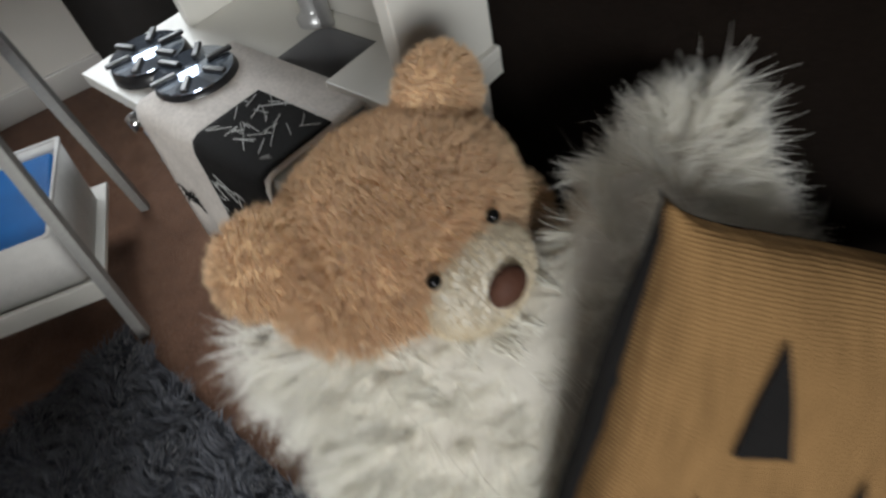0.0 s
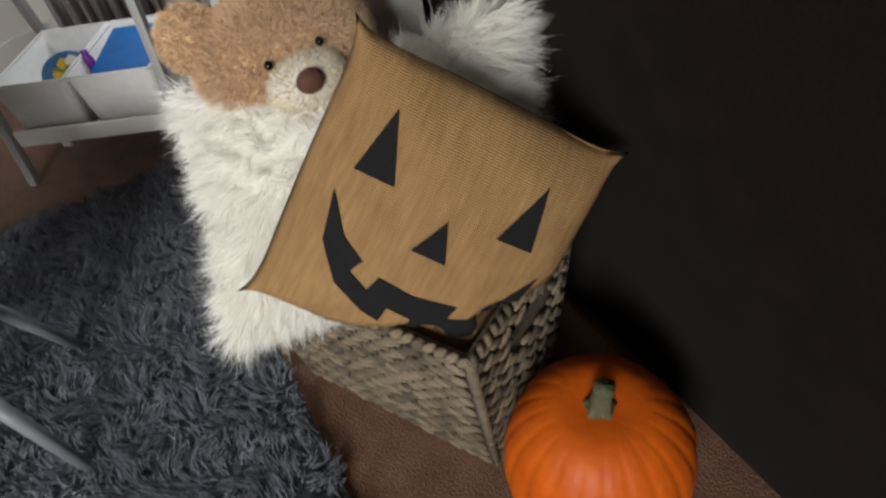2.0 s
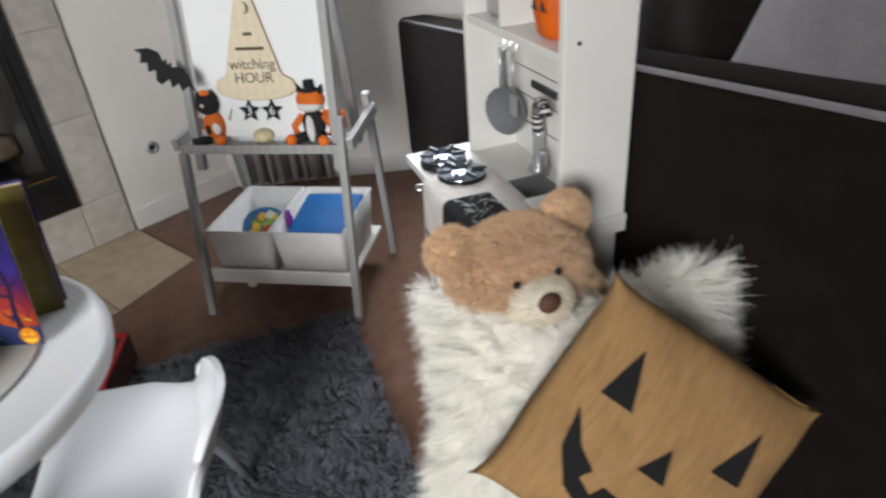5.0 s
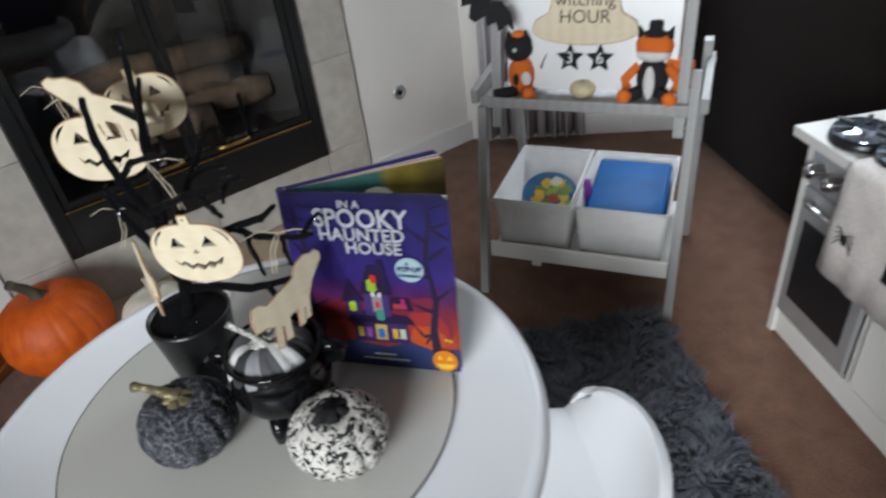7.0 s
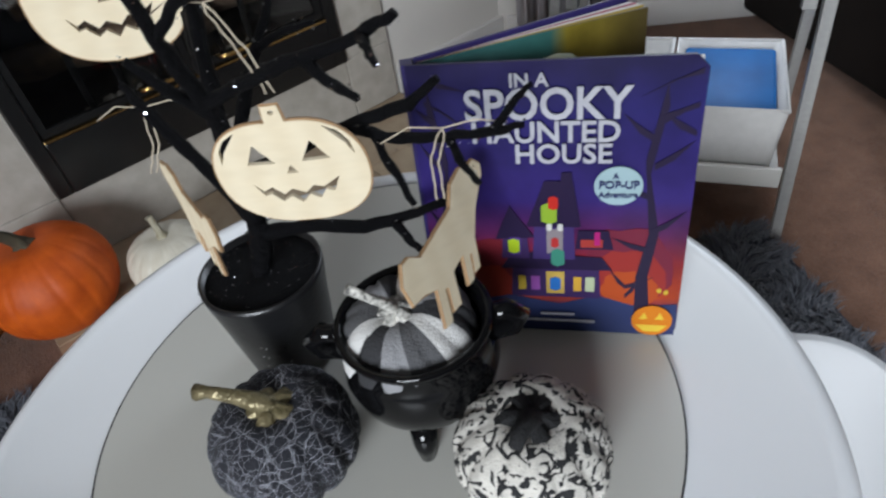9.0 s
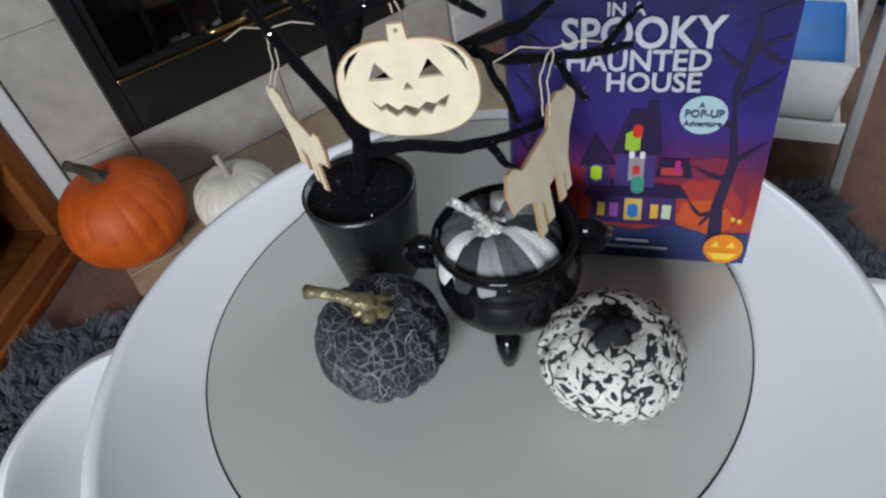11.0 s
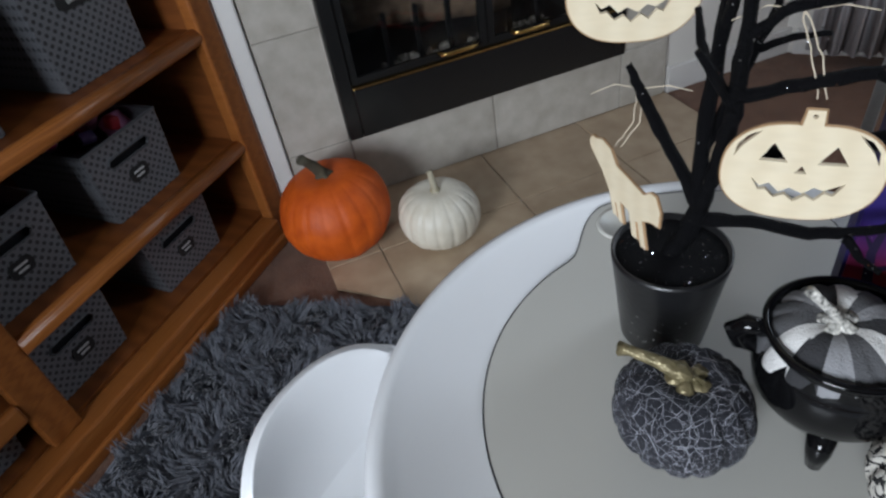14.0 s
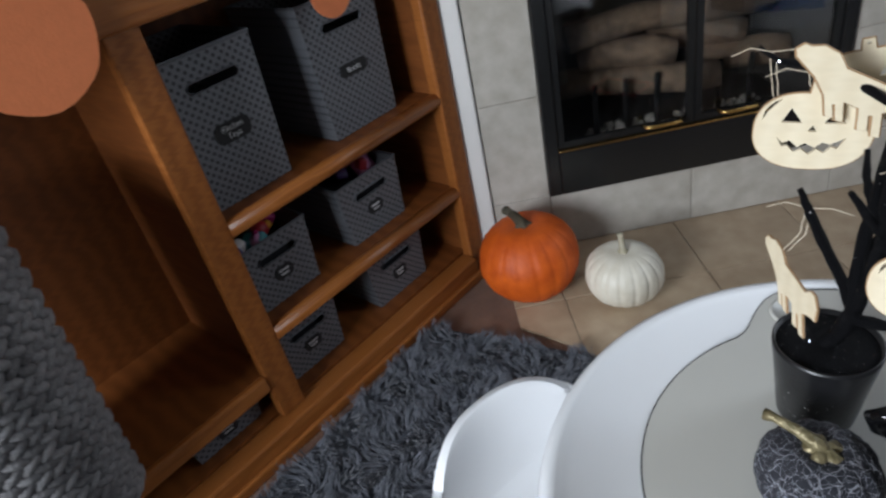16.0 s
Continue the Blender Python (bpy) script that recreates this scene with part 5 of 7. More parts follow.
def teddy_bear():
    fwd, ear = Vector((0.84, -0.54, 0.10)).normalized(), Vector((0.556, 0.82, 0.10))
    ear = (ear - fwd * ear.dot(fwd)).normalized()
    up = ear.cross(fwd) * -1
    up = up if up.z > 0 else -up
    m = Matrix((ear, -fwd if ear.cross(-fwd).dot(up) > 0 else fwd, up)).transposed().to_4x4()
    # local axes: x to its ear, y backwards, z up
    m.translation = Vector((-0.171, 0.452, 0.548))
    b = thing("teddy_bear", m, "tan plush teddy bear peeking over the fur pillow in the basket", "teddy bear")
    rng = np.random.default_rng(11)
    def furry(name, bm, ma, n, ln, label="", base=BEARB):
        core = part(name, bm, base, b, label, True)
        pts, nor = sample_mesh(core, n, rng)
        cen = pts.mean(0)
        nor *= np.sign(((pts - cen) * nor).sum(1))[:, None]
        clump = np.stack([np.sin(pts[:, 1] * 190 + 3 * np.sin(pts[:, 2] * 120)), np.cos(pts[:, 2] * 170 + 3 * np.sin(pts[:, 0] * 140)), np.sin(pts[:, 0] * 180)], 1) * 0.35
        lean, long = clumped(pts, nor + clump + rng.normal(size=pts.shape) * 0.30, rng.uniform(0.7, 1.25, n) * ln, n // 18, 0.15 if ma is BEARC else 0.42, rng)
        fur_part(name + "_fur", blades(pts, lean, long, 0.0009, 0.1, 0.4, rng, 2), ma, core)
        return core
    head = ball(0.124, 0.094, 0.091, (0, 0, 0), 36, 24)
    for v in head.verts:
        v.co.x *= 1 + 0.06 * max(0, -v.co.z / 0.098)
    furry("head", head, BEARM, 72000, 0.0135, "tan plush head")
    for s in (-1, 1):
        e = ball(0.043, 0.024, 0.044, (s * 0.104, 0.012, 0.066), 20, 14)
        furry("ear", e, BEARM, 8000, 0.010, "round plush ear")
    furry("muzzle", ball(0.055, 0.040, 0.041, (0, -0.092, -0.012), 24, 16), BEARC, 14000, 0.005, "cream plush muzzle", FURBASE)
    part("nose", ball(0.0185, 0.012, 0.0165, (0, -0.131, 0.003), 20, 14), BEARN, b, "brown felt nose", True)
    for s in (-1, 1):
        part("eye", ball(0.0060, 0.006, 0.0060, (s * 0.036, -0.0955, 0.030), 14, 10), CERAMIC, b, "small black eye", True)
    body = ball(0.10, 0.085, 0.13, (0, 0.02, -0.20), 24, 16)
    furry("body", body, BEARM, 6000, 0.011, "plush body down in the basket")
    furry("arm", ball(0.035, 0.035, 0.07, (0.118, -0.02, -0.10), 16, 12), BEARM, 4000, 0.010, "plush arm")
    return b


teddy_bear()


# ---- table ----
TC = (-0.777, -0.346)
ZT = 0.55


def mat_outline(k, n=120):
    """The grey insert's outline: a circle with one bulge round the cup well."""
    out = []
    for i in range(n):
        a = 2 * math.pi * i / n
        da = abs((a - radians(152) + math.pi) % (2 * math.pi) - math.pi)
        f = max(0.0, min(1.0, (radians(40) - da) / radians(20)))
        r = 0.227 + 0.062 * f * f * (3 - 2 * f) + k
        out.append((r * math.cos(a) - 0.012, r * math.sin(a) + 0.006))
    return out


def play_table():
    t = thing("play_table", pose(*TC, 0), "round white plastic children's table with a grey centre insert", "table")
    R = 0.331
    rim = lathe([(0.20, ZT - 0.055), (R - 0.018, ZT - 0.05), (R - 0.004, ZT - 0.035), (R, ZT - 0.012), (R - 0.004, ZT - 0.001), (R - 0.012, ZT + 0.003), (R - 0.020, ZT + 0.001), (R - 0.026, ZT - 0.004), (0.18, ZT - 0.004), (0.001, ZT - 0.004)], 120)
    part("tabletop", rim, WHITEPL, t, "white rimmed tabletop", True)
    ins = worktop_bm(mat_outline(0), (), 0.004, ZT - 0.001)
    part("grey_insert", ins, GREYMAT, t, "grey insert")
    loop = mat_outline(0.0006)
    part("insert_gap", tube([(x, y, ZT + 0.0003) for x, y in loop + loop[:1]], 0.0011, 5), BLACKP, t, "dark gap round the insert")
    part("cup_well", lathe([(0.030, 0.0), (0.029, 0.0022), (0.025, 0.0022), (0.024, 0.0005), (0.0, 0.0005)], 32), GREYMAT, t, "shallow round cup well", True, pose(-0.258, 0.042, ZT + 0.001))
    for k in range(4):
        a = radians(3 + 90 * k)
        part("leg", tube([(0.20 * math.cos(a), 0.20 * math.sin(a), ZT - 0.05), (0.235 * math.cos(a), 0.235 * math.sin(a), 0.012)], [0.026, 0.019], 14), WHITEPL, t, "", True)
    return t


play_table()


def kids_chair(m, label):
    c = thing("kids_chair", m @ Matrix.Diagonal((1.1, 1.08, 1, 1)), label, "chair", "chairs at the play table")
    prof = [(-0.155, 0.275), (-0.145, 0.290), (-0.10, 0.298), (-0.04, 0.290), (0.02, 0.283), (0.07, 0.286), (0.110, 0.305), (0.134, 0.345), (0.148, 0.380), (0.156, 0.408), (0.163, 0.422)]
    n, vs, fs = 22, [], []
    for j, (y, z) in enumerate(prof):
        k = max(0.0, (j - 4) / 6)
        for i in range(n + 1):
            u = 2 * i / n - 1
            w = 0.150 * (1 - 0.05 * abs(j - 5) / 5)
            round_off = (0.070 * abs(u) ** 3.5 + 0.030 * abs(u) ** 8) * k
            vs.append((w * u, y - 0.062 * u * u * k, z + 0.045 * abs(u) ** 3 * (1 - k) - round_off))
    for j in range(len(prof) - 1):
        for i in range(n):
            fs.append((j * (n + 1) + i, j * (n + 1) + i + 1, (j + 1) * (n + 1) + i + 1, (j + 1) * (n + 1) + i))
    shell = part("shell", (vs, fs), WHITEPL, c, "moulded white seat shell", True)
    so = shell.modifiers.new("thick", "SOLIDIFY")
    so.thickness, so.offset = 0.015, 0
    bv = shell.modifiers.new("soft_edge", "BEVEL")
    bv.width, bv.segments = 0.004, 2
    for sx in (-1, 1):
        for sy in (-1, 1):
            part("leg", tube([(sx * 0.085, sy * 0.075, 0.272), (sx * 0.135, sy * 0.135, 0.012)], [0.013, 0.010], 10), CHAIRLEG, c, "grey leg", True)
        part("brace", tube([(sx * 0.10, -0.093, 0.20), (sx * 0.10, 0.093, 0.20)], 0.005, 8), CHAIRLEG, c, "", True)
    part("seat_plate", box(-0.09, 0.09, -0.08, 0.08, 0.262, 0.274, 0.004), CHAIRLEG, c)
    return c


kids_chair(pose(-0.604, -0.104, 0, 0, 0, -34), "small white shell chair with grey legs at the table")
kids_chair(pose(-0.965, -0.616, 0, 0, 0, 125), "small white shell chair with grey legs by the bookcase")


# ---- toy box under the table ----
tb = thing("toy_box", pose(-1.213, 0.025, 0.04, 0, 0, 139), "low dark wooden toy box with a red rim on the rug", "toy box")
for x0, x1, y0, y1 in ((-0.11, 0.11, -0.07, -0.058), (-0.11, 0.11, 0.058, 0.07), (-0.11, -0.098, -0.058, 0.058), (0.098, 0.11, -0.058, 0.058)):
    part("side", box(x0, x1, y0, y1, 0, 0.075, 0.001), DARKWOOD, tb)
    part("rim", box(x0, x1, y0, y1, 0.0755, 0.086, 0.002), RED, tb, "red painted rim")
part("base", box(-0.11, 0.11, -0.07, 0.07, -0.008, -0.0005), DARKWOOD, tb)


# ---- things on the table ----
def glitter_tree():
    t = thing("glitter_tree", pose(0, 0, 0), "black glitter twig tree in a black pot on the table", "decorative tree")
    px, py = -0.888, -0.362
    pot = part("pot", lathe([(0, 0), (0.034, 0), (0.037, 0.004), (0.0445, 0.065), (0.0487, 0.094), (0.0487, 0.099), (0.0462, 0.099), (0.0445, 0.090), (0.0, 0.090)], 56), POTM, t, "black pot", True, pose(px, py, ZT + 0.002))
    part("glitter_fill", lathe([(0.0455, 0.0), (0.035, 0.0015), (0.0, 0.003)], 40), GLITTER, t, "glitter filling", True, pose(px, py, ZT + 0.0960))
    V = Vector
    fork = V((-0.871, -0.355, 0.703))
    limbs = [
        ([(px, py, 0.645), (-0.876, -0.358, 0.675), fork], (0.0095, 0.0085, 0.0085)),
        ([fork, (-0.885, -0.362, 0.728), (-0.905, -0.372, 0.760), (-0.917, -0.380, 0.785), (-0.927, -0.386, 0.806)], (0.007, 0.0060, 0.0055, 0.0048, 0.003)),
        ([fork, (-0.876, -0.356, 0.745), (-0.886, -0.347, 0.785), (-0.894, -0.337, 0.83), (-0.902, -0.328, 0.88), (-0.912, -0.320, 0.93), (-0.918, -0.314, 0.965)], (0.0085, 0.0070, 0.0065, 0.006, 0.005, 0.004, 0.003)),
        ([(-0.889, -0.344, 0.80), (-0.912, -0.338, 0.815), (-0.928, -0.330, 0.832)], (0.0048, 0.0042, 0.003)),
        ([(-0.902, -0.328, 0.88), (-0.945, -0.352, 0.900), (-0.985, -0.384, 0.905), (-1.010, -0.390, 0.912)], (0.0045, 0.004, 0.0032, 0.0022)),
        ([fork, (-0.862, -0.353, 0.745), (-0.852, -0.358, 0.785), (-0.843, -0.366, 0.82), (-0.832, -0.378, 0.856), (-0.824, -0.384, 0.90), (-0.822, -0.38, 0.94)], (0.0082, 0.0072, 0.0066, 0.006, 0.005, 0.004, 0.003)),
        ([(-0.847, -0.362, 0.80), (-0.846, -0.380, 0.825), (-0.852, -0.392, 0.845)], (0.0045, 0.004, 0.0028)),
        ([(-0.845, -0.364, 0.81), (-0.815, -0.345, 0.824), (-0.785, -0.327, 0.838), (-0.752, -0.309, 0.851), (-0.735, -0.298, 0.862)], (0.0058, 0.005, 0.0048, 0.004, 0.0028)),
        ([(-0.785, -0.327, 0.838), (-0.766, -0.325, 0.83), (-0.745, -0.322, 0.826)], (0.0042, 0.0036, 0.0026)),
        ([(-0.752, -0.309, 0.851), (-0.738, -0.316, 0.853), (-0.722, -0.322, 0.850)], (0.0036, 0.003, 0.002)),
        ([(-0.874, -0.357, 0.690), (-0.845, -0.330, 0.696), (-0.818, -0.300, 0.690), (-0.797, -0.268, 0.694), (-0.778, -0.250, 0.705)], (0.0068, 0.006, 0.0055, 0.0046, 0.003)),
        ([(-0.800, -0.285, 0.692), (-0.785, -0.285, 0.683), (-0.77, -0.284, 0.682)], (0.0042, 0.0036, 0.0026)),
        ([(-0.862, -0.353, 0.745), (-0.835, -0.330, 0.762), (-0.800, -0.303, 0.780), (-0.759, -0.284, 0.800), (-0.745, -0.272, 0.815)], (0.0058, 0.0052, 0.0046, 0.004, 0.0026)),
        ([(-0.800, -0.303, 0.780), (-0.770, -0.288, 0.776), (-0.740, -0.276, 0.782), (-0.712, -0.266, 0.792), (-0.694, -0.262, 0.800)], (0.0045, 0.004, 0.0036, 0.003, 0.002)),
        ([(-0.740, -0.276, 0.782), (-0.720, -0.282, 0.775), (-0.705, -0.285, 0.772)], (0.0032, 0.0028, 0.002)),
        ([(-0.785, -0.295, 0.778), (-0.765, -0.300, 0.765), (-0.748, -0.300, 0.745)], (0.0038, 0.0032, 0.0022)),
        ([(-0.712, -0.266, 0.792), (-0.705, -0.258, 0.806), (-0.700, -0.248, 0.815)], (0.0028, 0.0024, 0.0016)),
        ([(-0.876, -0.356, 0.745), (-0.886, -0.330, 0.775), (-0.895, -0.305, 0.805), (-0.905, -0.28, 0.83), (-0.925, -0.262, 0.85)], (0.0055, 0.005, 0.0045, 0.0035, 0.0025)),
        ([(-0.894, -0.337, 0.83), (-0.884, -0.338, 0.86), (-0.872, -0.33, 0.90), (-0.868, -0.322, 0.93)], (0.005, 0.0045, 0.0035, 0.0025)),
        ([(-0.832, -0.378, 0.856), (-0.815, -0.365, 0.875), (-0.79, -0.352, 0.885), (-0.765, -0.345, 0.89)], (0.0042, 0.0038, 0.003, 0.002)),
        ([(-0.895, -0.305, 0.805), (-0.88, -0.288, 0.815), (-0.862, -0.275, 0.82)], (0.0036, 0.003, 0.002)),
    ]
    rng = random.Random(8)
    flakes = bmesh.new()
    for pts, rad in limbs:
        fine, fr = [], []
        pts = [V(p) for p in pts]
        for i in range(len(pts) - 1):
            for k in range(4):
                f = k / 4
                fine.append(pts[i].lerp(pts[i + 1], f) + V((rng.uniform(-1, 1), rng.uniform(-1, 1), rng.uniform(-1, 1))) * 0.0009 * (f > 0))
                fr.append((rad[i] + (rad[i + 1] - rad[i]) * f) * rng.uniform(0.74, 0.98))
        fine.append(pts[-1])
        fr.append(rad[-1] * 0.85)
        part("branch", tube(fine, fr, 9), GLITTER, t, "", True)
        for p, r in zip(fine, fr):
            for _ in range(3):
                d = V((rng.gauss(0, 1), rng.gauss(0, 1), rng.gauss(0, 1))).normalized()
                c = p + d * r * 1.04 + V((0, 0, rng.uniform(-0.004, 0.004)))
                a, s = d.orthogonal().normalized(), rng.uniform(0.0004, 0.0008)
                b2 = d.cross(a)
                flakes.faces.new([flakes.verts.new(c + a * s), flakes.verts.new(c + b2 * s), flakes.verts.new(c - a * s), flakes.verts.new(c - b2 * s)])
    for _ in range(150):
        a, r = rng.uniform(0, 6.28), 0.044 * math.sqrt(rng.random())
        c, s = V((px + r * math.cos(a), py + r * math.sin(a), ZT + 0.0992)), rng.uniform(0.0003, 0.0006)
        q = [flakes.verts.new(c + V((s * x, s * y, 0.0012 * rng.random()))) for x, y in ((1, 0), (0, 1), (-1, 0), (0, -1))]
        flakes.faces.new(q)
    for _ in range(70):
        a, z = rng.uniform(2.6, 6.0), rng.uniform(0.01, 0.06)
        r = 0.0402 + 0.0085 * z / 0.1 + 0.0012
        c = V((px + r * math.cos(a), py + r * math.sin(a), ZT + z))
        flakes.faces.new([flakes.verts.new(c + V((0.0008 * x * -math.sin(a), 0.0008 * x * math.cos(a), 0.0008 * y))) for x, y in ((1, 0), (0, 1), (-1, 0), (0, -1))])
    tagged(part("glitter_flakes", flakes, SPARK, t, "silver glitter specks"), kind="stuff")
    return t


glitter_tree()


def face_holes(s):
    eye_l = [(-0.0255 * s, 0.0085 * s), (-0.0085 * s, 0.0080 * s), (-0.0185 * s, 0.0225 * s)]
    eye_r = [(0.008 * s, 0.0080 * s), (0.0255 * s, 0.0085 * s), (0.0165 * s, 0.0225 * s)]
    nose = [(-0.0038 * s, 0.0 * s), (0.0038 * s, 0.0), (0.0, 0.006 * s)]
    top = [(-0.0275, -0.006), (-0.022, -0.0125), (-0.0165, -0.0095), (-0.010, -0.0160), (-0.004, -0.0120), (0.004, -0.0160), (0.010, -0.0105), (0.016, -0.0125), (0.0275, -0.0050)]
    low = [(0.022, -0.0165), (0.017, -0.0145), (0.012, -0.0215), (0.006, -0.0175), (0.0, -0.0235), (-0.006, -0.0180), (-0.012, -0.0215), (-0.018, -0.0150), (-0.0225, -0.0160)]
    mouth = [(x * s, z * s) for x, z in top + low]
    ribs = []
    for k in (-1, 1):
        ribs.append([(k * 0.041 * s, 0.010 * s), (k * 0.0395 * s, 0.020 * s), (k * 0.034 * s, 0.0275 * s), (k * 0.026 * s, 0.0320 * s), (k * 0.0295 * s, 0.0275 * s), (k * 0.0365 * s, 0.019 * s)])
    return [eye_l, eye_r, nose, mouth, *ribs]


def pumpkin_ornament(m, label, s=1.0):
    o = thing("pumpkin_ornament", m, label, "ornament", "wooden ornaments on the tree")
    out = []
    for i in range(56):
        a = 2 * math.pi * i / 56
        c, q = math.cos(a), math.sin(a)
        x = 0.047 * math.copysign(abs(c) ** 0.82, c)
        z = 0.0385 * math.copysign(abs(q) ** 0.86, q)
        z -= 0.002 * math.exp(-((x / 0.02) ** 2)) if q > 0 else 0
        out.append((x * s, z * s))
    lug = [(0.0058 * s, 0.0365 * s), (0.0048 * s, 0.0475 * s), (-0.0048 * s, 0.0475 * s), (-0.0058 * s, 0.0365 * s)]
    keep = [p for p in out if not (abs(p[0]) < 0.0062 * s and p[1] > 0)]
    first = min(range(len(keep)), key=lambda i: abs(math.atan2(keep[i][1], keep[i][0]) - 1.75) if keep[i][0] < 0 and keep[i][1] > 0 else 9)
    ring = keep[first:] + keep[:first] + lug
    hole = [(0.0017 * s * math.cos(2 * math.pi * k / 8), 0.0432 * s + 0.0017 * s * math.sin(2 * math.pi * k / 8)) for k in range(8)]
    part("board", slab(ring, 0.003, face_holes(s) + [hole]), PLY, o, "pale plywood pumpkin cut-out")
    part("burnt_edge", tube([(x, 0, z) for x, z in ring + ring[:1]], 0.0014, 4), CHAR, o, "brown laser-burnt edge")
    return o


CAT = [(-0.0501, 0.0369), (-0.0441, 0.0412), (-0.0387, 0.039), (-0.0287, 0.0396), (-0.0159, 0.0328), (-0.0077, 0.0199), (0.0114, 0.0117), (0.0319, 0.0027), (0.041, 0.0063), (0.0478, 0.0046), (0.0528, -0.0068), (0.0505, -0.0194), (0.0396, -0.0177), (0.0287, -0.0194), (0.0328, -0.0429), (0.0255, -0.0418), (0.0223, -0.0221), (0.0191, -0.0221), (0.0214, -0.0374), (0.0132, -0.0358), (0.01, -0.0156), (-0.0032, -0.0101), (0.0005, -0.0292), (-0.0059, -0.0276), (-0.0096, -0.0123), (-0.0118, -0.0123), (-0.0082, -0.0248), (-0.015, -0.0232), (-0.02, -0.0041), (-0.0305, 0.0123), (-0.0487, 0.0308)]


def cat_ornament(m, label, s=1.0):
    o = thing("cat_ornament", m, label, "ornament", "wooden ornaments on the tree")
    part("board", slab([(x * s, z * s) for x, z in CAT], 0.003), PLY, o, "pale plywood cat cut-out")
    part("burnt_edge", tube([(x * s, 0, z * s) for x, z in CAT + CAT[:1]], 0.0016, 4), CHAR, o, "brown laser-burnt edge")
    return o


pumpkin_ornament(pose(-0.805, -0.342, 0.7675, 4, 0, 47), "plywood pumpkin face ornament hanging from the black tree", 0.97)
pumpkin_ornament(pose(-0.952, -0.367, 0.848, 3, 2, 62), "plywood pumpkin face ornament high on the black tree")
pumpkin_ornament(pose(-0.978, -0.304, 0.868, 0, -8, 66), "plywood pumpkin face ornament behind another on the tree", 0.92)
cat_ornament(pose(-0.739, -0.284, 0.710, 27.8, -15.7, 282.8), "plywood cat ornament hanging over the cauldron", 1.0)
cat_ornament(pose(-0.932, -0.381, 0.691, -7.4, -19.7, -1), "plywood cat ornament hanging over the pot", 1.0)
cat_ornament(pose(-0.931, -0.352, 0.890, 0, 6, 70), "plywood cat ornament at the top of the tree", 0.95)


def twine(points, label="loop of jute twine holding an ornament"):
    """A loop of twine over a branch, with a loose end."""
    bm = bmesh.new()
    rng = random.Random(int(abs(points[0][0]) * 1e4))
    for off in (-0.0016, 0.0016):
        fine = []
        for a, b in zip(points, points[1:]):
            for k in range(5):
                p = Vector(a).lerp(Vector(b), k / 5)
                fine.append(p + Vector((off, off, 0)) + Vector((rng.uniform(-1, 1), rng.uniform(-1, 1), rng.uniform(-1, 1))) * 0.0005)
        fine.append(Vector(points[-1]))
        tube(fine, 0.0005, 5, bm)
    e = Vector(points[-1])
    for s in (-1, 1):
        tube([e, e + Vector((0.012 * s, 0.014 * s, 0.003)), e + Vector((0.024 * s, 0.026 * s, -0.003 + 0.003 * s))], 0.00045, 5, bm)
    return tagged(part("twine", bm, TWINE, None, "", True), label, "twine", "twine loops")


twine([(-0.805, -0.3395, 0.817), (-0.812, -0.344, 0.842), (-0.820, -0.352, 0.868)])
twine([(-0.727, -0.296, 0.757), (-0.735, -0.29, 0.775), (-0.740, -0.278, 0.789)])
twine([(-0.925, -0.393, 0.742), (-0.915, -0.385, 0.765), (-0.918, -0.381, 0.79)])
twine([(-0.945, -0.375, 0.893), (-0.95, -0.374, 0.90), (-0.955, -0.373, 0.902)])
twine([(-0.99, -0.376, 0.84), (-0.992, -0.382, 0.875), (-0.995, -0.386, 0.911)])


def cauldron():
    c = thing("cauldron", pose(-0.757, -0.314, ZT + 0.002, 0, 0, 52), "small glossy black ceramic cauldron on the table", "cauldron")
    c.scale = (1.07, 1.07, 1.07)
    prof = [(0.0, 0.018), (0.024, 0.018), (0.040, 0.026), (0.050, 0.042), (0.053, 0.058), (0.050, 0.074), (0.0455, 0.083), (0.050, 0.090), (0.0515, 0.094), (0.049, 0.096), (0.0455, 0.094), (0.0425, 0.085), (0.046, 0.07), (0.047, 0.055), (0.030, 0.028), (0.0, 0.024)]
    part("body", lathe(prof, 64), CERAMIC, c, "glazed round body", True)
    for s in (-1, 1):
        part("handle", tube([(s * 0.045, 0, 0.086), (s * 0.060, 0, 0.090), (s * 0.067, 0, 0.083), (s * 0.063, 0, 0.074), (s * 0.050, 0, 0.070)], [0.0065, 0.007, 0.0075, 0.007, 0.006], 10), CERAMIC, c, "small lug handle", True)
    for k in range(3):
        a = radians(262 + 120 * k)
        part("foot", tube([(0.034 * math.cos(a), 0.034 * math.sin(a), 0.028), (0.040 * math.cos(a), 0.040 * math.sin(a), 0.012), (0.042 * math.cos(a), 0.042 * math.sin(a), -0.002)], [0.010, 0.0085, 0.0055], 10), CERAMIC, c, "tapered foot", True)
    return c


cauldron()


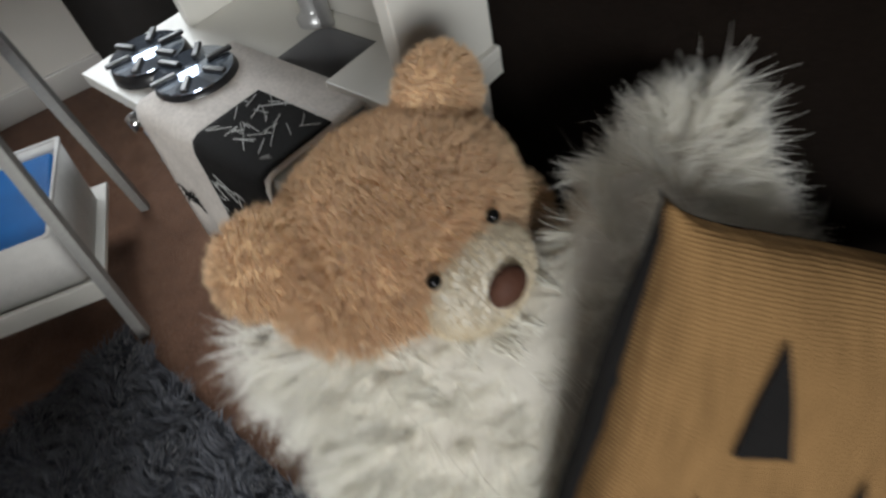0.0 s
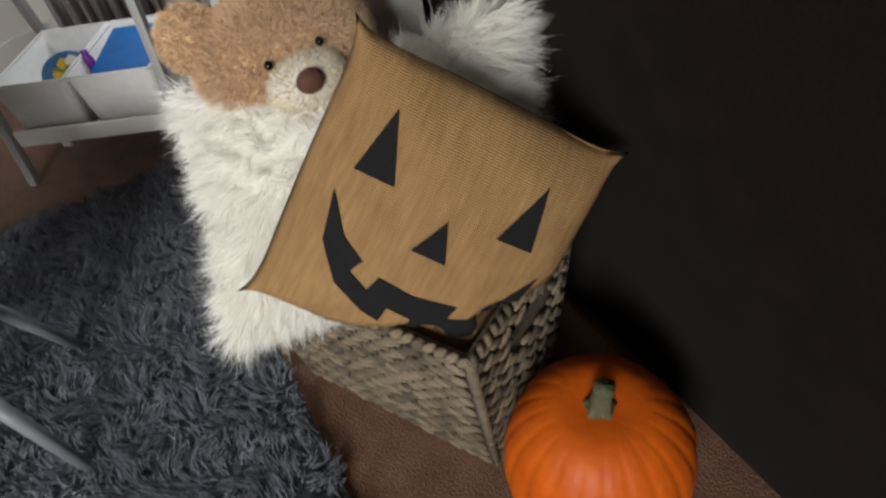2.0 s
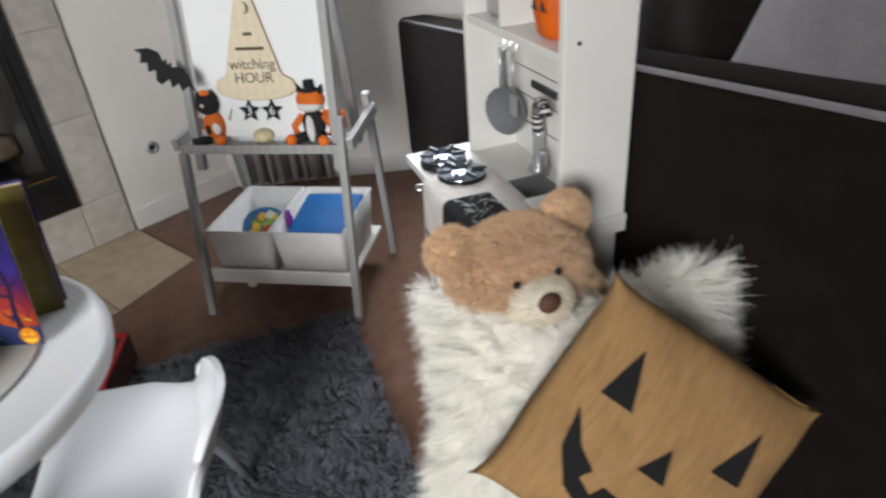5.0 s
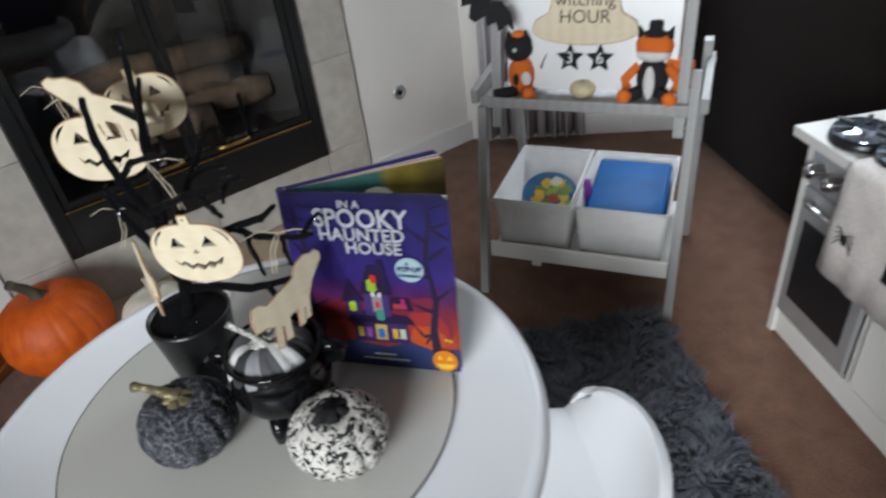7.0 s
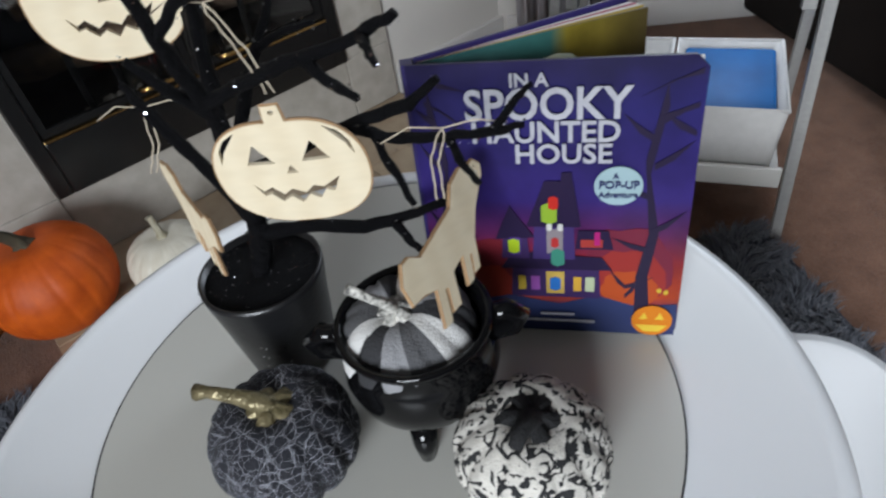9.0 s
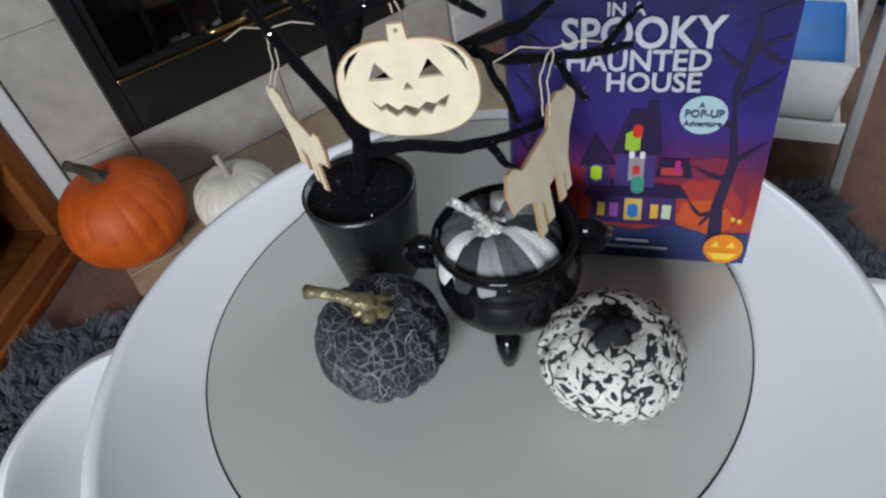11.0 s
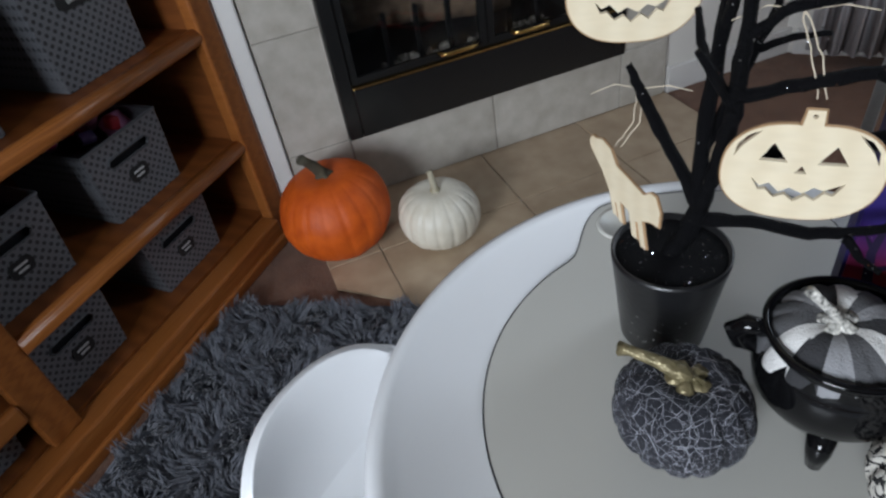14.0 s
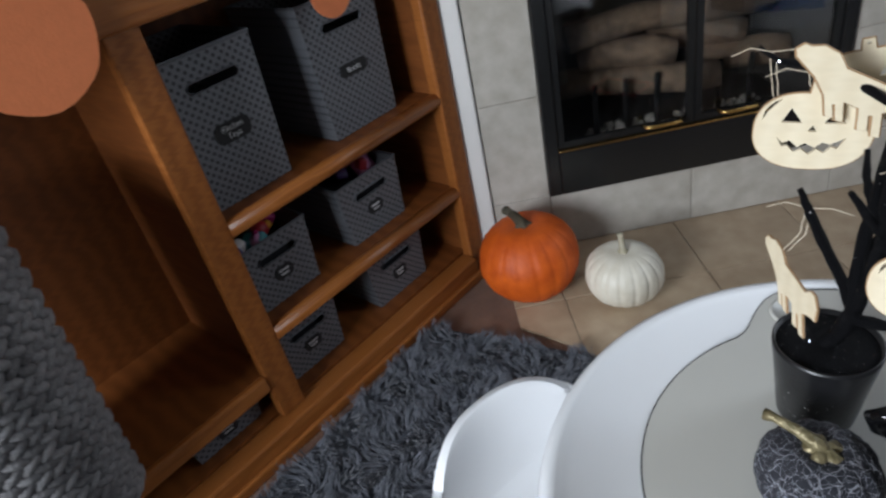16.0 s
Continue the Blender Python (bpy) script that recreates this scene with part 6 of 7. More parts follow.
def web_print(name, base, line, scale, width, rough=0.85):
    """Cloth with a net of fine lines."""
    m = mat(name, base, rough, scale=200, bump=0.3, bump_scale=700)
    nt = m.node_tree
    b = nt.nodes["Principled BSDF"]
    mp = next(n for n in nt.nodes if n.type == "MAPPING")
    src = b.inputs["Base Color"].links[0].from_socket
    out = src
    for sc, wd in ((scale, width), (scale * 0.45, width * 0.6), (scale * 1.5, width * 0.8)):
        v, lt, mix = nt.nodes.new("ShaderNodeTexVoronoi"), nt.nodes.new("ShaderNodeMath"), nt.nodes.new("ShaderNodeMix")
        v.feature = "DISTANCE_TO_EDGE"
        v.inputs["Scale"].default_value = sc
        lt.operation = "LESS_THAN"
        lt.inputs[1].default_value = wd
        mix.data_type = "RGBA"
        mix.inputs[7].default_value = (*line, 1)
        nt.links.new(mp.outputs[0], v.inputs["Vector"])
        nt.links.new(v.outputs["Distance"], lt.inputs[0])
        nt.links.new(lt.outputs[0], mix.inputs[0])
        nt.links.new(out, mix.inputs[6])
        out = mix.outputs[2]
    nt.links.new(out, b.inputs["Base Color"])
    return m


def blob_print(name, base, ink, scale, level):
    """Cloth with scattered dark motifs."""
    m = mat(name, base, 0.85, scale=200, bump=0.3, bump_scale=700)
    nt = m.node_tree
    b = nt.nodes["Principled BSDF"]
    mp = next(n for n in nt.nodes if n.type == "MAPPING")
    out = b.inputs["Base Color"].links[0].from_socket
    n1, gt, mix = nt.nodes.new("ShaderNodeTexNoise"), nt.nodes.new("ShaderNodeMath"), nt.nodes.new("ShaderNodeMix")
    n1.inputs["Scale"].default_value, n1.inputs["Detail"].default_value, n1.inputs["Distortion"].default_value = scale, 1.5, 2.2
    gt.operation = "GREATER_THAN"
    gt.inputs[1].default_value = level
    mix.data_type = "RGBA"
    mix.inputs[7].default_value = (*ink, 1)
    nt.links.new(mp.outputs[0], n1.inputs["Vector"])
    nt.links.new(n1.outputs[0], gt.inputs[0])
    nt.links.new(gt.outputs[0], mix.inputs[0])
    nt.links.new(out, mix.inputs[6])
    nt.links.new(mix.outputs[2], b.inputs["Base Color"])
    return m


def fabric_pumpkin(m, r, h, cloth, stem_pts, stem_rad, stem_mat, label, patches=None):
    p = thing("fabric_pumpkin", m, label, "fabric pumpkin", "fabric pumpkins on the table")
    prof = []
    for i in range(21):
        a = math.pi * i / 20
        rr = r * math.sin(a) ** 0.8
        z = h / 2 * (1 - math.cos(a))
        dip = 0.16 * h * math.exp(-((rr / (0.28 * r)) ** 2))
        prof.append((max(rr, 1e-4), z + (dip * 0.4 if i < 10 else -dip)))
    z0 = min(z for _, z in prof)
    bm = lathe([(q, z - z0) for q, z in prof], 96, 14, 0.07)
    for v in bm.verts:
        a = math.atan2(v.co.y, v.co.x)
        k = 1 + 0.035 * math.sin(31 * a + 60 * v.co.z) * max(0, (v.co.z / h - 0.45)) + 0.05 * noise.noise(v.co * 30)
        v.co.x *= k
        v.co.y *= k
    if patches:
        for f in bm.faces:
            c = f.calc_center_median()
            f.material_index = int((math.atan2(c.y, c.x) + math.pi) / (2 * math.pi) * 13 + 0.12 * noise.noise(c * 40)) % len(patches)
    part("body", bm, patches or cloth, p, "gathered cloth body", True)
    st = tube(stem_pts, stem_rad, 12)
    for v in st.verts:
        v.co += Vector((noise.noise(v.co * 220), noise.noise(v.co * 240 + Vector((5, 0, 0))), 0)) * 0.0018
    part("stem", st, stem_mat, p, "dried stem", True)
    if stem_mat is GOLDSTEM:
        cap = lathe([(0.025, -0.004), (0.017, 0.003), (0.008, 0.007), (0.0, 0.007)], 40, 5, 0.5)
        part("stem_cap", cap, stem_mat, p, "star-shaped dried cap", True, Matrix.Translation((0, 0, h * 0.86)))
    elif stem_mat is BLACKFELT:
        part("stem_cap", lathe([(0.034, -0.006), (0.024, 0.000), (0.012, 0.006), (0.0, 0.008)], 40, 6, 0.5), stem_mat, p, "black star-shaped cap", True, Matrix.Translation((0, 0, h * 0.88)))
    else:
        part("stem_cap", lathe([(0.020, -0.004), (0.013, 0.002), (0.006, 0.006), (0.0, 0.006)], 40, 5, 0.55), stem_mat, p, "black and white star-shaped cap", True, Matrix.Translation((0, 0, h * 0.86)))
    return p


WEB = web_print("spider_web_cloth", (0.009, 0.010, 0.016), (0.55, 0.56, 0.62), 85, 0.0058)
SKULL = blob_print("skull_print_cloth", (0.66, 0.63, 0.57), (0.014, 0.014, 0.015), 88, 0.535)
GING = [mat("charcoal_cloth", (0.09, 0.09, 0.095), 0.9, bump=0.4, bump_scale=600), mat("white_cloth", (0.68, 0.67, 0.65), 0.9, bump=0.4, bump_scale=600), mat("black_cloth", (0.03, 0.03, 0.033), 0.9, bump=0.4, bump_scale=600), mat("grey_check_cloth", (0.27, 0.27, 0.28), 0.9, bump=0.4, bump_scale=600)]
fabric_pumpkin(pose(-0.790, -0.418, ZT + 0.001, 0, 0, 205), 0.0525, 0.082, WEB, [(0, 0, 0.066), (0.006, 0.002, 0.078), (0.022, 0.006, 0.083), (0.042, 0.010, 0.084), (0.050, 0.012, 0.083)], [0.012, 0.007, 0.0048, 0.0045, 0.0062], GOLDSTEM, "black fabric pumpkin with white spider-web print and gilded stem")
fabric_pumpkin(pose(-0.660, -0.304, ZT + 0.001, 0, 0, -50), 0.0525, 0.078, SKULL, [(0, 0, 0.062), (0.004, 0.0, 0.074), (0.010, -0.002, 0.079), (0.018, -0.005, 0.080), (0.026, -0.008, 0.078)], [0.014, 0.008, 0.0055, 0.005, 0.004], BLACKFELT, "white fabric pumpkin with black skull print and black stem")
fabric_pumpkin(pose(-0.760, -0.314, ZT + 0.052, 6, -6, 40), 0.0495, 0.070, None, [(0, 0, 0.058), (-0.004, -0.002, 0.072), (-0.012, -0.006, 0.086), (-0.020, -0.008, 0.098)], [0.007, 0.0040, 0.0030, 0.0036], mat("black_and_white_cloth_stem", (0.68, 0.66, 0.60), 0.9, scale=330, color2=(0.02, 0.02, 0.02), detail=1), "black, grey and white checked fabric pumpkin sitting in the cauldron", GING)


# ---- pop-up book ----
def gradient_mat(name, stops, lo, hi, axis, rough=0.35):
    m = mat(name, stops[0][1], rough)
    nt = m.node_tree
    b = nt.nodes["Principled BSDF"]
    tc, sep, mr, ramp = next(n for n in nt.nodes if n.type == "TEX_COORD"), nt.nodes.new("ShaderNodeSeparateXYZ"), nt.nodes.new("ShaderNodeMapRange"), nt.nodes.new("ShaderNodeValToRGB")
    nt.links.new(tc.outputs["Object"], sep.inputs[0])
    nt.links.new(sep.outputs[axis], mr.inputs["Value"])
    mr.inputs["From Min"].default_value, mr.inputs["From Max"].default_value = lo, hi
    nt.links.new(mr.outputs[0], ramp.inputs[0])
    el = ramp.color_ramp.elements
    el[0].position, el[0].color = stops[0][0], (*stops[0][1], 1)
    el[1].position, el[1].color = stops[-1][0], (*stops[-1][1], 1)
    for pos, col in stops[1:-1]:
        e = el.new(pos)
        e.color = (*col, 1)
    cloud, dab = nt.nodes.new("ShaderNodeTexNoise"), nt.nodes.new("ShaderNodeMix")
    cloud.inputs["Scale"].default_value, cloud.inputs["Detail"].default_value = 28, 3
    nt.links.new(tc.outputs["Object"], cloud.inputs["Vector"])
    dab.data_type, dab.blend_type = "RGBA", "OVERLAY"
    dab.inputs[0].default_value = 0.75
    nt.links.new(ramp.outputs[0], dab.inputs[6])
    nt.links.new(cloud.outputs[0], dab.inputs[7])
    nt.links.new(dab.outputs[2], b.inputs["Base Color"])
    b.inputs["Specular IOR Level"].default_value = 0.25
    return m


def popup_book():
    W, H = 0.191, 0.232
    m = pose(-0.812, -0.255, ZT + 0.003, 0, 0, 38.5) @ pose(0, 0, 0, -6, 0, 0)
    b = thing("popup_book", m, "open purple and orange pop-up picture book standing on the table", "book")
    cover = gradient_mat("cover_art", [(0.0, (0.012, 0.02, 0.065)), (0.10, (0.018, 0.026, 0.085)), (0.17, (0.33, 0.04, 0.008)), (0.30, (0.21, 0.016, 0.015)), (0.42, (0.07, 0.010, 0.055)), (0.55, (0.024, 0.013, 0.11)), (0.85, (0.014, 0.011, 0.085)), (1.0, (0.010, 0.007, 0.048))], 0, H, 2)
    edge = mat("cover_navy", (0.025, 0.017, 0.11), 0.4)
    r = 0.008
    outline = [(0, 0), (W - r, 0), (W, r), (W, H - r), (W - r, H), (0, H)]
    front = part("front_cover", slab(outline, 0.003), cover, b, "illustrated front cover")
    part("page", slab([(0.002, 0.003), (W - 0.003, 0.003), (W - 0.003, H - 0.003), (0.002, H - 0.003)], 0.0018), PAGE, b, "white board page", False, pose(0, 0.0028, 0, 0, 0, 0.7))
    part("spine", slab([(-0.004, 0), (0.004, 0), (0.004, H), (-0.004, H)], 0.012), edge, b, "navy spine", False, pose(-0.001, 0.006, 0, 0, 0, 20))
    part("back_cover", slab(outline, 0.003), edge, b, "navy back cover", False, pose(0.002, 0.012, 0, 0, 0, 39.5))
    olive = gradient_mat("inner_art", [(0.0, (0.03, 0.10, 0.10)), (0.55, (0.03, 0.11, 0.10)), (0.62, (0.22, 0.17, 0.02)), (1.0, (0.06, 0.045, 0.02))], 0, W, 0)
    for k, ang in enumerate((37.8, 36.6, 35.2, 33.8, 32.0)):
        part("page", slab([(0.004, 0.003), (W - 0.004, 0.003), (W - 0.004, H - 0.003), (0.004, H - 0.003)], 0.0017), (PAGE, mat("page_rose", (0.45, 0.12, 0.16), 0.5), PAGE, mat("page_yellow", (0.5, 0.35, 0.06), 0.5), olive)[k], b, "board page", False, pose(0.002, 0.009, 0, 0, 0, ang))
    inner = b.children[-1]
    part("page_art", slab([(0.105 + 0.02 * math.cos(k * math.pi / 6), 0.205 + 0.016 * math.sin(k * math.pi / 6)) for k in range(12)], 0.0006), mat("pale_leaf", (0.62, 0.66, 0.5), 0.5), inner, "pale eye shape", False, pose(0, -0.0013, 0))
    part("page_art", slab([(0.100 + 0.009 * math.cos(k * math.pi / 5), 0.205 + 0.010 * math.sin(k * math.pi / 5)) for k in range(10)], 0.0006), mat("leaf_green", (0.10, 0.33, 0.08), 0.5), inner, "", False, pose(0, -0.0018, 0))
    part("page_art", slab([(0.145 + 0.010 * math.cos(k * math.pi / 6), 0.200 + 0.008 * math.sin(k * math.pi / 6)) for k in range(12)], 0.0006), mat("maroon_dot", (0.18, 0.02, 0.03), 0.5), inner, "", False, pose(0, -0.0013, 0))
    lvl = [0]

    def art(name, poly, color, label="", rough=0.4):
        lvl[0] += 1
        return part(name, slab(poly, 0.0003), mat("art_%d" % lvl[0], tuple(c * 0.72 for c in color), rough, var=0.05, spec=0.2), front, label, False, pose(0, -0.0018 - 0.00004 * lvl[0], 0))

    dark = (0.022, 0.014, 0.045)
    # fiery sky behind the house, then ground, bare trees and house
    def glow(x, z, rx, rz, color):
        art("print_sky_glow", [(min(W - 0.002, max(0.002, x + rx * math.cos(k * math.pi / 9) * (1 + 0.10 * math.sin(3 * k)))), max(0.012, z + rz * math.sin(k * math.pi / 9) * (1 + 0.10 * math.cos(2 * k)))) for k in range(18)], color)
    glow(0.150, 0.066, 0.034, 0.040, (0.20, 0.022, 0.05))
    glow(0.152, 0.056, 0.028, 0.030, (0.36, 0.035, 0.03))
    glow(0.153, 0.046, 0.022, 0.020, (0.52, 0.085, 0.02))
    glow(0.042, 0.060, 0.026, 0.034, (0.20, 0.018, 0.03))
    glow(0.045, 0.048, 0.020, 0.020, (0.36, 0.035, 0.018))
    art("print_ground", [(0.0, 0.0015), (W - 0.001, 0.0015), (W - 0.001, 0.034), (0.16, 0.030), (0.13, 0.040), (0.10, 0.030), (0.06, 0.038), (0.03, 0.030), (0.0, 0.036)], (0.035, 0.05, 0.15), "dark blue ground")
    def bare_tree(x, s, mirror):
        k = -1 if mirror else 1
        trunk = [(x, 0.02), (x + 0.012 * s * k, 0.02), (x + 0.008 * s * k, 0.06), (x + 0.013 * s * k, 0.10), (x + 0.004 * s * k, 0.15), (x + 0.012 * s * k, 0.20), (x + 0.010 * s * k, 0.215), (x + 0.0 * s * k, 0.16), (x + 0.006 * s * k, 0.10), (x - 0.001 * k, 0.06)]
        art("print_tree", trunk if k > 0 else trunk[::-1], dark, "dark bare tree")
        for z, l, up in ((0.10, 0.030, 0.020), (0.13, -0.024, 0.016), (0.155, 0.03, 0.02), (0.175, -0.022, 0.02), (0.19, 0.025, 0.012), (0.085, -0.026, 0.012)):
            xa = x + 0.006 * s * k
            xb = max(0.003, min(W - 0.003, xa + l * k * s))
            art("print_branch", [(xa, z - 0.002), (xa + (xb - xa) * 0.5, z + up * 0.35 - 0.0015), (xb, z + up), (xa + (xb - xa) * 0.5, z + up * 0.5 + 0.001), (xa, z + 0.003)], dark)
    for x, z in ((0.1755, 0.047), (0.1805, 0.0455)):
        art("print_owl_eye", [(x + 0.0019 * math.cos(k * math.pi / 5), z + 0.0023 * math.sin(k * math.pi / 5)) for k in range(10)], (0.7, 0.5, 0.05))
    for x, z, l, up in ((0.150, 0.050, 0.020, 0.010), (0.150, 0.050, -0.012, 0.016), (0.150, 0.040, 0.012, 0.022), (0.020, 0.218, 0.040, -0.014), (0.010, 0.205, 0.030, -0.022), (0.188, 0.222, -0.036, -0.016), (0.188, 0.200, -0.030, -0.020), (0.188, 0.180, -0.022, 0.016)):
        art("print_branch", [(x, z - 0.002), (x + l * 0.5, z + up * 0.3 - 0.0012), (x + l, z + up), (x + l * 0.5, z + up * 0.5 + 0.001), (x, z + 0.002)], dark)
    bare_tree(0.158, 1.0, False)
    bare_tree(0.022, 0.9, True)
    house = (0.05, 0.026, 0.11)
    roof = (0.022, 0.012, 0.05)
    art("print_house", [(0.062, 0.038), (0.132, 0.038), (0.130, 0.068), (0.064, 0.068)], house, "dark purple house")
    art("print_roof", [(0.055, 0.066), (0.140, 0.066), (0.132, 0.078), (0.098, 0.080), (0.092, 0.085), (0.062, 0.078)], roof)
    art("print_house", [(0.056, 0.076), (0.078, 0.076), (0.076, 0.098), (0.058, 0.096)], house)
    art("print_roof", [(0.052, 0.094), (0.082, 0.096), (0.064, 0.124)], roof)
    art("print_house", [(0.080, 0.076), (0.112, 0.076), (0.111, 0.108), (0.082, 0.108)], (0.06, 0.035, 0.16))
    art("print_roof", [(0.076, 0.106), (0.116, 0.106), (0.110, 0.145), (0.090, 0.145)], roof)
    art("print_roof", [(0.112, 0.086), (0.140, 0.086), (0.136, 0.103), (0.114, 0.103)], roof)
    art("print_chimney", [(0.101, 0.14), (0.110, 0.14), (0.109, 0.152), (0.102, 0.152)], roof)
    for x, z, w, h, c in ((0.068, 0.045, 0.006, 0.014, (0.72, 0.52, 0.06)), (0.078, 0.045, 0.007, 0.014, (0.34, 0.10, 0.42)), (0.090, 0.042, 0.014, 0.022, (0.62, 0.42, 0.09)), (0.111, 0.045, 0.006, 0.014, (0.72, 0.42, 0.05)), (0.120, 0.045, 0.007, 0.014, (0.55, 0.62, 0.4)), (0.091, 0.082, 0.012, 0.022, (0.30, 0.26, 0.28)), (0.116, 0.088, 0.016, 0.007, (0.42, 0.05, 0.04)), (0.063, 0.080, 0.008, 0.016, (0.10, 0.05, 0.25)), (0.126, 0.09, 0.004, 0.012, (0.5, 0.02, 0.2))):
        art("print_window", [(x, z), (x + w, z), (x + w, z + h), (x, z + h)], c, "lit window")
    for x, z, c, s in ((0.066, 0.088, (0.45, 0.62, 0.02), 0.006), (0.093, 0.118, (0.32, 0.50, 0.04), 0.008), (0.096, 0.127, (0.62, 0.03, 0.02), 0.005), (0.097, 0.052, (0.03, 0.16, 0.5), 0.006), (0.097, 0.092, (0.5, 0.04, 0.04), 0.004), (0.093, 0.106, (0.75, 0.75, 0.7), 0.0028), (0.101, 0.106, (0.75, 0.75, 0.7), 0.0028), (0.099, 0.078, (0.06, 0.28, 0.2), 0.007)):
        art("print_figure", [(x + s * math.cos(k * math.pi / 4) * (1.0 if k % 2 else 0.7), z + s * 1.2 * math.sin(k * math.pi / 4)) for k in range(8)], c)
    art("print_badge", [(0.141 + 0.0165 * math.cos(k * math.pi / 14), 0.1415 + 0.0155 * math.sin(k * math.pi / 14)) for k in range(28)], (0.42, 0.58, 0.62), "pale blue round badge")
    art("print_lantern", [(0.172 + 0.0155 * math.cos(k * math.pi / 12), 0.0175 + 0.0155 * math.sin(k * math.pi / 12)) for k in range(24)], (0.78, 0.24, 0.015), "orange pumpkin face in the corner")
    for poly in ([(0.162, 0.019), (0.169, 0.019), (0.166, 0.026)], [(0.174, 0.019), (0.181, 0.019), (0.178, 0.026)], [(0.160, 0.013), (0.184, 0.013), (0.178, 0.006), (0.166, 0.006)]):
        art("print_lantern_face", poly, (0.9, 0.62, 0.06))
    silver = mat("silver_foil_letters", (0.40, 0.40, 0.44), 0.45, var=0.12, scale=160)
    navy = mat("navy_letters", (0.02, 0.03, 0.12), 0.5)
    for words, x, z, size, ma, sq in (("IN A", 0.0815, 0.2205, 0.0130, silver, 1.0), ("SPOOKY", 0.092, 0.2030, 0.031, silver, 0.90), ("HAUNTED", 0.091, 0.1835, 0.0215, silver, 0.98), ("HOUSE", 0.103, 0.1672, 0.0205, silver, 1.0), ("A", 0.139, 0.1500, 0.006, navy, 1.0), ("POP-UP", 0.1412, 0.1430, 0.0085, navy, 0.95), ("Adventure", 0.141, 0.1350, 0.0062, navy, 1.0)):
        lettering("lettering", words, size, ma, front, pose(x, -0.0056, z, 90, 0, 0), "silver title lettering" if ma is silver else "navy lettering", 0.0005, sq, size * 0.020)
    for x0, x1, z in ((0.085, 0.112, 0.021), (0.07, 0.128, 0.014)):
        part("text_bar", box(x0, x1, -0.0060, -0.0054, z, z + 0.0022), silver, front)
    return b


popup_book()


# ---- built-in bookcase ----
YF, AR, AL = -1.90, -0.985, 0.95


def bookcase():
    b = thing("bookcase", B_, "varnished oak built-in bookcase with storage bins", "bookcase")
    d = 0.36
    part("jamb", box(AR - 0.035, AR + 0.025, YF - 0.02, YF + 0.015, 0.0, 1.50, 0.006), OAK, b, "oak side post")
    # inner boards take the oak that is coloured darker for shade
    part("side_board", box(AR - 0.005, AR + 0.012, YF - d, YF - 0.021, 0.0, 1.5), OAK_SHADED, b)
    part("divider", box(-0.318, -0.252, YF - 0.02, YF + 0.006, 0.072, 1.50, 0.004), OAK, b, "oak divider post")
    part("divider_board", box(-0.300, -0.278, YF - d, YF - 0.021, 0.075, 1.5), OAK_SHADED, b)
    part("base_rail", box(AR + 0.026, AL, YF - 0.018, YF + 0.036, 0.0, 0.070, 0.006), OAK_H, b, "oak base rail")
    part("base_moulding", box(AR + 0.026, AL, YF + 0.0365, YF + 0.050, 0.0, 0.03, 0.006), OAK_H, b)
    part("bottom_board", box(AR + 0.013, AL, YF - d, YF - 0.019, 0.060, 0.075), OAK_SHADED, b)
    part("back_board", box(AR, AL, YF - d - 0.02, YF - d - 0.001, 0.0, 1.5), OAK_SHADED, b)
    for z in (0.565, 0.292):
        part("shelf", box(AR + 0.013, -0.301, YF - d, YF - 0.008, z - 0.022, z, 0.001), OAK_SHADED, b, "oak shelf")
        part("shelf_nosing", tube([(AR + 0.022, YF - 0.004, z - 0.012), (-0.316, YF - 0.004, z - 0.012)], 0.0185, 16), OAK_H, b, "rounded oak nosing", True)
    part("shelf", box(-0.277, AL, YF - d, YF - 0.008, 0.180, 0.202, 0.001), OAK_SHADED, b, "oak shelf")
    part("shelf_edge", box(-0.251, AL, YF - 0.0075, YF + 0.012, 0.165, 0.207, 0.006), OAK_H, b)
    part("top_rail", box(AR + 0.026, AL, YF - 0.018, YF + 0.014, 0.955, 1.03, 0.006), OAK_H, b, "pale oak top rail")
    part("top_board", box(AR + 0.013, AL, YF - d, YF - 0.019, 1.03, 1.05), OAK_SHADED, b)
    return b


bookcase()
PERF = web_print("perforated_grey_plastic", (0.145, 0.15, 0.16), (0.145, 0.15, 0.16), 60, 0.0)
nt = PERF.node_tree
pb = nt.nodes["Principled BSDF"]
mp = next(n for n in nt.nodes if n.type == "MAPPING")
vor, gt, mixc, bmp = nt.nodes.new("ShaderNodeTexVoronoi"), nt.nodes.new("ShaderNodeMath"), nt.nodes.new("ShaderNodeMix"), nt.nodes.new("ShaderNodeBump")
vor.inputs["Scale"].default_value, vor.inputs["Randomness"].default_value = 74, 0.0
gt.operation = "LESS_THAN"
gt.inputs[1].default_value = 0.33
mixc.data_type = "RGBA"
mixc.inputs[6].default_value, mixc.inputs[7].default_value = (0.150, 0.155, 0.168, 1), (0.030, 0.030, 0.034, 1)
nt.links.new(mp.outputs[0], vor.inputs["Vector"])
mp.inputs["Rotation"].default_value = (0, radians(45), 0)
nt.links.new(vor.outputs["Distance"], gt.inputs[0])
nt.links.new(gt.outputs[0], mixc.inputs[0])
nt.links.new(mixc.outputs[2], pb.inputs["Base Color"])
pb.inputs["Roughness"].default_value = 0.45
TOYCOL = [(0.55, 0.03, 0.20), (0.75, 0.70, 0.66), (0.10, 0.35, 0.36), (0.40, 0.02, 0.03), (0.62, 0.25, 0.45), (0.05, 0.06, 0.20), (0.70, 0.30, 0.03), (0.10, 0.06, 0.16)]
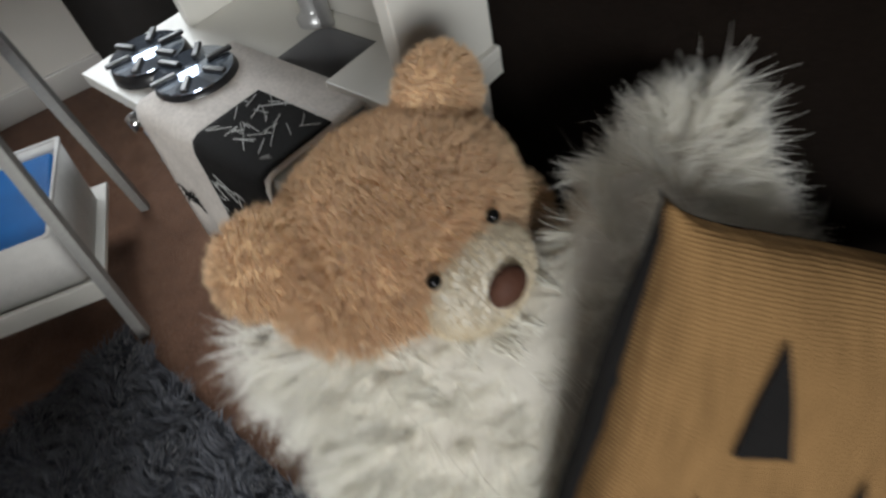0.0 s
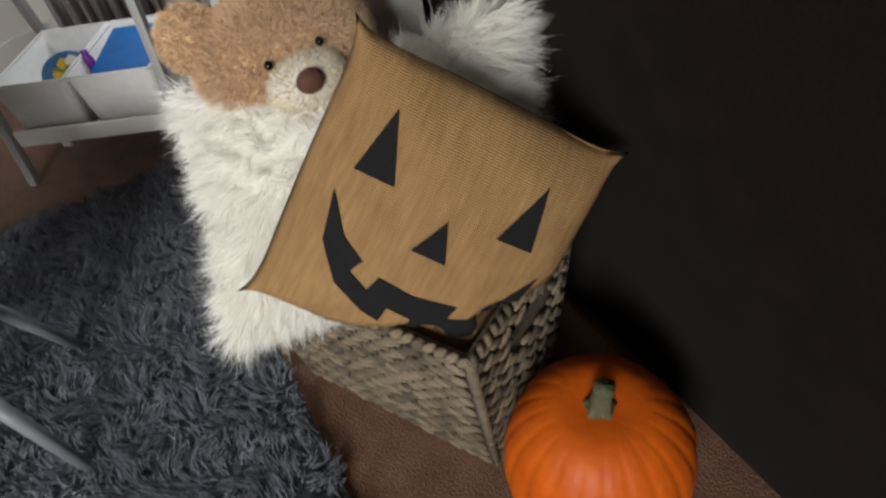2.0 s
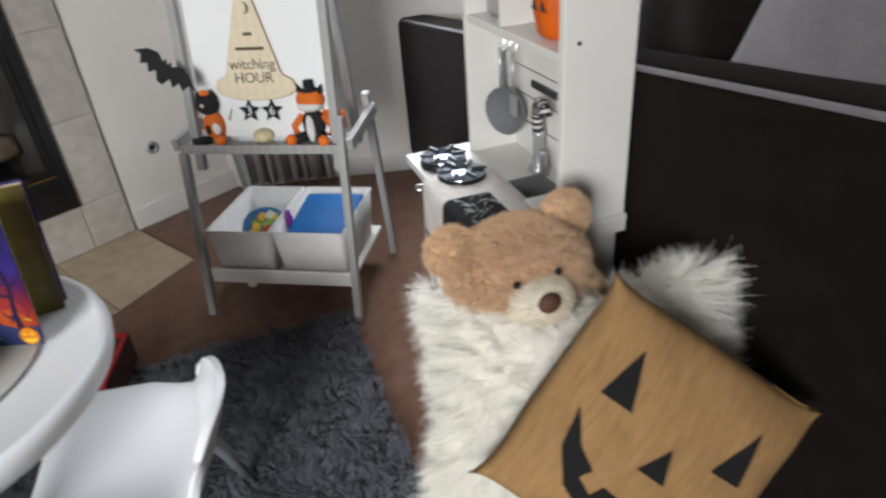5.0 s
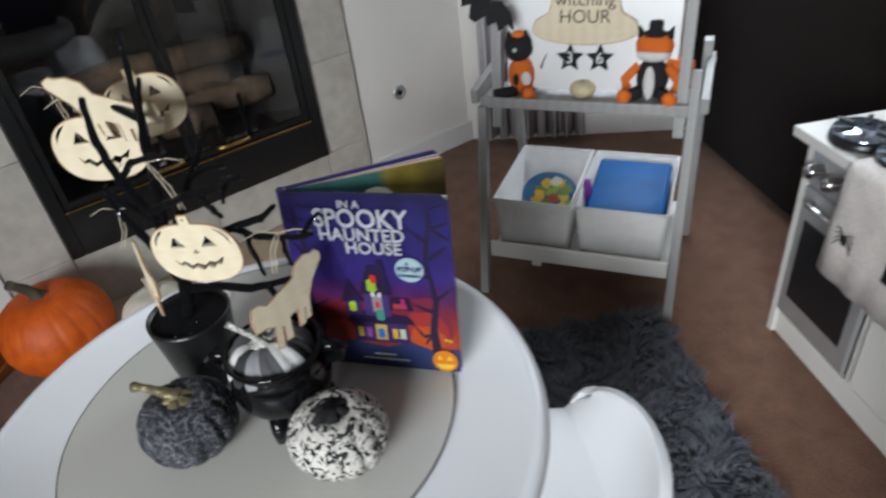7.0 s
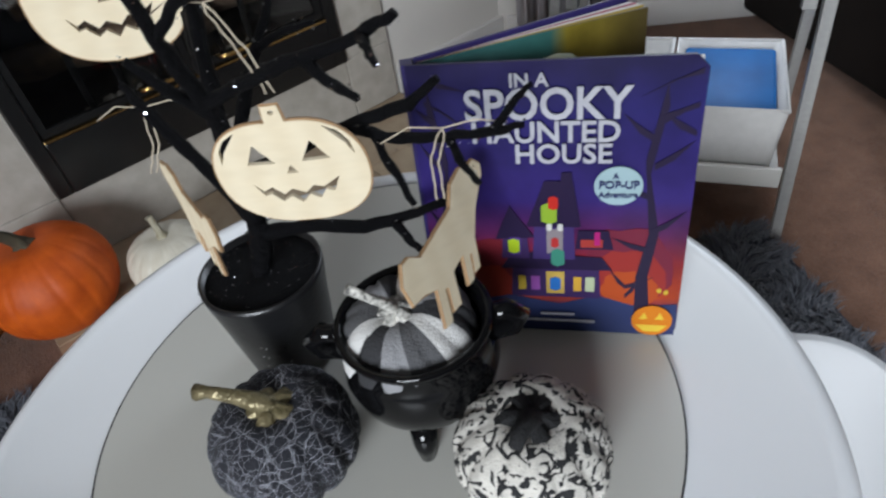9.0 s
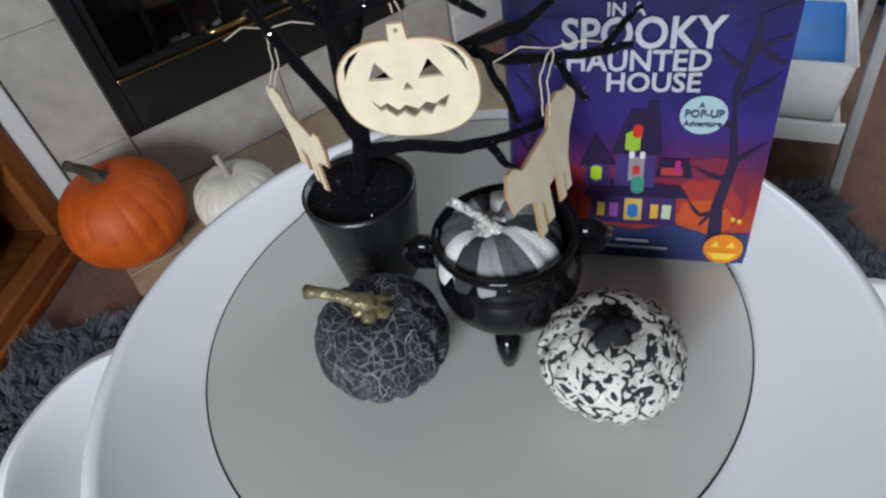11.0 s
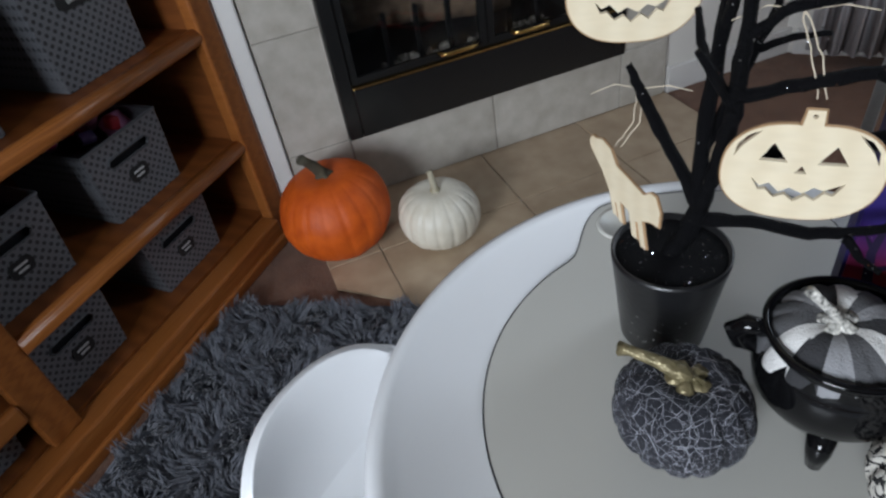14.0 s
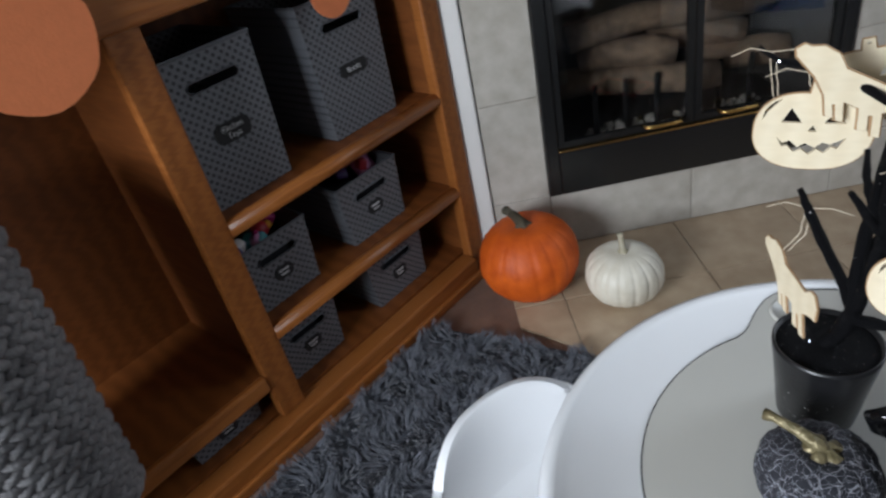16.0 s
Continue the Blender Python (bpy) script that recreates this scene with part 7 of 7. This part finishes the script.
TOYM = [mat("toy_plastic", c, 0.45) for c in TOYCOL]


def grey_bin(x0, x1, z0, z1, label, words, toys, seed, yf=YF - 0.060, depth=0.26):
    w, h = x1 - x0, z1 - z0
    b = thing("storage_bin", B_ @ pose((x0 + x1) / 2, yf, z0), label, "storage bin", "grey bins in the bookcase")
    fl = 0.012
    front = [(-w / 2 + fl, 0), (w / 2 - fl, 0), (w / 2, h), (-w / 2, h)]
    hw, hz, hh = w * 0.24, h * 0.80 if h > 0.2 else h * 0.72, 0.011
    hole = [(-hw, hz - hh), (hw, hz - hh), (hw + 0.008, hz), (hw, hz + hh), (-hw, hz + hh), (-hw - 0.008, hz)]
    part("front", slab(front, 0.004, [hole]), PERF, b, "perforated front with a handle slot", False, pose(0, -0.002, 0))
    part("handle_rim", tube([(x, 0.0015, z) for x, z in hole + hole[:1]], 0.0022, 5), BINP, b)
    part("back", slab(front, 0.004), PERF, b, "", False, pose(0, -depth, 0))
    for s in (-1, 1):
        bm = bmesh.new()
        q = [(s * (w / 2 - fl), -0.004, 0), (s * w / 2, -0.004, h), (s * w / 2, -depth + 0.002, h), (s * (w / 2 - fl), -depth + 0.002, 0)]
        bm.faces.new([bm.verts.new(p) for p in q])
        o = part("side", bm, PERF, b)
        o.modifiers.new("thick", "SOLIDIFY").thickness = 0.004
    part("base", box(-w / 2 + fl, w / 2 - fl, -depth + 0.003, -0.005, 0.0, 0.004), BINP, b)
    part("rim", tube([(-w / 2, 0.0, h), (w / 2, 0.0, h), (w / 2, -depth, h), (-w / 2, -depth, h), (-w / 2, 0.0, h)], 0.0036, 6), BINP, b)
    lw, lh = (0.040, 0.021 if words and len(words) > 6 else 0.015) if h > 0.2 else (0.024, 0.016)
    lz = h * 0.46 if h > 0.2 else h * 0.42
    plate = [(-lw, lz - lh * 0.6), (-lw * 0.8, lz - lh), (lw * 0.8, lz - lh), (lw, lz - lh * 0.6), (lw * 1.06, lz), (lw, lz + lh * 0.6), (lw * 0.8, lz + lh), (-lw * 0.8, lz + lh), (-lw, lz + lh * 0.6), (-lw * 1.06, lz)]
    lab = part("label_plate", slab(plate, 0.0015), LABELB, b, "black chalk label", False, pose(0, 0.0018, 0))
    if words:
        lettering("label_text", words, 0.0165, CHALK, lab, pose(0, 0.001, lz, 90, 0, 180), "white handwritten word")
    else:
        for k, f in ((0.3, 0.6), (-0.35, 0.45)):
            part("text_bar", box(-lw * f, lw * f, 0.0009, 0.0014, lz + k * lh - 0.0022, lz + k * lh + 0.0022), CHALK, lab)
    rng = random.Random(seed)
    if toys:
        for i in range(16):
            x, y, z = rng.uniform(-w / 2 + 0.03, w / 2 - 0.03), rng.uniform(-depth + 0.03, -0.03), h - rng.uniform(0.0, 0.03)
            s = rng.uniform(0.014, 0.028)
            kind = i % 3
            m = pose(x, y, z, rng.uniform(0, 180), rng.uniform(0, 180), rng.uniform(0, 180))
            if kind == 0:
                bm = box(-s, s, -s * 0.6, s * 0.6, -s * 0.8, s * 0.8, s * 0.25, 2)
            elif kind == 1:
                bm = lathe([(0, -s), (s * 0.7, -s * 0.9), (s * 0.8, 0), (s * 0.4, s * 0.8), (0, s)], 14)
            else:
                bm = tube([(-s * 1.5, 0, 0), (0, 0, s * 0.5), (s * 1.5, 0, 0)], s * 0.4, 8)
            tagged(part("toy", bm, TOYM[rng.randrange(len(TOYM))], None, "", True, B_ @ pose((x0 + x1) / 2, yf, z0) @ m), "small bright plastic toy lying in a grey bin", "toy", "toys in the bins")
        # plain black block stands in for the shaded depth under the loose toys
        part("filling", box(-w / 2 + 0.014, w / 2 - 0.014, -depth + 0.01, -0.012, 0.006, h * 0.72), BLACKP, b, "black block in place of the shaded toys below")
    return b


grey_bin(-0.545, -0.330, 0.566, 0.872, "tall grey perforated plastic bin with a chalk label", "Kitchen\nToys", False, 1)
grey_bin(-0.890, -0.665, 0.566, 0.872, "tall grey perforated plastic bin with a chalk label", "Books", False, 2)
grey_bin(-0.520, -0.328, 0.293, 0.455, "low grey plastic bin full of bright toys", None, True, 3)
grey_bin(-0.830, -0.625, 0.293, 0.455, "low grey plastic bin full of dark toys", None, True, 4)
grey_bin(-0.520, -0.328, 0.076, 0.226, "low grey plastic bin with an orange comb and toys", None, True, 5)
grey_bin(-0.850, -0.640, 0.076, 0.226, "low grey plastic bin half full of toys", None, True, 6)
grey_bin(-0.240, -0.05, 0.076, 0.160, "low grey plastic bin on the bottom shelf", None, False, 7, YF - 0.05)


def braided_basket():
    b = thing("braided_basket", B_ @ pose(0.185, YF - 0.075, 0.203), "tall round basket of braided grey rope on the shelf", "basket")
    R0, R1, H, rows = 0.155, 0.190, 0.56, 29
    part("wall", lathe([(0.0, 0.002), (R0 - 0.012, 0.002), (R1 - 0.014, H), (R1 - 0.022, H), (R0 - 0.02, 0.012), (0, 0.012)], 48), WICKER_SHADED, b, "inner wall, coloured dark for shade", True)
    rng = random.Random(6)
    rest = bmesh.new()
    for j in range(rows):
        t = (j + 0.5) / rows
        r = R0 + (R1 - R0) * t
        n = 38
        for i in range(n):
            a = 2 * math.pi * (i + (0.5 if j % 2 else 0)) / n
            m = pose(r * math.cos(a), r * math.sin(a), H * t, 0, 0, math.degrees(a) + 90) @ pose(0, 0, 0, 0, 28 if j % 2 else -28, 0) @ Matrix.Diagonal((rng.uniform(0.95, 1.15), 1, 1, 1))
            local = (a + math.pi) % (2 * math.pi) - math.pi
            if 0.45 < local < 2.15:
                o = new("braid", BRAID)
                o.parent, o.matrix_basis = b, m
            elif -0.2 < local < 2.7:
                bmesh.ops.create_uvsphere(rest, u_segments=8, v_segments=6, radius=1, matrix=m @ Matrix.Diagonal((0.0215, 0.010, 0.0110, 1)))
    tagged(part("braid_rest", rest, GREYBRAID, b, "further braids round the basket", True), kind="stuff")
    return b


bm = ball(0.0215, 0.010, 0.0110, (0, 0, 0), 8, 6)
BRAID = bpy.data.meshes.new("braid")
bm.to_mesh(BRAID)
bm.free()
BRAID.polygons.foreach_set("use_smooth", [True] * len(BRAID.polygons))
BRAID.materials.append(GREYBRAID)
braided_basket()


def paper_pumpkin(x, z, r, label):
    p = thing("paper_pumpkin", B_ @ pose(x, YF + 0.030, z), label, "paper garland", "paper pumpkins on the bookcase")
    pts = []
    for k in range(28):
        a = 2 * math.pi * k / 28
        pts.append((1.05 * r * math.cos(a) * (1 + 0.03 * math.sin(5 * a)), r * math.sin(a) * (1 + 0.03 * math.cos(4 * a))))
    part("cutout", slab(pts, 0.0012), PAPERO, p, "orange paper cut-out")
    part("string", tube([(0, 0, r * 0.95), (0, 0, r + 0.06)], 0.0008, 5), TWINE, p)
    return p


paper_pumpkin(-0.140, 0.988, 0.100, "orange paper pumpkin hanging before the top rail")
paper_pumpkin(-0.700, 0.900, 0.052, "small orange paper pumpkin hanging before the top rail")

# wall fitting by the fireplace
so = thing("wall_knob", pose(XW, 0.722, 0.293, 0, 90, 0), "round chrome gas key plate on the wall", "wall fitting")
part("plate", lathe([(0.026, 0), (0.026, 0.002), (0.022, 0.005), (0.012, 0.006), (0.012, 0.003), (0, 0.003)], 32), SILVER, so, "", True)
part("key_hole", lathe([(0.009, 0.0032), (0.009, 0.0065), (0.006, 0.0065), (0.005, 0.0036), (0, 0.0036)], 20), BLACKP, so, "", True)
